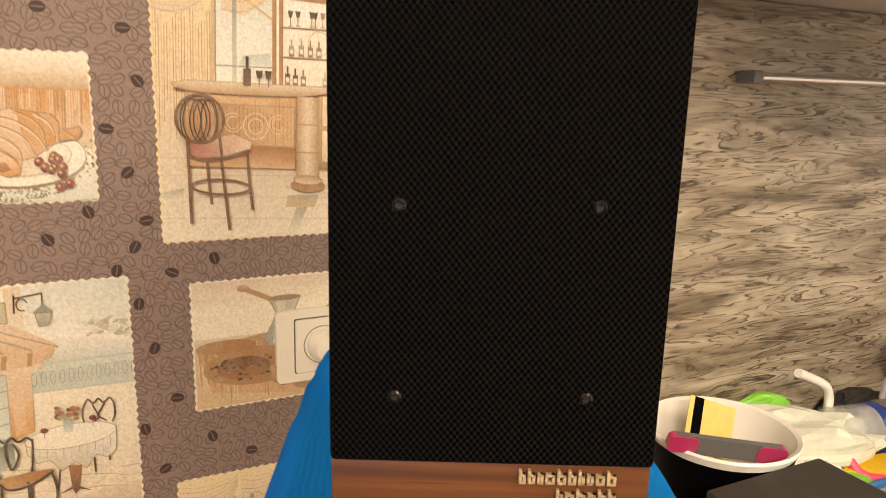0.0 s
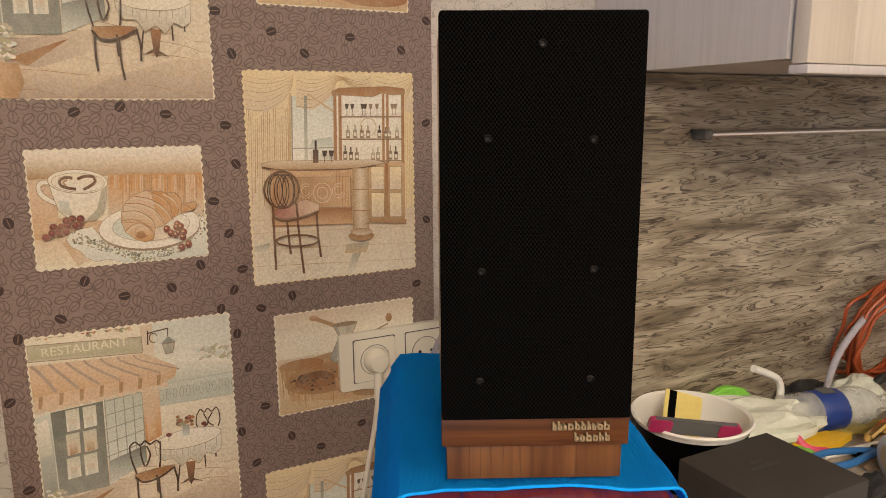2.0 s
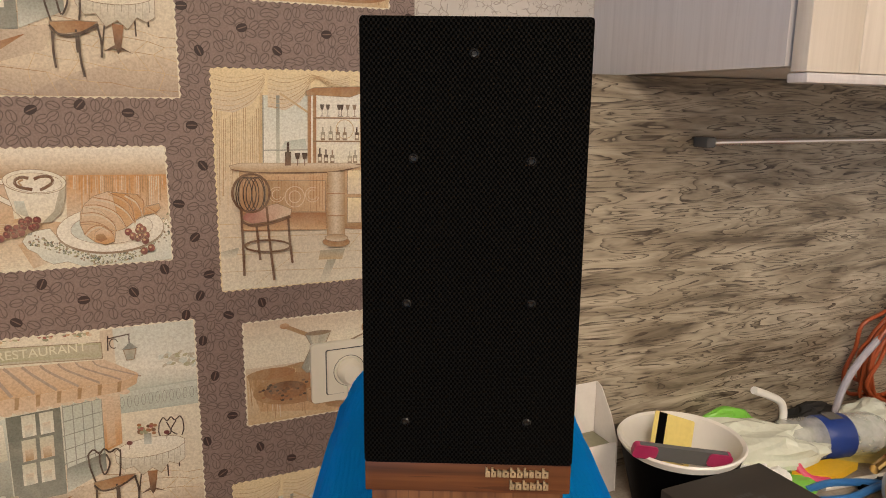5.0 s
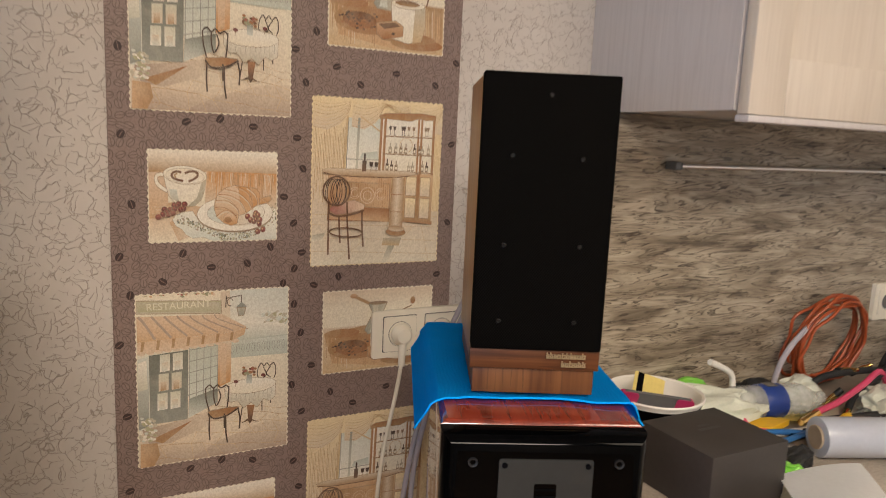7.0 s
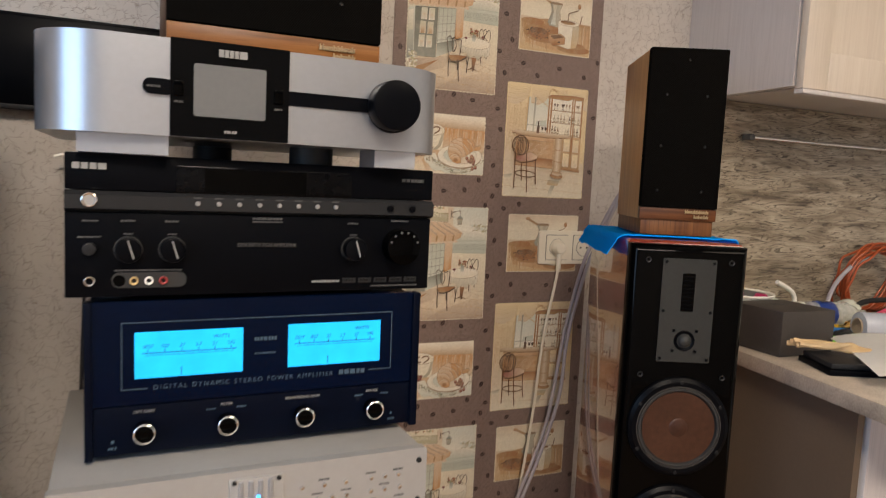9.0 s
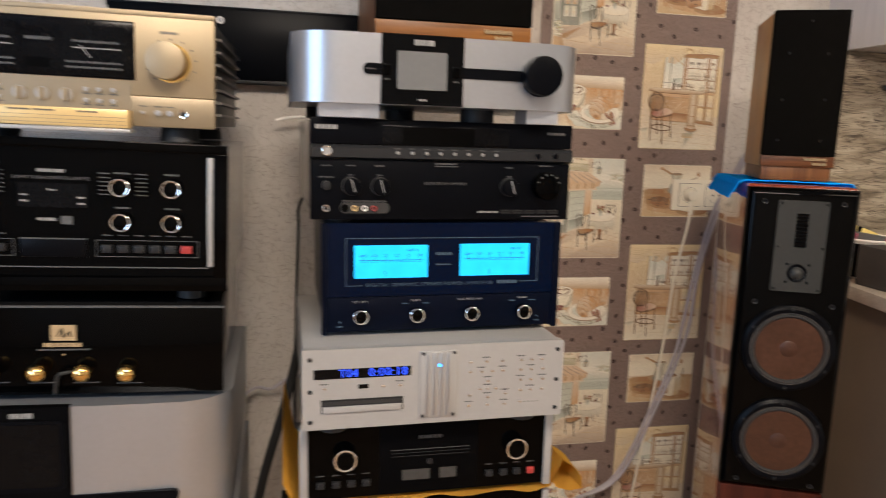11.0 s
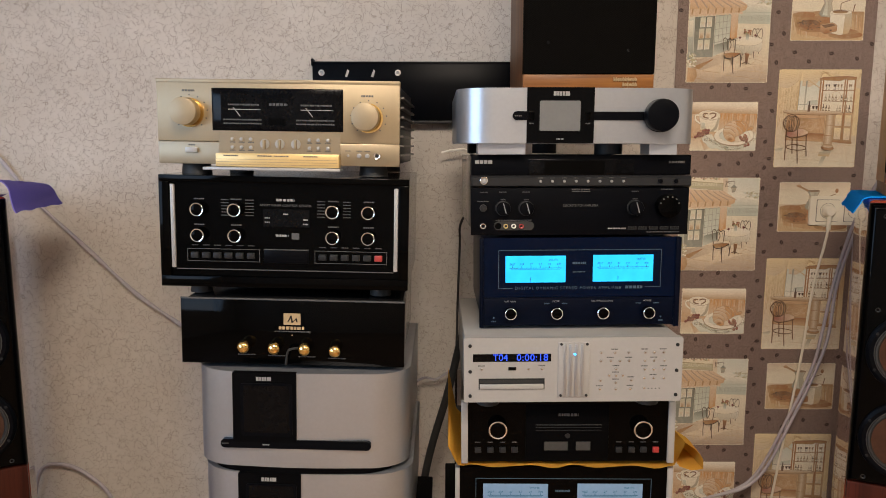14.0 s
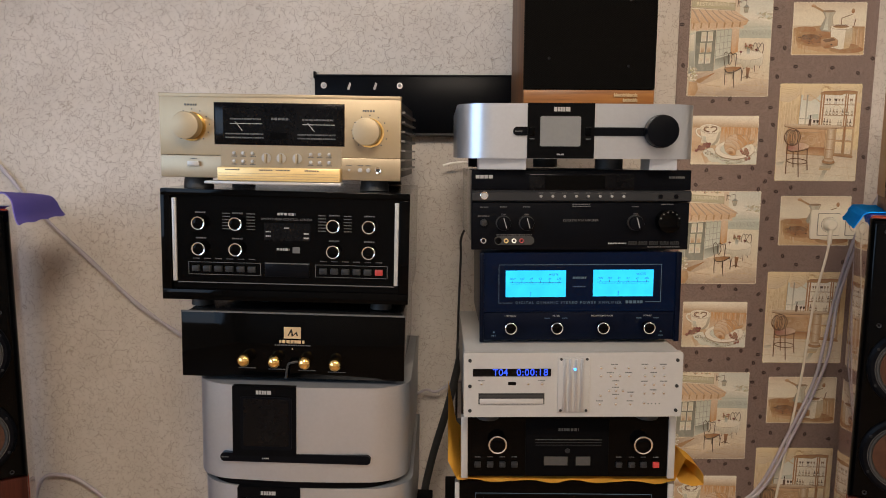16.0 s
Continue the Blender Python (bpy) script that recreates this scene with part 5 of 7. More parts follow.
def av_receiver(m):
    t = thing("av_receiver", "black home cinema receiver with a grey button band", "receiver", m)
    w, h, d = 0.433, 0.158, 0.39
    g = Grid(w, h, 128, 1075, 325, 672)
    part("upper_front", bx(-w / 2, w / 2, -0.002, 0.012, g.z(412), h, 0.0015), M_BLACKSATIN, t, "black upper front")
    bm = slab(bmesh.new(), [(-0.002, g.z(414)), (-0.008, g.z(424)), (-0.008, g.z(456)), (0.0, g.z(464)), (0.012, g.z(464)), (0.012, g.z(414))], -w / 2, w / 2, "x")
    part("button_band", bm, M_DARKGREY, t, "grey metal button band")
    part("lower_front", bx(-w / 2, w / 2, 0.0, 0.012, 0, g.z(465), 0.0015), M_BLACKSATIN, t, "black lower front")
    case(t, w, h, d, M_CASE)
    part("display_window", g.p(372, 828, 345, 413, -0.0032, 0.0, 0.001), M_DARKSCREEN, t, "dark display window")
    part("display_glass", g.p(440, 700, 350, 408, -0.0036, -0.002), M_BLACKGLOSS, t)
    lg = part("logo_bar", g.p(144, 217, 348, 363, -0.0028, -0.0018), M_WHITEINK, t)
    for k in range(3):
        part("logo_gap", g.p(160 + k * 18, 163 + k * 18, 347, 364, -0.0032, -0.0024), M_BLACKSATIN, lg)
    dashes(g, t, M_GREYINK, 978, 1046, 357, 9, -0.0024, 6)
    for k in range(8):
        u = 423 + k * 51
        part("touch_button", g.dot(u, 438, -0.0105, -0.007, 6, 14, 0.0005), M_WHITEINK, t)
        dashes(g, t, M_GREYINK, u - 10, u + 10, 424, 4, -0.0083, k)
    part("power_ring", g.ring(180, 435, -0.0115, -0.007, 17, 5), M_CHROME, t)
    part("power_button", g.dot(180, 435, -0.0105, -0.007, 12, 20), M_SILVER, t)
    for u in (940, 1007):
        part("small_button", g.dot(u, 438, -0.0105, -0.007, 10, 16, 0.0006), M_BLACKSATIN, t)
    for u, v, r in ((265, 555, 30), (365, 555, 30), (838, 553, 31)):
        part("dial_ring", g.dot(u, v, -0.002, 0.001, r * 1.1, 32), M_RUBBER, t)
        k = knob(g, t, u, v, r, 0.016, M_BLACKSATIN, None, 0.0, False)
        part("grip", slab(bmesh.new(), [(g.x(u - r * 0.12), g.z(v - r * 0.8)), (g.x(u - r * 0.02), g.z(v - r * 0.8)), (g.x(u + r * 0.4), g.z(v + r * 0.6)), (g.x(u + r * 0.3), g.z(v + r * 0.65))], -0.0185, -0.015, "y"), M_SILVER, k, "bright grip bar")
        dashes(g, k, M_GREYINK, u - 16, u + 16, v - 70, 5, -0.0003, u)
        dashes(g, k, M_GREYINK, u - 10, u + 12, v - 38, 4, -0.0003, u + 1)
    k = knob(g, t, 975, 545, 50, 0.022, M_BLACKGLOSS, None, 0.0, False, "volume_knob")
    for a in range(-70, 71, 28):
        part("knob_notch", g.dot(975 + 42 * math.sin(radians(a)), 545 - 42 * math.cos(radians(a)), -0.0232, -0.0218, 3.4, 10), M_GREYINK, k)
    dashes(g, k, M_GREYINK, 950, 1005, 474, 5, -0.0003, 9)
    part("selector", g.dot(180, 553, -0.009, 0, 15, 20, 0.0006), M_DARKGREY, t)
    dashes(g, t, M_GREYINK, 155, 205, 525, 4, -0.0003, 12)
    dashes(g, t, M_GREYINK, 165, 200, 486, 4, -0.0003, 13)
    part("headphone_jack", g.ring(180, 632, -0.003, 0.001, 12, 4), M_CHROME, t)
    part("socket_pill", slab(bmesh.new(), rounded(g.x(228), g.x(400), g.z(650), g.z(612), 0.008), -0.0014, 0.001, "y"), M_RUBBER, t)
    for u, mm in ((278, M_GOLD), (312, M_WHITEPLASTIC), (345, M_RED)):
        part("phono_socket", g.ring(u, 632, -0.006, 0.0, 10, 4), mm, t)
    part("flap_socket", g.dot(245, 632, -0.002, 0.0, 14, 18), M_BLACKGLOSS, t)
    dashes(g, t, M_GREYINK, 235, 390, 607, 4, -0.0003, 14)
    dashes(g, t, M_GREYINK, 562, 642, 474, 6, -0.0003, 15)
    part("print_line", g.p(562, 642, 481, 484, -0.0004, 0.0002), M_GREYINK, t)
    words("DISCRETE 7CH AMPLIFIER", 0.0062, g.x(602), g.z(544), -0.0006, t, M_GREYINK)
    dashes(g, t, M_WHITEINK, 724, 803, 644, 6, -0.0003, 16)
    for u in (812, 858, 905, 952, 998):
        part("small_badge", g.p(u, u + 38, 636, 650, -0.0004, 0.0002), M_DARKGREY, t)
        dashes(g, t, M_DARKINK, u + 4, u + 34, 642, 6, -0.0008, u)
    dashes(g, t, M_GREYINK, 895, 1040, 660, 4, -0.0003, 17)
    feet(t, w, d, 0.006, 0.02)
    return t


def meter_amplifier(m, lit=True):
    t = thing("meter_power_amplifier", "black glass stereo power amplifier with two glowing blue meters" if lit else "black glass power amplifier with unlit blue meters", "amplifier", m)
    w, h, d = 0.402, 0.181, 0.36
    g = Grid(w, h, 150, 1018, 52, 435)
    # the lit amplifier's black front carries the meter glow as a navy tint
    part("glass_panel", g.p(168, 996, 52, 306, -0.003, 0.008), M_GLOWTINTGLASS if lit else M_BLACKGLOSS, t, "black glass panel")
    part("control_panel", g.p(168, 996, 309, 428, -0.004, 0.008, 0.0008), M_GLOWTINTSATIN if lit else M_BLACKSATIN, t, "black control panel")
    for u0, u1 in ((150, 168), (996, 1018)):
        part("side_trim", g.p(u0, u1, 52, 436, -0.007, 0.012, 0.0012), M_GLOWTINTSATIN if lit else M_SILVER, t)
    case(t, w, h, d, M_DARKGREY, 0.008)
    for u0, v0 in ((262, 128), (640, 126)):
        me = part("meter", g.p(u0, u0 + 260, v0, v0 + 114, -0.0042, -0.001), M_BLUEMETER if lit else M_BLUEDIM, t, "glowing cyan meter" if lit else "unlit blue meter")
        words("WATTS", 0.0055, g.x(u0 + 206), g.z(v0 + 18), -0.0046, me, M_METERINK)
        for k, s in enumerate((".0027", ".027", ".27", "2.7", "27", "270")):
            words(s, 0.0055, g.x(u0 + 30 + k * 40), g.z(v0 + 36), -0.0046, me, M_METERINK)
            part("tick", g.p(u0 + 29 + k * 40, u0 + 31 + k * 40, v0 + 43, v0 + 52, -0.0046, -0.004), M_METERINK, me)
        part("scale_line", g.p(u0 + 18, u0 + 242, v0 + 51, v0 + 53, -0.0046, -0.004), M_METERINK, me)
        part("scale_line", g.p(u0 + 24, u0 + 236, v0 + 57, v0 + 58, -0.0046, -0.004), M_METERINK, me)
        part("needle", g.p(u0 + 108, u0 + 110, v0 + 90, v0 + 110, -0.0046, -0.004), M_METERINK, me)
    for a in ((232, 935, 103, 105), (232, 234, 103, 269), (933, 935, 103, 265), (232, 292, 267, 269), (868, 935, 263, 265)):
        part("border_line", g.p(*a, -0.0036, -0.002), M_BLUEINK, t)
    dashes(g, t, M_BLUEINK, 552, 612, 160, 9, -0.0033, 31, "logo_print", 0.7)
    dashes(g, t, M_BLUEINK, 553, 608, 198, 4, -0.0033, 32)
    words("DIGITAL DYNAMIC STEREO POWER AMPLIFIER", 0.0078, g.x(535), g.z(267), -0.0036, t, M_BLUEINK, "lettering", 1.35)
    dashes(g, t, M_BLUEINK, 783, 860, 265, 12, -0.0033, 33)
    for u, s in ((283, "LEFT GAIN"), (482, "METER"), (682, "RIGHT/MONO GAIN"), (880, "POWER")):
        knob(g, t, u, 371, 25, 0.016, M_BLACKGLOSS, M_CHROME, -0.004, False)
        words(s, 0.0048, g.x(u), g.z(324), -0.0046, t, M_WHITEINK)
        if s in ("METER", "POWER"):
            for q in (-38, 38):
                dashes(g, t, M_BLUEINK, u + q - 12, u + q + 12, 334, 4, -0.0043, u + q)
    for u in (212, 940):
        part("screw_cap", g.dot(u, 394, -0.0046, -0.003, 4, 10), M_BLUEINK, t)
        dashes(g, t, M_BLUEINK, u - 10, u + 10, 410, 5, -0.0043, u)
    feet(t, w, d, 0.004)
    return t


def silver_disc_player(m):
    t = thing("disc_player", "silver disc player with blue display and ribbed centre column", "player", m)
    w, h, d = 0.422, 0.128, 0.38
    g = Grid(w, h, 825, 1209, 598, 716)
    part("front_plate", slab(bmesh.new(), rounded(-w / 2, w / 2, 0, h, 0.004), -0.004, 0.010, "y"), M_SILVER, t, "satin aluminium front plate")
    case(t, w, h, d, M_SILVER, 0.010, 0.002, label="silver metal case")
    for u in (836, 1199):
        for v in (612, 659, 704):
            part("screw", g.dot(u, v, -0.006, -0.002, 3.2, 14, 0.0006), M_DARKGREY, t)
    part("display_window", g.p(841, 978, 627, 641, -0.0048, -0.002), M_DARKSCREEN, t, "dark blue display")
    words("T04", 0.0185, g.x(889), g.z(634), -0.0053, t, M_BLUETEXT, "display_digits", 1.0, "glowing blue digits")
    words("0:00:18", 0.0185, g.x(945), g.z(634), -0.0053, t, M_BLUETEXT, "display_digits", 1.12, "glowing blue digits")
    col = part("centre_column", g.p(990, 1045, 606, 707, -0.007, -0.002, 0.001), M_SILVER, t, "ribbed metal column")
    for k in range(4):
        part("rib", g.p(999 + k * 10, 1004 + k * 10, 609, 704, -0.009, -0.006, 0.0008), M_SILVERPAINT, col)
    for u in (995, 1040):
        for v in (609, 703):
            part("screw", g.dot(u, v, -0.009, -0.006, 2.4, 12), M_DARKGREY, col)
    part("led", g.dot(1019, 627, -0.0102, -0.006, 2.0, 12), M_BLUELED, col, "blue indicator light")
    part("tray_slot", g.p(851, 967, 672, 692, -0.0044, -0.002), M_DARKGREY, t)
    part("tray_gap", g.p(853, 965, 675, 680, -0.0048, -0.002), M_RUBBER, t)
    part("tray_front", g.p(853, 965, 682, 691, -0.0075, -0.002, 0.0008), M_SILVER, t, "disc tray front")
    part("remote_window", g.p(903, 917, 651, 657, -0.0048, -0.002), M_DARKSCREEN, t)
    btn = [(856, 654), (938, 654), (962, 654)]
    btn += [(u, v) for u in (1065, 1089, 1113, 1142, 1158, 1174) for v in (625,)] + [(1065, 640), (1082, 640), (1098, 640), (1114, 640)]
    btn += [(u, v) for u in (1142, 1158, 1176) for v in (640, 656, 672)] + [(1092, 655), (1080, 667), (1092, 667), (1104, 667), (1092, 680), (1065, 676), (1119, 676), (1142, 690), (1064, 692), (1092, 692), (1118, 692)]
    for u, v in btn:
        part("push_button", g.dot(u, v, -0.0075, -0.003, 2.1, 10, 0.0004), M_CHROME, t)
    for u, v in btn[::2]:
        dashes(g, t, M_GREYINK, u - 6, u + 6, v - 5.5, 1.8, -0.0042, u + v)
    for k in range(4):
        part("pin_light", g.dot(1150 + k * 6.5, 692, -0.0046, -0.003, 1.0, 8), M_RUBBER, t)
    feet(t, w, d, 0.02)
    return t


def black_disc_player(m):
    t = thing("black_disc_player", "black glass disc player with two chrome-ringed knobs and pale side trims", "player", m)
    w, h, d = 0.434, 0.130, 0.38
    g = Grid(w, h, 95, 1050, 186, 458)
    for u0, u1 in ((95, 125), (1020, 1050)):
        part("side_trim", g.p(u0, u1, 186, 458, -0.008, 0.010, 0.0012), M_SILVER, t, "pale metal side trim")
    part("glass_panel", g.p(125, 1020, 186, 452, -0.003, 0.010), M_BLACKGLOSS, t, "black glass panel")
    part("centre_panel", g.p(384, 756, 196, 448, -0.0045, 0.0, 0.0008), M_BLACKMATT, t)
    case(t, w, h, d, M_BLACKSATIN, 0.010)
    for u in (257, 900):
        knob(g, t, u, 298, 40, 0.018, M_BLACKGLOSS, M_CHROME, -0.003, False)
    dashes(g, t, M_GREYINK, 530, 620, 243, 12, -0.0048, 41, "logo_print", 0.7)
    for v in (288, 300, 312):
        part("tray_line", g.p(428, 723, v - 1, v + 1, -0.0052, -0.004), M_GREYINK if v == 288 else M_DARKGREY, t)
    part("eject_button", g.dot(572, 337, -0.006, -0.004, 11, 18), M_DARKGREY, t)
    part("display_window", g.p(468, 573, 363, 402, -0.0052, -0.004), M_SCREENOFF, t)
    part("display_window", g.p(610, 675, 363, 402, -0.0052, -0.004), M_SCREENOFF, t)
    for u in (170, 226, 281, 335, 803, 860, 913, 968):
        part("push_button", g.p(u - 14, u + 14, 386, 410, -0.009, -0.003, 0.0012), M_RED if u == 968 else M_DARKGREY, t)
        dashes(g, t, M_GREYINK, u - 12, u + 12, 366, 4, -0.0033, u)
    feet(t, w, d, 0.01)
    return t


champagne_amplifier(pose(-0.990, -0.66, 1.2165, 0, 0.8, -1.0))
tuner_preamplifier(pose(-0.976, -0.69, 0.978, 0, 1.2, 0.5))
valve_amplifier(pose(-0.961, -0.715, 0.827, 0, 1.2, 0))
silver_power_amplifier(pose(-0.9475, -0.735, 0.6245, 0, 1.2, 0))
silver_power_amplifier(pose(-0.944, -0.735, 0.4185, 0, 1.2, 0))
silver_preamplifier(pose(-0.409, -0.703, 1.2595, 0, 0, 1.0))
av_receiver(pose(-0.395, -0.663, 1.0800, 0, -0.1, 2.4))
meter_amplifier(pose(-0.3915, -0.66, 0.8935, 0, -0.5, 0.8))
silver_disc_player(pose(-0.414, -0.736, 0.763, 0, -0.4, 0.8))
black_disc_player(pose(-0.411, -0.68, 0.612, 0, -0.4, 0))
meter_amplifier(pose(-0.415, -0.67, 0.412, 0, 0, 0), False).scale = (1.12, 1.0, 1.02)


def equipment_stand(x, y, top, w, lean):
    t = thing("equipment_stand", "low black stand carrying a stack of hi-fi components", "stand", pose(x, y, 0, 0, 0, 0), "equipment stands")
    o = part("top_shelf", bx(-w / 2, w / 2, -0.02, 0.42, -0.03, 0.0, 0.003), M_BLACKMATT, t)
    o.matrix_local = pose(0, 0, top, 0, lean, 0)
    part("bottom_shelf", bx(-w / 2, w / 2, -0.02, 0.42, 0.06, 0.09, 0.003), M_BLACKMATT, t)
    for px in (-w / 2 + 0.03, w / 2 - 0.03):
        for py in (0.02, 0.38):
            part("leg", cy((px, py, (top - 0.03) / 2), 0.018, top - 0.032, "z", 20), M_BLACKSATIN, t)


equipment_stand(-0.944, -0.735, 0.4065, 0.50, 1.2)
equipment_stand(-0.412, -0.67, 0.408, 0.50, 0)
# ---------------------------------------------------------------- loudspeakers
def brand_bars(parent, x, z, k, y):
    """A two-line raised badge: plain gold bars on a dark backing."""
    bm, rnd = bmesh.new(), random.Random(4)
    for x0, x1, z0 in ((-0.0225, 0.0205, 0.002), (-0.006, 0.0205, -0.007)):
        u = x0
        while u < x1 - 0.002:
            wd = rnd.uniform(0.0034, 0.0052)
            tall = 0.0064 if rnd.random() < 0.3 or u == x0 else 0.0048
            for q0, q1, r0, r1 in ((0, 0.0013, 0, tall), (wd - 0.0021, wd - 0.0008, 0, 0.0046), (0, wd - 0.0008, 0, 0.0012), (0, wd - 0.0008, 0.0034, 0.0046)):
                box(bm, x + (u + q0) * k, x + min(u + q1, x1) * k, y - 0.0030, y - 0.0010, z + (z0 + r0) * k, z + (z0 + r1) * k)
            u += wd
    part("raised_badge", bm, M_GOLDINK, parent, "raised gold badge", False)


def bookshelf_speaker(name, m, w, z_plinth, z_strip, h, d, pins, badge, side, strip_wood, label):
    t = thing(name, label, "loudspeaker", m, "bookshelf loudspeakers")
    cab = bmesh.new()
    box(cab, -w / 2 + 0.0015, w / 2 - 0.0015, 0.014, d, z_plinth, h - 0.001, 0.0015)
    part("cabinet", cab, side, t, "wood veneered cabinet")
    if z_plinth > 0.004:
        part("plinth", bx(-w / 2 + 0.004, w / 2 - 0.004, 0.004, d - 0.004, 0.0, z_plinth + 0.0005, 0.0008), M_WALNUTZ, t, "upright-grained walnut plinth")
    part("front_strip", bx(-w / 2, w / 2, 0.0, 0.016, z_plinth, z_strip - 0.0006, 0.0012), strip_wood, t, "wooden front strip")
    gr = part("grille", bx(-w / 2, w / 2, -0.004, 0.016, z_strip, h, 0.0022, 2), M_GRILLE, t, "black cloth grille")
    for x, z in pins:
        part("grille_pin", lathe(bmesh.new(), [(0.0032, -0.003), (0.0030, -0.0048), (0.0021, -0.0056), (0.0017, -0.0046), (0.0001, -0.0044)], (x, 0, z), "y", 16), M_PIN, gr)
    brand_bars(t, badge[0], badge[1], badge[2], 0.0)
    return t


pins = [(-0.001, 0.316), (-0.037, 0.254), (0.035, 0.253), (-0.041, 0.162), (0.038, 0.163), (-0.042, 0.081), (0.038, 0.082)]
bookshelf_speaker("bookshelf_speaker", pose(0.3725, -0.5115, 1.1465, 0, 0, -26.0), 0.139, 0.028, 0.0505, 0.3375, 0.205, pins, (0.0345, 0.0395, 1.0), M_OAK, M_WALNUTX,
                  "small black-grilled bookshelf loudspeaker with walnut base, on a blue towel")
pins2 = [(-0.075, 0.20), (0.075, 0.20), (-0.08, 0.09), (0.075, 0.075), (-0.075, 0.32), (0.075, 0.32)]
bookshelf_speaker("bookshelf_speaker", pose(-0.3825, -0.638, 1.3635, 0, 0, -0.5), 0.256, 0.003, 0.0310, 0.43, 0.345, pins2, (0.0735, 0.0150, 1.08), M_WALNUTZ, M_AMBERX,
                  "large black-grilled loudspeaker with a wooden front strip, on a preamplifier")


def tower_speaker(m, label):
    t = thing("tower_speaker", label, "loudspeaker", m, "tower loudspeakers")
    w, d, top = 0.206, 0.37, 1.139
    body = slab(bmesh.new(), [(-w / 2, 0.012), (w / 2, 0.012), (w / 2, d * 0.55), (w / 2 - 0.012, d), (-w / 2 + 0.012, d), (-w / 2, d * 0.55)], 0.045, top)
    bmesh.ops.bevel(body, geom=[e for e in body.edges if e.verts[0].co.z > 1 and e.verts[1].co.z > 1], offset=0.008, segments=3, profile=0.5, affect="EDGES")
    part("cabinet", body, M_MAHOG, t, "high-gloss mahogany cabinet")
    bm = bx(-w / 2, w / 2, -0.014, 0.012, 0.505, top - 0.004)
    bmesh.ops.bevel(bm, geom=[e for e in bm.edges if e.verts[0].co.y < -0.01 and e.verts[1].co.y < -0.01], offset=0.017, segments=5, profile=0.5, affect="EDGES")
    part("front_baffle", bm, M_BAFFLE, t, "black gloss front baffle")
    part("lower_front", bx(-w / 2 + 0.002, w / 2 - 0.002, -0.006, 0.012, 0.045, 0.504, 0.003), M_MAHOGDARK, t, "dark mahogany lower front")
    part("plinth", bx(-w / 2 - 0.015, w / 2 + 0.015, -0.02, d + 0.015, 0.0, 0.045, 0.004), M_BLACKMATT, t, "black plinth")
    y = -0.0140
    pl = part("tweeter_plate", slab(bmesh.new(), rounded(-0.0465, 0.0465, 0.930, 1.112, 0.003), y - 0.002, y + 0.002, "y"), M_PLATE, t, "grey tweeter plate")
    part("ribbon_tweeter", slab(bmesh.new(), rounded(-0.011, 0.011, 1.020, 1.087, 0.002), y - 0.0026, y, "y"), M_BLACKGLOSS, pl, "black ribbon tweeter slot")
    for k in range(9):
        part("ribbon_bar", bx(-0.010, 0.010, y - 0.0031, y - 0.0024, 1.024 + k * 0.007, 1.0262 + k * 0.007), M_BLACKMATT, pl)
    part("tweeter_ring", lathe(bmesh.new(), [(0.019, y - 0.001), (0.018, y - 0.0034), (0.0135, y - 0.0025), (0.012, y - 0.001)], (0, 0, 0.968), "y", 28), M_BLACKSATIN, pl)
    part("tweeter_dome", lathe(bmesh.new(), [(0.0125, y - 0.001), (0.011, y - 0.005), (0.007, y - 0.0085), (0.0001, y - 0.010)], (0, 0, 0.968), "y", 28), M_PLATE, pl, "grey dome tweeter")
    for x, z in ((-0.041, 1.106), (0.041, 1.106), (-0.041, 0.936), (0.041, 0.936), (-0.02, 0.986), (0.02, 0.986), (-0.02, 0.95), (0.02, 0.95), (-0.041, 1.02), (0.041, 1.02)):
        part("plate_screw", cy((x, y - 0.0025, z), 0.0028, 0.002, "y", 12), M_BLACKSATIN, pl)
    for x in (-0.072, 0.072):
        for z in (1.108, 0.905, 0.524):
            part("grille_socket", lathe(bmesh.new(), [(0.005, y + 0.001), (0.0048, y - 0.0022), (0.003, y - 0.0016), (0.0026, y + 0.001)], (x, 0, z), "y", 16), M_DARKGREY, t)
    for z in (0.814, 0.618):
        wf = part("woofer", lathe(bmesh.new(), [(0.0895, y + 0.001), (0.0885, y - 0.006), (0.082, y - 0.010), (0.0735, y - 0.0095), (0.0725, y + 0.001)], (0, 0, z), "y", 56), M_BLACKSATIN, t, "bass driver with black basket ring")
        part("surround", lathe(bmesh.new(), [(0.0735, y - 0.007), (0.071, y - 0.0112), (0.067, y - 0.0112), (0.0640, y - 0.007), (0.063, y + 0.001)], (0, 0, z), "y", 56), M_RUBBER, wf)
        part("cone", lathe(bmesh.new(), [(0.0640, y - 0.0080), (0.050, y - 0.0052), (0.036, y - 0.0028), (0.024, y - 0.0012), (0.0215, y - 0.0035), (0.014, y - 0.0040)], (0, 0, z), "y", 56), M_CONE, wf, "reddish-brown fibre cone")
        part("dust_cap", lathe(bmesh.new(), [(0.0235, y - 0.0012), (0.0205, y - 0.0062), (0.013, y - 0.0098), (0.0001, y - 0.0112)], (0, 0, z), "y", 40), M_CAP, wf, "glossy reddish-brown dust cap")
        part("chrome_ring", lathe(bmesh.new(), [(0.0748, y + 0.001), (0.0742, y - 0.0102), (0.0730, y - 0.0102), (0.0726, y + 0.001)], (0, 0, z), "y", 56), M_STEELRING, wf, "thin bright trim ring")
        for k in range(6):
            a = radians(30 + 60 * k)
            part("basket_screw", cy((0.081 * math.cos(a), y - 0.0105, z + 0.081 * math.sin(a)), 0.003, 0.002, "y", 12), M_DARKGREY, wf)
    return t


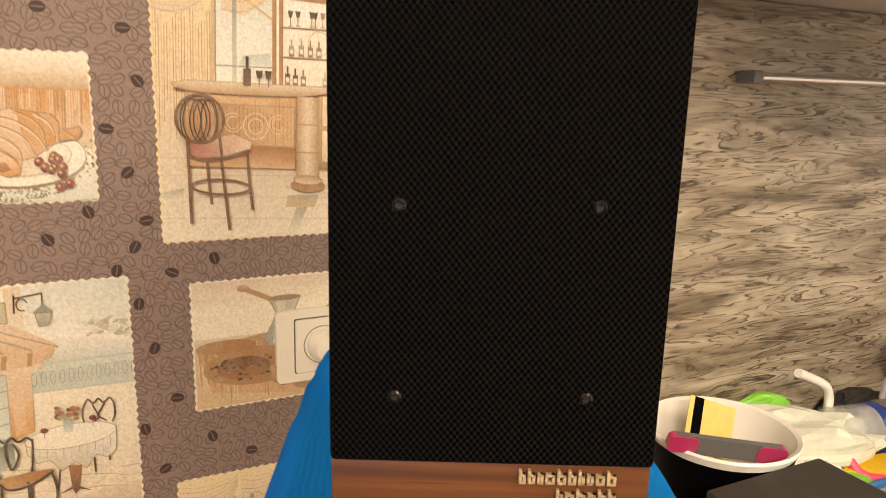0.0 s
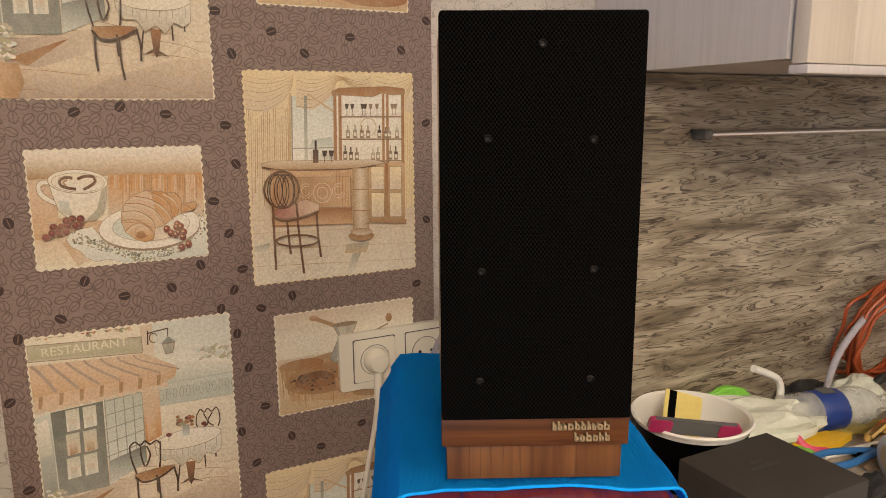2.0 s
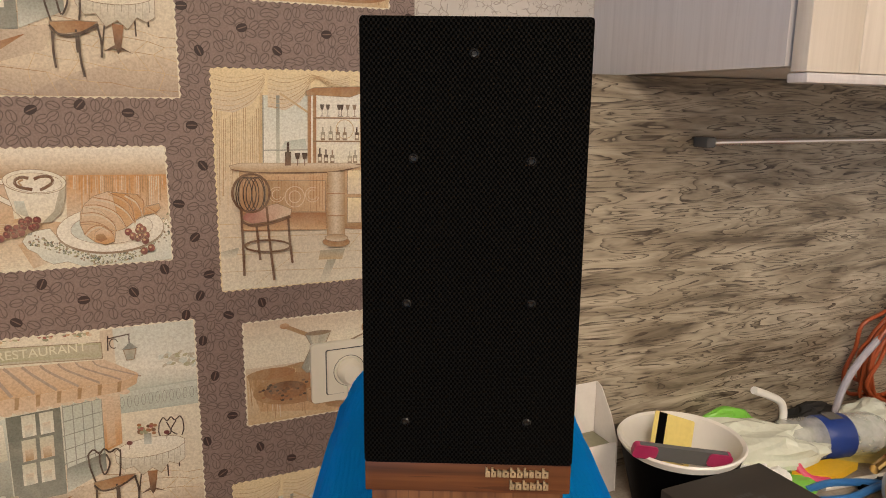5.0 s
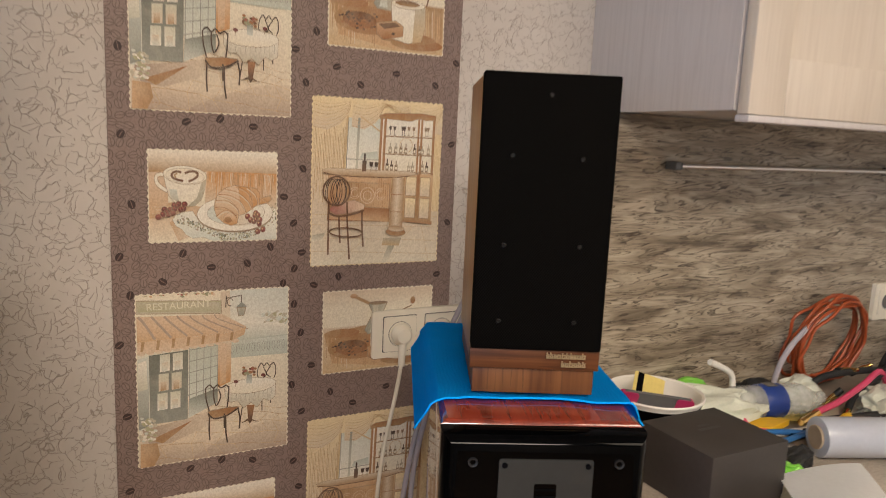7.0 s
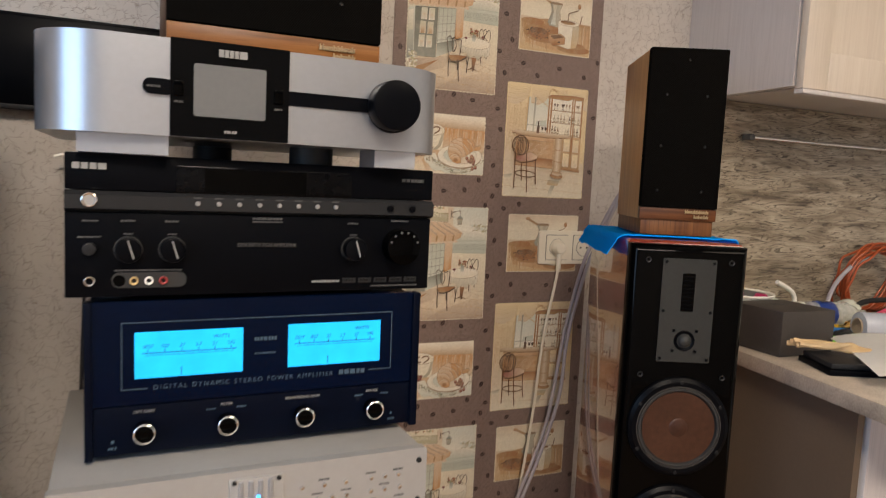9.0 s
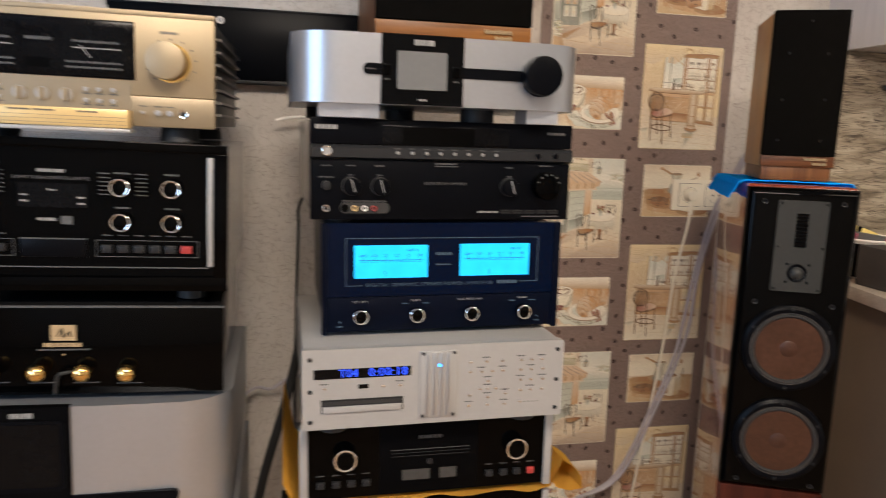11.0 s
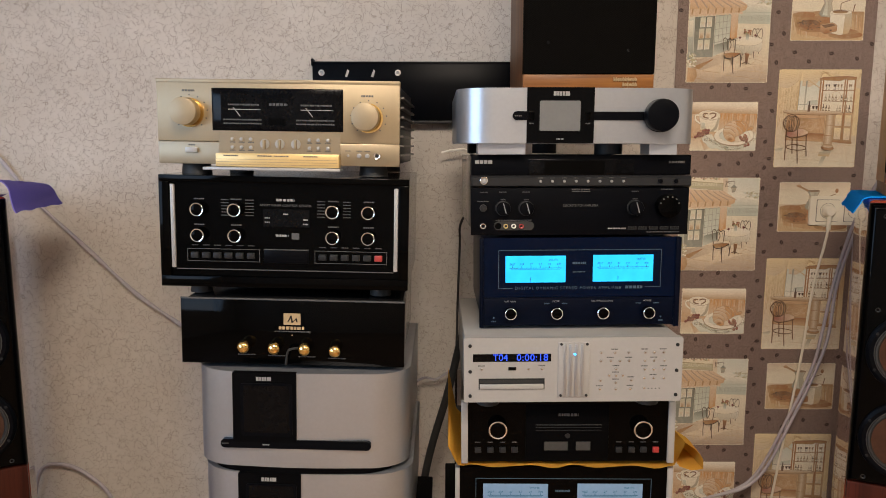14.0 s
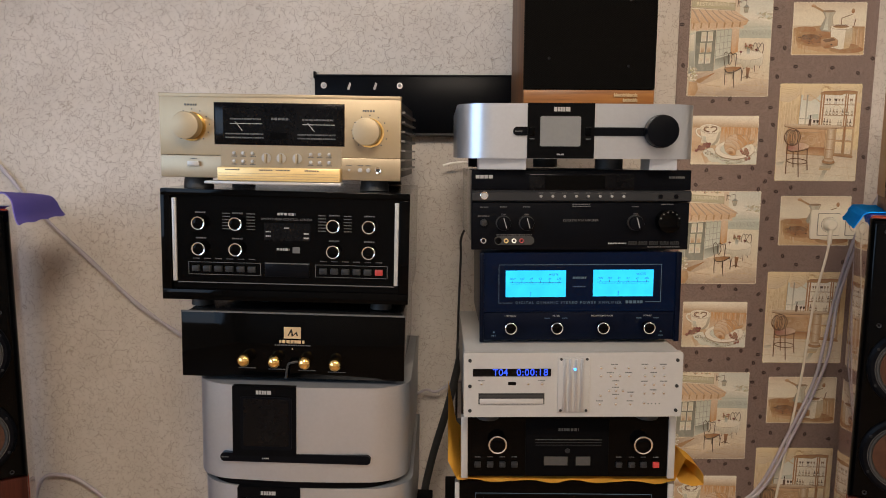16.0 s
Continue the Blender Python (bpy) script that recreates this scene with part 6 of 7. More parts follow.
tower = tower_speaker(pose(0.346, -0.574, 0, 0, 0, -24), "tall black and mahogany gloss tower loudspeaker")
left_tower = copy_thing(tower, pose(-1.745, -0.52, 0, 0, 0, 28))


def draped(name, m, label, material, x0, x1, y0, y1, half, out, seed, hem, hang=0.75, front=0.0, thick=0.0022, n=44, puff=0.0):
    """A cloth laid over a flat top, its ends falling past the edges at +-half."""
    t = thing(name, label, "cloth", m)
    bm, rnd = bmesh.new(), random.Random(seed)
    rows = []
    for i in range(n + 1):
        s = x0 + (x1 - x0) * i / n
        row = []
        for j in range(n + 1):
            v = j / n
            yy = y0 + (y1 - y0) * v + 0.005 * math.sin(s * 23 + seed) * (1 - v) + 0.002 * math.sin(s * 61)
            over = max(0.0, abs(s) - half)
            x = math.copysign(min(abs(s), half) + over * out + 0.004 * math.sin(min(over, 0.02) * 150), s) if over else s
            z = -over * hang + (0.0016 * noise.noise((s * 40, v * 9, seed)) + 0.0016 if over < 0.004 else 0.006 * noise.noise((s * 22, v * 6, seed)))
            z += puff * max(0.0, 1 - (abs(s) / (half + 0.03)) ** 4) * (1 - 0.5 * v)
            if front and v < 0.1:
                z -= front * (0.1 - v) * 0.1
            row.append(bm.verts.new((x, yy + (0.016 * math.sin(v * 9 + seed) * min(over, 0.04) * 25 if over else 0), z)))
        rows.append(row)
    for a, b in zip(rows, rows[1:]):
        for j in range(n):
            bm.faces.new((a[j], b[j], b[j + 1], a[j + 1]))
    edge = [r[0].co.copy() + Vector((0, -0.001, 0.001)) for r in rows[::2]]
    bmesh.ops.solidify(bm, geom=bm.faces[:], thickness=-thick)
    part("sheet", bm, material, t)
    part("hem", tube(bmesh.new(), edge, 0.0013, 7), hem, t, "stitched hem")
    return t


draped("blue_towel", pose(0.346, -0.574, 1.1415, 0, 0, -24), "bright blue microfibre towel draped over a tower loudspeaker", M_BLUECLOTH, -0.150, 0.146, 0.060, 0.368, 0.104, 0.48, 2, M_BLUEHEM)
draped("violet_cloth", pose(-1.72, -0.50, 1.1415, 0, 0, 8), "violet cloth hanging over a tower loudspeaker", M_PURPLECLOTH, -0.12, 0.126, -0.015, 0.22, 0.085, 0.55, 5, M_PURPLECLOTH, hang=0.85, puff=0.040)

# yellow duster between the components, its ends hanging out
t = thing("yellow_duster", "crumpled yellow duster hanging out between two components", "cloth", pose(0, 0, 0.6055))
bm, n = bmesh.new(), 40
rows = []
for i in range(n + 1):
    s = -0.70 + 0.60 * i / n
    row = []
    for j in range(15):
        v = j / 14
        y = -0.688 + 0.30 * v + 0.006 * math.sin(s * 60)
        z = 0.0012 * math.sin(s * 90 + v * 5)
        x = s
        if s > -0.185:
            turn = (s + 0.185) / 0.085
            fall = 1 - 0.35 * v
            if turn < 0.62:
                x = -0.186 + 0.054 * math.sin(turn / 0.62 * 1.57) * fall + 0.003 * math.sin(v * 11)
                z = 0.052 * math.cos(turn / 0.62 * 1.57) * fall + 0.002 * math.sin(v * 17 + s * 90)
            else:
                x = -0.186 + 0.054 * (1 - (turn - 0.62) / 0.42) * fall
                z = -0.006 * math.sin((turn - 0.62) / 0.38 * 3.14)
        elif s < -0.632:
            over = -0.632 - s
            x, z = -0.632 - over * 0.34, z + over * 1.65 * min(1, v * 4 + 0.35)
        row.append(bm.verts.new((x, y, z)))
    rows.append(row)
for a, b in zip(rows, rows[1:]):
    for j in range(14):
        bm.faces.new((a[j], b[j], b[j + 1], a[j + 1]))
bmesh.ops.solidify(bm, geom=bm.faces[:], thickness=-0.0022)
part("sheet", bm, M_YELLOWCLOTH, t)

# ---------------------------------------------------------------- on the walls
t = thing("wall_socket", "white double wall socket with one plug in it", "socket", pose(0.477, -0.003, 1.072))
part("frame", slab(bmesh.new(), rounded(-0.088, 0.088, -0.042, 0.042, 0.006), -0.009, 0.0, "y"), M_SOCKET, t)
for x in (-0.036, 0.044):
    part("gap_line", slab(bmesh.new(), rounded(x - 0.0322, x + 0.0322, -0.0322, 0.0322, 0.003), -0.0094, -0.008, "y"), M_GREYINK, t)
    ins = part("insert", slab(bmesh.new(), rounded(x - 0.031, x + 0.031, -0.031, 0.031, 0.003), -0.0115, -0.008, "y"), M_SOCKET, t)
    part("well_ring", lathe(bmesh.new(), [(0.0215, -0.0112), (0.0210, -0.0135), (0.0190, -0.0135), (0.0185, -0.0118)], (x, 0, 0), "y", 32), M_SOCKET, ins)
    part("well_gap", cy((x, -0.0113, 0), 0.0222, 0.0006, "y", 32), M_GREYINK, ins)
    part("well", cy((x, -0.0118, 0), 0.0186, 0.0006, "y", 32), M_SOCKET, ins)
    for q in (-0.0095, 0.0095):
        part("pin_hole", cy((x + q, -0.0122, 0), 0.0026, 0.0008, "y", 12), M_RUBBER, ins)
t = thing("plug_and_cord", "white mains plug with its cord hanging down the wall", "plug", pose(0, 0, 0))
pl = part("plug", lathe(bmesh.new(), [(0.0178, -0.014), (0.0184, -0.020), (0.0172, -0.028), (0.0125, -0.034), (0.0001, -0.0355)], (0.441, 0, 1.072), "y", 28), M_SOCKET, t)
part("strain_relief", tube(bmesh.new(), [(0.441, -0.026, 1.060), (0.440, -0.027, 1.042), (0.439, -0.028, 1.018)], 0.0062, 12), M_SOCKET, pl)
part("cord", tube(bmesh.new(), [(0.439, -0.028, 1.022), (0.431, -0.028, 0.97), (0.406, -0.030, 0.842), (0.388, -0.030, 0.639), (0.356, -0.030, 0.395), (0.325, -0.03, 0.16), (0.30, -0.04, 0.008)], 0.0036, 10), M_SOCKET, t)

for k, (dx, dy, label) in enumerate(((0.0, 0.0, "grey-lilac loudspeaker cable hanging from a loudspeaker"), (0.0085, -0.008, "grey-lilac loudspeaker cable beside its twin"))):
    t = thing("speaker_cable", label, "cable", None, "loudspeaker cables")
    w = [0.004 * math.sin(i * 1.7 + k * 2) for i in range(12)]
    pts = [(0.49 + dx, -0.345, 1.19), (0.585 + dx, -0.22, 1.262), (0.575 + dx, -0.10, 1.235), (0.514 + dx, -0.07 + dy, 1.10), (0.486 + dx, -0.06 + dy, 1.02), (0.449 + dx + w[2], -0.06 + dy, 0.86), (0.431 + dx + w[3], -0.06 + dy, 0.72), (0.408 + dx, -0.06 + dy, 0.62), (0.354 + dx, -0.06 + dy, 0.48), (0.252 + dx, -0.06 + dy, 0.272), (0.10, -0.06 + dy, 0.20 + dx), (-0.10, -0.2, 0.19 + dx)]
    part("cord", tube(bmesh.new(), pts, 0.0046, 10), M_GREYCABLE, t)
for k in range(2):
    t = thing("speaker_cable", "pale twin cable slanting across the wall", "cable", None, "loudspeaker cables")
    o = 0.007 * k
    part("cord", tube(bmesh.new(), [(-2.05, -0.015 - o, 1.30 + o), (-1.947, -0.015, 1.212 + o), (-1.857, -0.013, 1.10 - o * 0.4), (-1.702, -0.014, 0.942 + o), (-1.576, -0.014, 0.825 - o), (-1.443, -0.02, 0.723 + o), (-1.30, -0.08, 0.66), (-1.17, -0.2, 0.62)], 0.0042, 8), M_GREYCABLE, t)
t = thing("low_cable", "grey cable looping at the foot of the wall", "cable")
part("cord", tube(bmesh.new(), [(-1.93, -0.04, 0.008), (-1.925, -0.022, 0.18), (-1.895, -0.02, 0.276), (-1.831, -0.02, 0.290), (-1.764, -0.02, 0.262), (-1.69, -0.02, 0.183), (-1.63, -0.03, 0.008)], 0.006, 10), M_GREYCABLE, t)
t = thing("mains_cable", "thick black mains cable behind the stacks", "cable")
part("cord", tube(bmesh.new(), [(-0.575, -0.26, 0.86), (-0.608, -0.22, 0.78), (-0.626, -0.2, 0.713), (-0.656, -0.2, 0.586), (-0.702, -0.2, 0.423), (-0.725, -0.2, 0.287), (-0.74, -0.2, 0.012)], 0.0105, 12), M_RUBBER, t)
t = thing("signal_cable", "thin grey cable between two stacks", "cable")
part("cord", tube(bmesh.new(), [(-0.80, -0.3, 0.60), (-0.732, -0.06, 0.580), (-0.690, -0.05, 0.575), (-0.641, -0.05, 0.602), (-0.58, -0.2, 0.66)], 0.004, 8), M_GREYCABLE, t)
t = thing("thin_cable", "thin black cable down the wall behind a stack", "cable")
part("cord", tube(bmesh.new(), [(-0.60, -0.25, 1.10), (-0.622, -0.12, 1.04), (-0.623, -0.1, 0.977), (-0.629, -0.1, 0.783), (-0.632, -0.1, 0.5), (-0.63, -0.1, 0.01)], 0.0034, 8), M_RUBBER, t)
t = thing("white_lead", "short white lead at the back of a receiver", "cable")
part("cord", tube(bmesh.new(), [(-0.675, -0.05, 1.236), (-0.645, -0.05, 1.243), (-0.60, -0.07, 1.242), (-0.56, -0.27, 1.20)], 0.0035, 8), M_WHITEPLASTIC, t)

t = thing("wall_mount_rail", "black steel wall mount rail with two bolts", "bracket", pose(0, 0, 0))
g = Grid(0.85, 0.163, 0, 850, 0, 163)
pl = part("plate", bx(-1.036, -0.19, -0.036, -0.030, 1.325, 1.484, 0.001), M_BLACKSATIN, t)
part("top_flange", bx(-1.036, -0.19, -0.036, 0.0, 1.480, 1.488, 0.002), M_BLACKSATIN, t)
part("end_hook", bx(-1.039, -1.033, -0.040, -0.005, 1.476, 1.496, 0.002), M_BLACKSATIN, t)
part("bottom_flange", bx(-1.036, -0.19, -0.040, 0.0, 1.318, 1.3255, 0.001), M_DARKGREY, t)
for x in (-1.010, -0.797, -0.43, -0.215):
    b = part("bolt", cy((x, -0.038, 1.457), 0.0085, 0.004, "y", 20), M_CHROME, t)
    part("bolt_head", cy((x, -0.043, 1.457), 0.005, 0.008, "y", 6), M_SILVER, b)
for x in (-0.939, -0.866, -0.36, -0.29):
    part("slot", slab(bmesh.new(), [(x - 0.006, 1.447), (x, 1.445), (x + 0.006, 1.462), (x + 0.001, 1.466)], -0.0368, -0.034, "y"), M_WALL, pl)
# ---------------------------------------------------------------- kitchen
def wall_cabinet(x0, x1, end, label):
    t = thing("wall_cabinet", label, "cabinet", pose(x0, 0, 1.474), "wall cabinets")
    w, h = x1 - x0, 0.80
    if end:
        part("end_panel", slab(bmesh.new(), [(0.0, -0.366), (0.018, -0.366), (0.043, -0.001), (0.025, -0.001)], 0.0, h), M_CAB, t, "whitewashed end panel")
    part("body", bx(0.045 if end else 0.0, w, -0.362, -0.001, 0.001, h), M_CAB, t)
    y = -0.371
    bm = bmesh.new()
    for a in ((0.002, 0.080, 0.0, h), (w - 0.052, w - 0.002, 0.0, h), (0.080, w - 0.052, 0.0, 0.078), (0.080, w - 0.052, h - 0.09, h)):
        box(bm, a[0], a[1], y - 0.020, y, a[2] - 0.006, a[3], 0.0018)
    d = part("door", bm, M_DOORWARM, t, "framed door with lamp warmth in its colour")
    part("door_panel", bx(0.076, w - 0.048, y - 0.012, y - 0.004, 0.075, h - 0.08), M_DOORWARM, d)
    part("door_knob", lathe(bmesh.new(), [(0.006, y - 0.019), (0.005, y - 0.030), (0.011, y - 0.036), (0.012, y - 0.042), (0.0001, y - 0.046)], (w - 0.022, 0, 0.062), "y", 20), M_SILVER, d, "metal knob")
    part("light_rail", bx(0.004, w, -0.391, -0.366, -0.017, -0.0065, 0.002), M_CAB, t, "pale light rail")
    return t


wall_cabinet(0.802, 1.216, True, "whitewashed wooden wall cabinet over a worktop")
wall_cabinet(1.218, 1.632, False, "whitewashed wooden wall cabinet beside its neighbour")
wall_cabinet(1.634, 2.048, False, "whitewashed wooden wall cabinet beside its neighbour")

out = [(0.752, -0.092), (2.69, -0.092), (2.69, -0.85), (0.622, -0.85)]
bm = slab(bmesh.new(), out, 0.846, 0.880)
bmesh.ops.bevel(bm, geom=[e for e in bm.edges if abs(e.verts[0].co.z - e.verts[1].co.z) < 1e-6], offset=0.004, segments=2, profile=0.5, affect="EDGES")
tagged(link_mesh("worktop", bm, M_CTR, True), "cream stone-look kitchen worktop, cluttered", "worktop")
t = thing("base_cabinet", "beige kitchen base cabinet under a worktop", "cabinet")
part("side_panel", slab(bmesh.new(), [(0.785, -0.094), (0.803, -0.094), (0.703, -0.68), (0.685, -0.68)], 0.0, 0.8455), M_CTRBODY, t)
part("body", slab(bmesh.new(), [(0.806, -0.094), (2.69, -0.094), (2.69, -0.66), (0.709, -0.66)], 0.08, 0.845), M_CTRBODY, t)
for k in range(3):
    part("door", bx(0.72 + k * 0.6, 1.315 + k * 0.6, -0.682, -0.662, 0.09, 0.835, 0.002), M_CAB, t)

t = thing("wall_rail", "slim metal rail on the backsplash", "rail")
part("rod", tube(bmesh.new(), [(0.965, -0.114, 1.381), (2.3, -0.114, 1.381)], 0.0055, 12, curved=False), M_CHROME, t)
part("end_cap", bx(0.950, 0.968, -0.121, -0.092, 1.373, 1.389, 0.003), M_LCD, t)
part("bracket", bx(1.64, 1.66, -0.122, -0.092, 1.372, 1.390, 0.003), M_DARKGREY, t)

t = thing("backsplash_socket", "white wall socket on the backsplash", "socket", pose(1.72, -0.09, 1.062))
part("frame", slab(bmesh.new(), rounded(-0.046, 0.046, -0.046, 0.046, 0.005), -0.010, 0.0, "y"), M_SOCKET, t)
part("insert", slab(bmesh.new(), rounded(-0.031, 0.031, -0.031, 0.031, 0.003), -0.013, -0.009, "y"), M_SOCKET, t)
part("well", cy((0, -0.0135, 0), 0.019, 0.001, "y", 28), M_LCD, t)
t = thing("hanging_cable", "grey cable hanging down the backsplash", "cable")
part("cord", tube(bmesh.new(), [(1.745, -0.10, 1.47), (1.75, -0.10, 1.23), (1.757, -0.105, 1.0), (1.74, -0.13, 0.887)], 0.005, 8), M_GREYCABLE, t)

# ---------------------------------------------------------------- clutter on the worktop
TOP = 0.8803
M_BOX = plain("dark_card", (0.042, 0.036, 0.032), 0.62, var=0.15, bump=0.2)
M_PAPER = plain("white_paper", (0.93, 0.93, 0.92), 0.75, var=0.04)
M_ORANGE = plain("orange_cable", (0.36, 0.072, 0.020), 0.4)
M_PINK = plain("pink_cable", (0.62, 0.06, 0.14), 0.45)
M_BAG = plain("milky_plastic", (0.62, 0.64, 0.54), 0.24, var=0.08)
M_BAGGREEN = plain("green_plastic", (0.20, 0.55, 0.06), 0.35)
M_YELLOW = plain("yellow_plastic", (0.78, 0.48, 0.02), 0.4)
M_CARDYELLOW = plain("yellow_card", (0.72, 0.58, 0.18), 0.5)
M_BLUEPL = plain("blue_plastic", (0.035, 0.16, 0.42), 0.4)
M_LABEL = plain("blue_label", (0.02, 0.05, 0.24), 0.4)
M_MAGENTA = plain("magenta_plastic", (0.40, 0.03, 0.11), 0.3)
M_CLEAR = film_mat("clear_plastic", (0.70, 0.70, 0.66), 0.42)
M_FILM = plain("stretch_film", (0.44, 0.455, 0.50), 0.22, var=0.05, coat=0.4)
M_CARTON = plain("white_card", (0.70, 0.67, 0.63), 0.6, var=0.06)
M_CARDTUBE = plain("card_tube", (0.42, 0.31, 0.20), 0.8)
M_TANLEAD = plain("tan_rubber_lead", (0.52, 0.36, 0.18), 0.5)


def crumpled(name, label, cat, m, rx_, ry_, rz_, material, seed, amp=0.34, freq=1.15, extra=None):
    """A crushed bag or tissue: a lump pushed in and out along folds, flat underneath."""
    t = thing(name, label, cat, m)
    bm = bmesh.new()
    bmesh.ops.create_icosphere(bm, subdivisions=4, radius=1.0)
    for v in bm.verts:
        q = Vector((v.co.x * 0.8, v.co.y * 1.9, v.co.z * 1.5)) * freq
        f = 0.75 - abs(noise.noise(q + Vector((seed, 0, 0)))) * 1.5 + (noise.noise(q * 2.1 + Vector((0, seed, 0))) + 0.5) * 0.32
        c = v.co * (1 + amp * (f - 0.45))
        v.co = (c.x * rx_, c.y * ry_, max(0.0, (c.z + 0.62) * rz_))
    for v in bm.verts:
        v.co += Vector((noise.noise(v.co * 60), noise.noise(v.co * 60 + Vector((9, 0, 0))), 0)) * 0.006
    part("film", bm, material, t, smooth=False)
    return t


t = thing("gift_box", "dark grey-brown cardboard box with a lid, on the worktop", "box", pose(0.822, -0.378, TOP, 0, 0, 0))
part("base", bx(-0.081, 0.081, -0.072, 0.072, 0.0, 0.056, 0.002), M_BOX, t)
lid = part("lid", bx(-0.082, 0.082, -0.073, 0.073, 0.010, 0.0995, 0.0025), M_BOX, t)
bm = bmesh.new()
for k in range(7):
    box(bm, -0.022 + k * 0.0065, -0.0175 + k * 0.0065, 0.005, 0.0125, 0.0994, 0.0998)
for k in range(4):
    box(bm, -0.011 + k * 0.006, -0.007 + k * 0.006, 0.018, 0.024, 0.0994, 0.0998)
part("logo_bars", bm, M_GREYINK, lid, smooth=False)

t = thing("food_tub", "white paper tub with black printed outside, full of odds and ends", "tub", pose(0.850, -0.220, TOP))
t.scale = (1.04, 1.04, 1.0)
part("shell", lathe(bmesh.new(), [(0.054, 0.0), (0.0555, 0.002), (0.078, 0.100), (0.0815, 0.101), (0.0825, 0.104), (0.0805, 0.1065), (0.076, 0.104), (0.0535, 0.006), (0.0001, 0.005)], (0, 0, 0), "z", 56), M_WHITEPLASTIC, t, "white paper shell with a rolled rim")
part("printed_sleeve", lathe(bmesh.new(), [(0.0560, 0.004), (0.0772, 0.094), (0.0779, 0.094), (0.0567, 0.004)], (0, 0, 0), "z", 56), M_BLACKMATT, t, "black printed sleeve")
b = slab(bmesh.new(), [(0.030 * math.cos(a), 0.013 * math.sin(a)) for a in (2 * math.pi * k / 24 for k in range(24))], -0.0005, 0.0005, "y")
o = part("printed_oval", b, M_YELLOW, t)
o.matrix_local = pose(-0.036, -0.0630, 0.055, -13, 0, -30)
t = thing("bank_card", "yellow card with a black stripe standing in a tub", "card", pose(0.846, -0.206, TOP + 0.084, -24, 20, -14))
part("card_face", slab(bmesh.new(), rounded(-0.033, 0.033, -0.027, 0.045, 0.003), -0.0004, 0.0004, "y"), M_CARDYELLOW, t)
part("stripe", slab(bmesh.new(), [(-0.026, -0.0268), (-0.013, -0.0268), (-0.013, 0.0448), (-0.026, 0.0448)], -0.0008, 0.0008, "y"), M_BLACKMATT, t)
for k in range(4):
    part("print_bar", slab(bmesh.new(), [(0.0, 0.0 - k * 0.006), (0.022 + 0.004 * (k % 2), 0.0 - k * 0.006), (0.022, 0.0016 - k * 0.006), (0.0, 0.0016 - k * 0.006)], -0.0008, 0.0002, "y"), M_CHAMPDARK, t)
t = thing("clear_blister", "clear plastic holder with magenta ends lying across a tub", "holder", pose(0.812, -0.262, TOP + 0.108, 18, 8, -22))
part("bar", slab(bmesh.new(), rounded(-0.062, 0.062, -0.012, 0.012, 0.006), -0.003, 0.003, "y"), M_LCD, t)
for x in (-0.050, 0.050):
    part("end_pad", slab(bmesh.new(), rounded(x - 0.016, x + 0.016, -0.010, 0.011, 0.006), -0.0045, 0.0045, "y"), M_MAGENTA, t)
t = thing("open_carton", "open white card food carton with grey-green contents", "carton", pose(0.732, -0.124, TOP))
part("back_panel", bx(-0.066, 0.064, 0.026, 0.0275, 0.0, 0.150, 0.0005), M_CARTON, t)
part("front_panel", bx(-0.066, 0.064, -0.0275, -0.026, 0.0, 0.078, 0.0005), M_CARTON, t)
for x in (-0.0665, 0.0650):
    part("side_panel", slab(bmesh.new(), [(-0.0275, 0.0), (0.0275, 0.0), (0.0275, 0.150), (0.016, 0.146), (-0.010, 0.112), (-0.0275, 0.078)], x, x + 0.0015, "x"), M_CARTON, t)
part("base", bx(-0.065, 0.063, -0.025, 0.025, 0.0, 0.003), M_CARTON, t)
part("contents", bx(-0.064, 0.062, -0.0255, 0.0255, 0.003, 0.072, 0.002), plain("grey_green_contents", (0.24, 0.23, 0.15), 0.5, var=0.2), t, "grey-green contents")

crumpled("plastic_bag", "crumpled milky plastic bag with green print", "bag", pose(1.02, -0.165, TOP, 0, 0, -20), 0.135, 0.055, 0.044, M_BAG, 3)
crumpled("green_wrapper", "crumpled bright green plastic wrapper", "wrapper", pose(1.045, -0.118, TOP + 0.03, 0, 0, -15), 0.048, 0.014, 0.026, M_BAGGREEN, 8, 0.12)
crumpled("tissue", "crumpled white tissue beside a bottle", "tissue", pose(1.30, -0.185, TOP, 0, 0, 10), 0.055, 0.042, 0.040, M_BAG, 5, 0.25, 1.3)
crumpled("plastic_bag", "crumpled white paper bag among the clutter", "bag", pose(0.985, -0.245, TOP, 0, 0, 25), 0.060, 0.040, 0.022, M_PAPER, 11)
crumpled("green_wrapper", "small green wrapper on the worktop", "wrapper", pose(1.035, -0.258, TOP, 0, 0, 15), 0.050, 0.026, 0.010, M_BAGGREEN, 14, 0.2)
crumpled("green_wrapper", "small green wrapper beside a film roll", "wrapper", pose(0.985, -0.392, TOP, 0, 0, -25), 0.032, 0.020, 0.014, M_BAGGREEN, 17)
crumpled("tissue", "crumpled pale packaging among cables", "tissue", pose(1.46, -0.27, TOP, 0, 0, 30), 0.07, 0.05, 0.030, M_BAG, 21)
crumpled("black_pouch", "crumpled black pouch behind a bottle", "pouch", pose(1.24, -0.130, TOP, 0, 0, 0), 0.07, 0.03, 0.028, M_RUBBER, 23)
t = thing("bent_tube", "short bent white plastic tube", "tube")
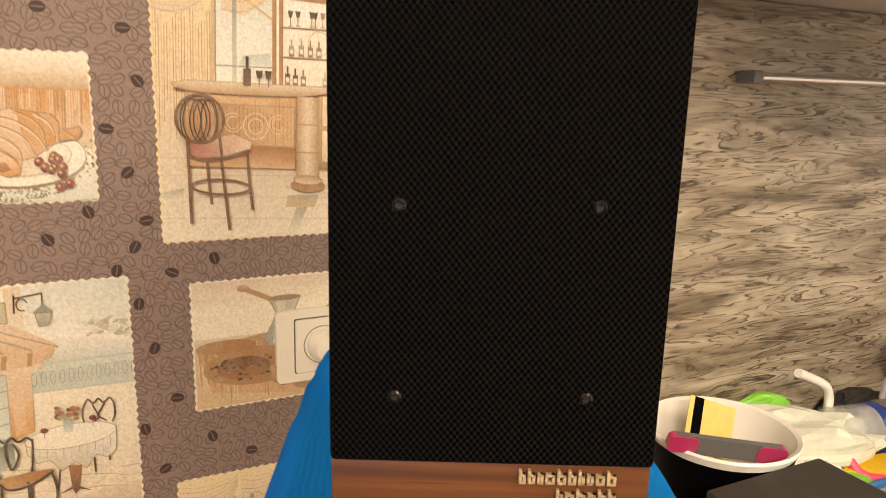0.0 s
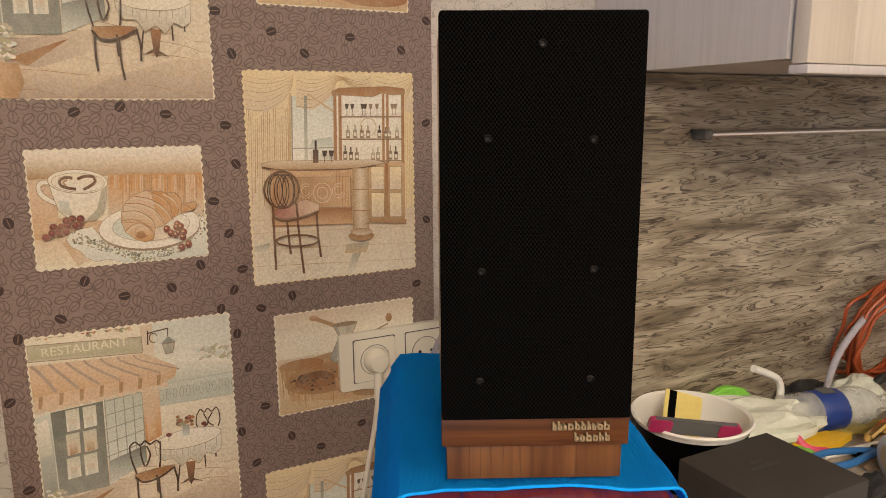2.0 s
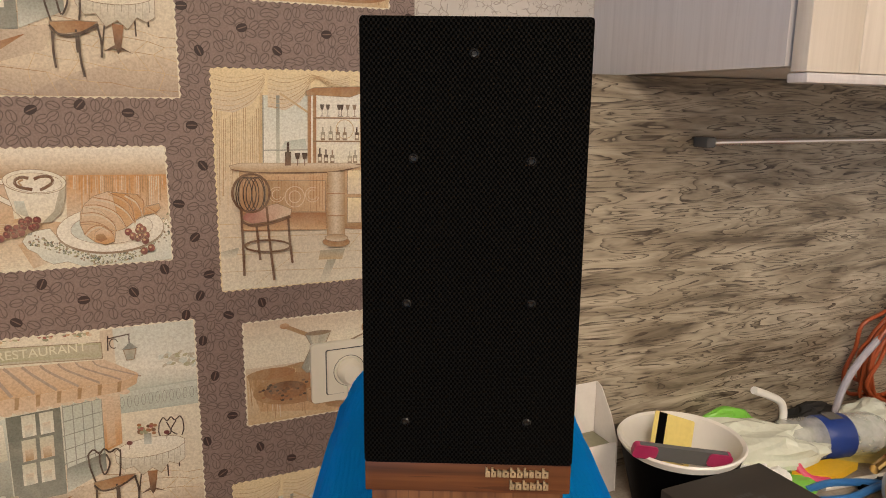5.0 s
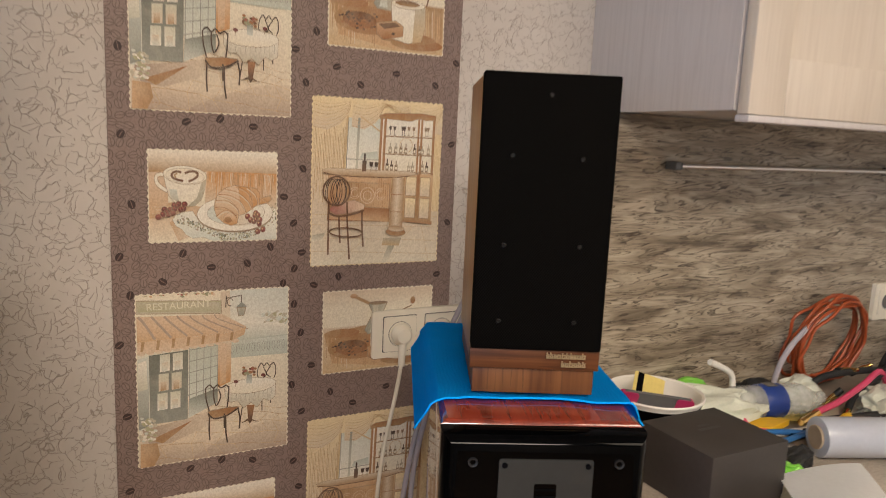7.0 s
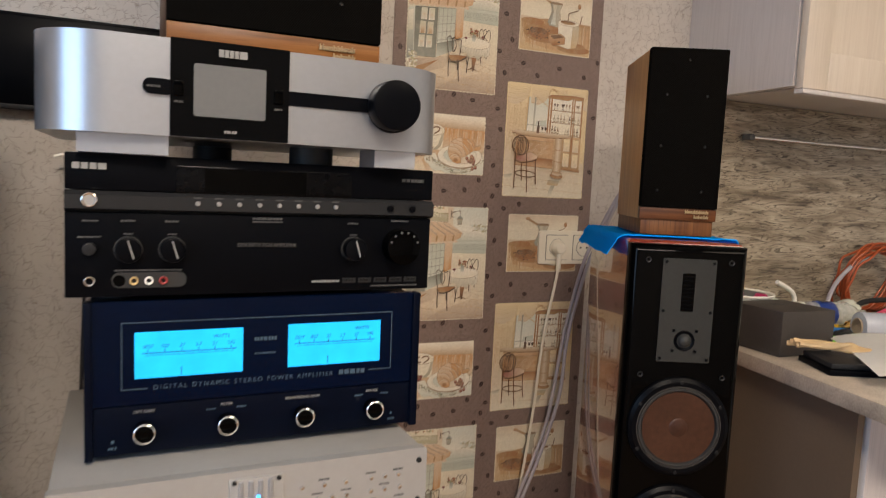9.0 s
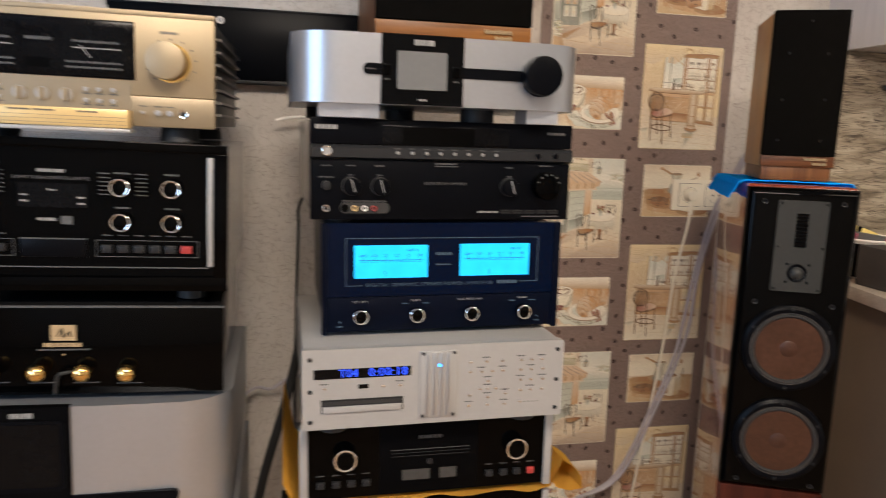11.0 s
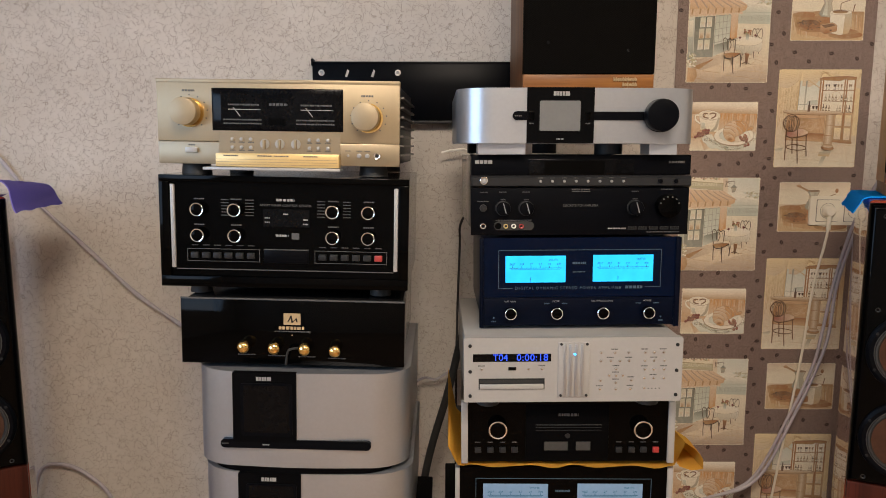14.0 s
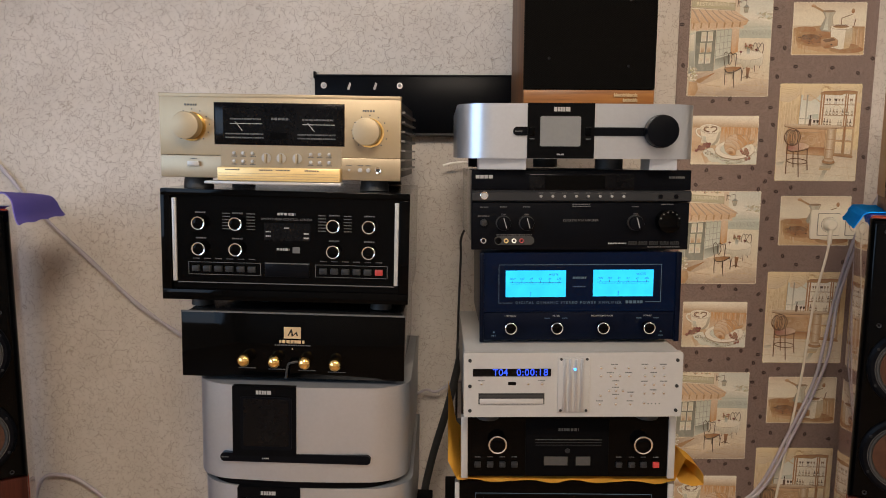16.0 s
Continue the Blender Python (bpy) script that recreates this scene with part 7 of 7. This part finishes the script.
part("pipe", tube(bmesh.new(), [(1.052, -0.16, 0.998), (1.085, -0.16, 0.984), (1.113, -0.16, 0.969), (1.124, -0.16, 0.950), (1.118, -0.165, 0.925)], 0.0062, 12), M_WHITEPLASTIC, t)

t = thing("water_bottle", "clear plastic bottle with a blue label lying down", "bottle", pose(1.095, -0.185, TOP + 0.0345, 0, 90, -12))
part("bottle", lathe(bmesh.new(), [(0.0001, 0.0), (0.028, 0.0), (0.0335, 0.006), (0.034, 0.03), (0.0325, 0.036), (0.034, 0.042), (0.034, 0.16), (0.024, 0.185), (0.013, 0.20), (0.0125, 0.222), (0.0001, 0.223)], (0, 0, 0), "z", 36), M_CLEAR, t)
part("label", lathe(bmesh.new(), [(0.0343, 0.062), (0.0350, 0.063), (0.0350, 0.112), (0.0343, 0.113)], (0, 0, 0), "z", 36), M_LABEL, t, "dark blue label")
part("label_panel", bx(-0.0356, -0.0350, -0.012, 0.012, 0.075, 0.10), M_LCD, t)

t = thing("film_roll", "roll of clear stretch film on a card tube", "roll", pose(1.105, -0.365, TOP + 0.0365, 0, 90, -23))
part("film", lathe(bmesh.new(), [(0.0215, 0.0), (0.0355, 0.001), (0.0362, 0.004), (0.0362, 0.296), (0.0355, 0.299), (0.0215, 0.30)], (0, 0, 0), "z", 44), M_FILM, t)
part("card_tube", lathe(bmesh.new(), [(0.0185, -0.004), (0.0212, -0.004), (0.0212, 0.304), (0.0185, 0.304), (0.0185, -0.004)], (0, 0, 0), "z", 36), M_CARDTUBE, t)

t = thing("cable_coil", "coil of orange cable leaning on the backsplash", "cable", pose(1.455, -0.135, TOP + 0.115, 10, 0, 0))
rnd = random.Random(6)
for k in range(9):
    pts = []
    for j in range(15):
        a = 2 * math.pi * j / 14 - 1.9 + rnd.uniform(-0.04, 0.04)
        r = 0.098 + rnd.uniform(-0.012, 0.012) + 0.004 * (k % 3)
        pts.append(((r + 0.01) * math.cos(a) + 0.012 * (k % 2), -0.022 + k * 0.0055 + rnd.uniform(-0.003, 0.003), r * math.sin(a) * 0.98))
    part("loop", tube(bmesh.new(), pts, 0.0036, 7, 5), M_ORANGE, t)
t = thing("braided_lead", "pale braided lead leaning by a cable coil", "cable")
part("cord", tube(bmesh.new(), [(1.44, -0.15, TOP + 0.185), (1.36, -0.15, TOP + 0.16), (1.29, -0.15, TOP + 0.10), (1.265, -0.15, TOP + 0.03), (1.26, -0.17, TOP + 0.005)], 0.0062, 9), M_GREYCABLE, t)
for k, pts in enumerate((
    [(1.30, -0.20, 0.90), (1.34, -0.2, 0.94), (1.45, -0.21, 0.948), (1.60, -0.22, 0.935), (1.78, -0.22, 0.90)],
    [(1.36, -0.26, 0.89), (1.42, -0.24, 0.915), (1.55, -0.23, 0.96), (1.64, -0.20, 1.00), (1.72, -0.20, 1.02), (1.80, -0.20, 0.98), (1.78, -0.22, 0.90), (1.66, -0.24, 0.89)],
    [(1.50, -0.30, 0.89), (1.58, -0.27, 0.92), (1.68, -0.25, 0.975), (1.78, -0.25, 0.99), (1.86, -0.25, 0.95), (1.84, -0.28, 0.89)],
    [(1.25, -0.27, 0.888), (1.38, -0.30, 0.892), (1.55, -0.31, 0.89), (1.70, -0.30, 0.90)],
    [(1.55, -0.20, 0.89), (1.60, -0.19, 0.96), (1.68, -0.19, 0.99), (1.75, -0.21, 0.94), (1.70, -0.24, 0.89)],
)):
    t = thing("black_cable", "thick black audio cable with gold plugs, tangled", "cable", None, "black audio cables")
    part("cord", tube(bmesh.new(), pts, 0.0075, 9), M_RUBBER, t)
    way = (Vector(pts[0]) - Vector(pts[1])).normalized()
    part("gold_plug", tube(bmesh.new(), [Vector(pts[0]) - way * 0.004, Vector(pts[0]) + way * 0.03], 0.0062, 10, curved=False), M_BRASS, t, "gold plug")
t = thing("pink_cable", "pink cable with a brass plug", "cable")
part("cord", tube(bmesh.new(), [(1.215, -0.285, 0.915), (1.30, -0.275, 0.922), (1.40, -0.26, 0.94), (1.476, -0.245, 0.955), (1.53, -0.23, 0.93), (1.56, -0.23, 0.888)], 0.0065, 9), M_PINK, t)
part("brass_plug", tube(bmesh.new(), [(1.222, -0.284, 0.915), (1.165, -0.292, 0.905)], 0.0075, 10, curved=False), M_BRASS, t, "brass plug")
t = thing("pink_cable", "short pink cable beside a bottle", "cable")
part("cord", tube(bmesh.new(), [(1.062, -0.205, 0.93), (1.068, -0.225, 0.915), (1.075, -0.25, 0.892), (1.10, -0.27, 0.888)], 0.0065, 9), M_PINK, t)
t = thing("yellow_folder", "yellow plastic piece among the clutter", "plastic", pose(1.115, -0.245, TOP, 0, 0, -15))
part("sheet", slab(bmesh.new(), [(-0.06, -0.012), (0.0, -0.028), (0.065, 0.004), (0.03, 0.022), (-0.04, 0.012)], 0.004, 0.016), M_YELLOW, t)
t = thing("blue_pliers", "pliers with blue handles", "tool", pose(1.105, -0.298, TOP, 0, 0, -14))
part("handle", tube(bmesh.new(), [(-0.065, 0.008, 0.010), (-0.02, 0.016, 0.012), (0.03, 0.010, 0.012), (0.06, 0.002, 0.011)], 0.0055, 9), M_BLUEPL, t)
part("handle", tube(bmesh.new(), [(-0.065, -0.020, 0.010), (-0.02, -0.024, 0.012), (0.03, -0.008, 0.012), (0.06, 0.002, 0.011)], 0.0055, 9), M_BLUEPL, t)
part("jaw", slab(bmesh.new(), [(0.055, -0.010), (0.10, -0.003), (0.10, 0.003), (0.055, 0.012)], 0.006, 0.018), M_DARKGREY, t)
for k in range(3):
    t = thing("marker_pen", "slim pen lying among tools", "pen", pose(1.08 + 0.05 * k, -0.275 - 0.024 * k, TOP + 0.0062, 0, 90, -8 + 9 * k))
    part("barrel", cy((0, 0, 0.06), 0.006, 0.12, "z", 14), (M_WHITEPLASTIC, M_BLACKMATT, M_WHITEPLASTIC)[k], t)
    part("cap", cy((0, 0, 0.135), 0.0062, 0.03, "z", 14, 0.004), (M_BLACKMATT, M_BRASS, M_BLUEPL)[k], t)
t = thing("black_tray", "flat black electronics tray", "tray", pose(0.815, -0.575, TOP, 0, 0, -24))
part("tray", bx(-0.085, 0.10, -0.055, 0.070, 0.0, 0.012, 0.002), M_BLACKSATIN, t)
part("cover", bx(-0.080, 0.085, -0.050, 0.064, 0.0125, 0.024, 0.003), M_DARKGREY, t)
t = thing("test_leads", "bundle of tan rubber leads on a black tray", "leads")
for k in range(5):
    part("lead", tube(bmesh.new(), [(0.735, -0.47 - 0.008 * k, 0.918 + 0.005 * (k % 3)), (0.775, -0.515 - 0.006 * k, 0.922 + 0.006 * (k % 2)), (0.80, -0.565, 0.920 + 0.003 * k), (0.85, -0.575 + 0.006 * k, 0.918), (0.90, -0.53, 0.912)], 0.0055, 8), M_TANLEAD, t)
t = thing("paper_sheet", "folded white sheet of paper on top of the clutter", "paper", pose(0.86, -0.585, TOP + 0.036, 0, 0, 0))
bm = bmesh.new()
rows = []
for i in range(13):
    row = []
    for j in range(13):
        a, b = i / 12, j / 12
        x, y = (1 - b) * (0.048 * (1 - a) + 0.205 * a) + b * (-0.16 * (1 - a) - 0.01 * a), (1 - b) * (0.150 * (1 - a) + 0.115 * a) + b * (-0.115 * (1 - a) - 0.135 * a)
        row.append(bm.verts.new((x, y, 0.010 * math.sin(a * 2.4) * (1 - b) + 0.006 * math.sin(b * 3.0 + 0.4) - 0.004)))
    rows.append(row)
for a, b in zip(rows, rows[1:]):
    for j in range(12):
        bm.faces.new((a[j], b[j], b[j + 1], a[j + 1]))
bmesh.ops.solidify(bm, geom=bm.faces[:], thickness=0.0012)
part("sheet", bm, M_PAPER, t)

# small odds and ends between the larger clutter
M_STEEL = plain("dull_steel", (0.42, 0.42, 0.43), 0.35, 0.8)
t = thing("bottle_cap", "small black screw cap lying on the worktop", "cap", pose(0.755, -0.712, TOP))
part("body", lathe(bmesh.new(), [(0.0001, 0.0), (0.011, 0.0), (0.0125, 0.003), (0.0118, 0.020), (0.0095, 0.023), (0.0001, 0.0235)], (0, 0, 0), "z", 24), M_RUBBER, t)
crumpled("black_pouch", "small crumpled black pouch beside a film roll", "pouch", pose(1.035, -0.380, TOP, 0, 0, 20), 0.045, 0.022, 0.022, M_RUBBER, 31, 0.2)
for k, (x, y, turn, size, mat, label) in enumerate(((1.073, -0.205, 30, (0.046, 0.030), M_PAPER, "torn white paper scrap under a plastic bag"), (0.955, -0.300, -20, (0.060, 0.036), M_PAPER, "folded white instruction leaflet on the worktop"),
                                                    (1.155, -0.330, 14, (0.050, 0.024), M_CARDTUBE, "torn brown card scrap on the worktop"), (1.235, -0.235, -35, (0.055, 0.030), M_CARDYELLOW, "creased yellow paper slip among cables"),
                                                    (1.345, -0.330, 22, (0.070, 0.040), M_PAPER, "creased white receipt among cables"), (0.985, -0.500, -12, (0.060, 0.034), M_PAPER, "white packing slip beside a box"))):
    t = thing("paper_scrap", label, "paper", pose(x, y, TOP, 0, 0, turn), "paper scraps")
    bm, rows = bmesh.new(), []
    for i in range(9):
        rows.append([bm.verts.new((size[0] * (i / 4 - 1), size[1] * (j / 3 - 1) * (1 + 0.12 * noise.noise((i * 0.7, j, k))), 0.003 + 0.010 * abs(noise.noise((i * 0.45, j * 0.5, k * 3.1))))) for j in range(7)])
    for a, b in zip(rows, rows[1:]):
        for j in range(6):
            bm.faces.new((a[j], b[j], b[j + 1], a[j + 1]))
    bmesh.ops.solidify(bm, geom=bm.faces[:], thickness=0.0008)
    part("sheet", bm, mat, t, smooth=False)
for k, (x, y, turn, mat, label) in enumerate(((1.255, -0.300, 12, M_YELLOW, "screwdriver with a yellow handle"), (1.205, -0.345, -28, M_BLACKMATT, "screwdriver with a black handle"))):
    t = thing("screwdriver", label, "tool", pose(x, y, TOP + 0.0105, 0, 90, turn), "screwdrivers")
    part("handle", lathe(bmesh.new(), [(0.0001, 0.0), (0.008, 0.002), (0.0105, 0.012), (0.0088, 0.035), (0.0102, 0.06), (0.0075, 0.078), (0.0001, 0.079)], (0, 0, 0), "z", 12), mat, t)
    part("shaft", cy((0, 0, 0.12), 0.0026, 0.085, "z", 10), M_STEEL, t, "steel shaft")
for k, (x, y, z) in enumerate(((1.44, -0.190, 0.945), (1.50, -0.185, 0.935), (1.60, -0.205, 0.945), (1.66, -0.215, 0.915), (1.385, -0.215, 0.905), (1.555, -0.255, 0.905))):
    t = thing("audio_plug", "gold-plated audio plug with a black collar", "plug", pose(x, y, z, 70 - 15 * k, 35 * k, 40 * k), "audio plugs")
    part("barrel", lathe(bmesh.new(), [(0.0001, 0.0), (0.0058, 0.0), (0.0062, 0.004), (0.0058, 0.020), (0.0044, 0.024), (0.0044, 0.034), (0.0001, 0.0345)], (0, 0, 0), "z", 14), M_BRASS, t)
    part("collar", cy((0, 0, -0.008), 0.0068, 0.018, "z", 14), M_RUBBER, t)

# ---------------------------------------------------------------- ceiling lamps
M_DIFFUSER = glow("lamp_diffuser", (1.0, 0.80, 0.56), 6.0)
for x, y, label in ((-0.66, -2.55, "round white ceiling lamp giving warm light"), (0.80, -2.15, "round white kitchen ceiling lamp giving warm light")):
    t = thing("ceiling_lamp", label, "lamp", pose(x, y, 2.6), "ceiling lamps")
    t.scale = (1.375, 1.375, 1.0) if x > 0 else (1.0, 1.0, 1.0)
    part("base", lathe(bmesh.new(), [(0.0001, -0.0005), (0.40, -0.0005), (0.405, -0.02), (0.39, -0.045), (0.0001, -0.045)], (0, 0, 0), "z", 48), M_WHITEPLASTIC, t)
    part("diffuser", lathe(bmesh.new(), [(0.388, -0.0455), (0.386, -0.062), (0.33, -0.074), (0.0001, -0.080)], (0, 0, 0), "z", 48), M_DIFFUSER, t)
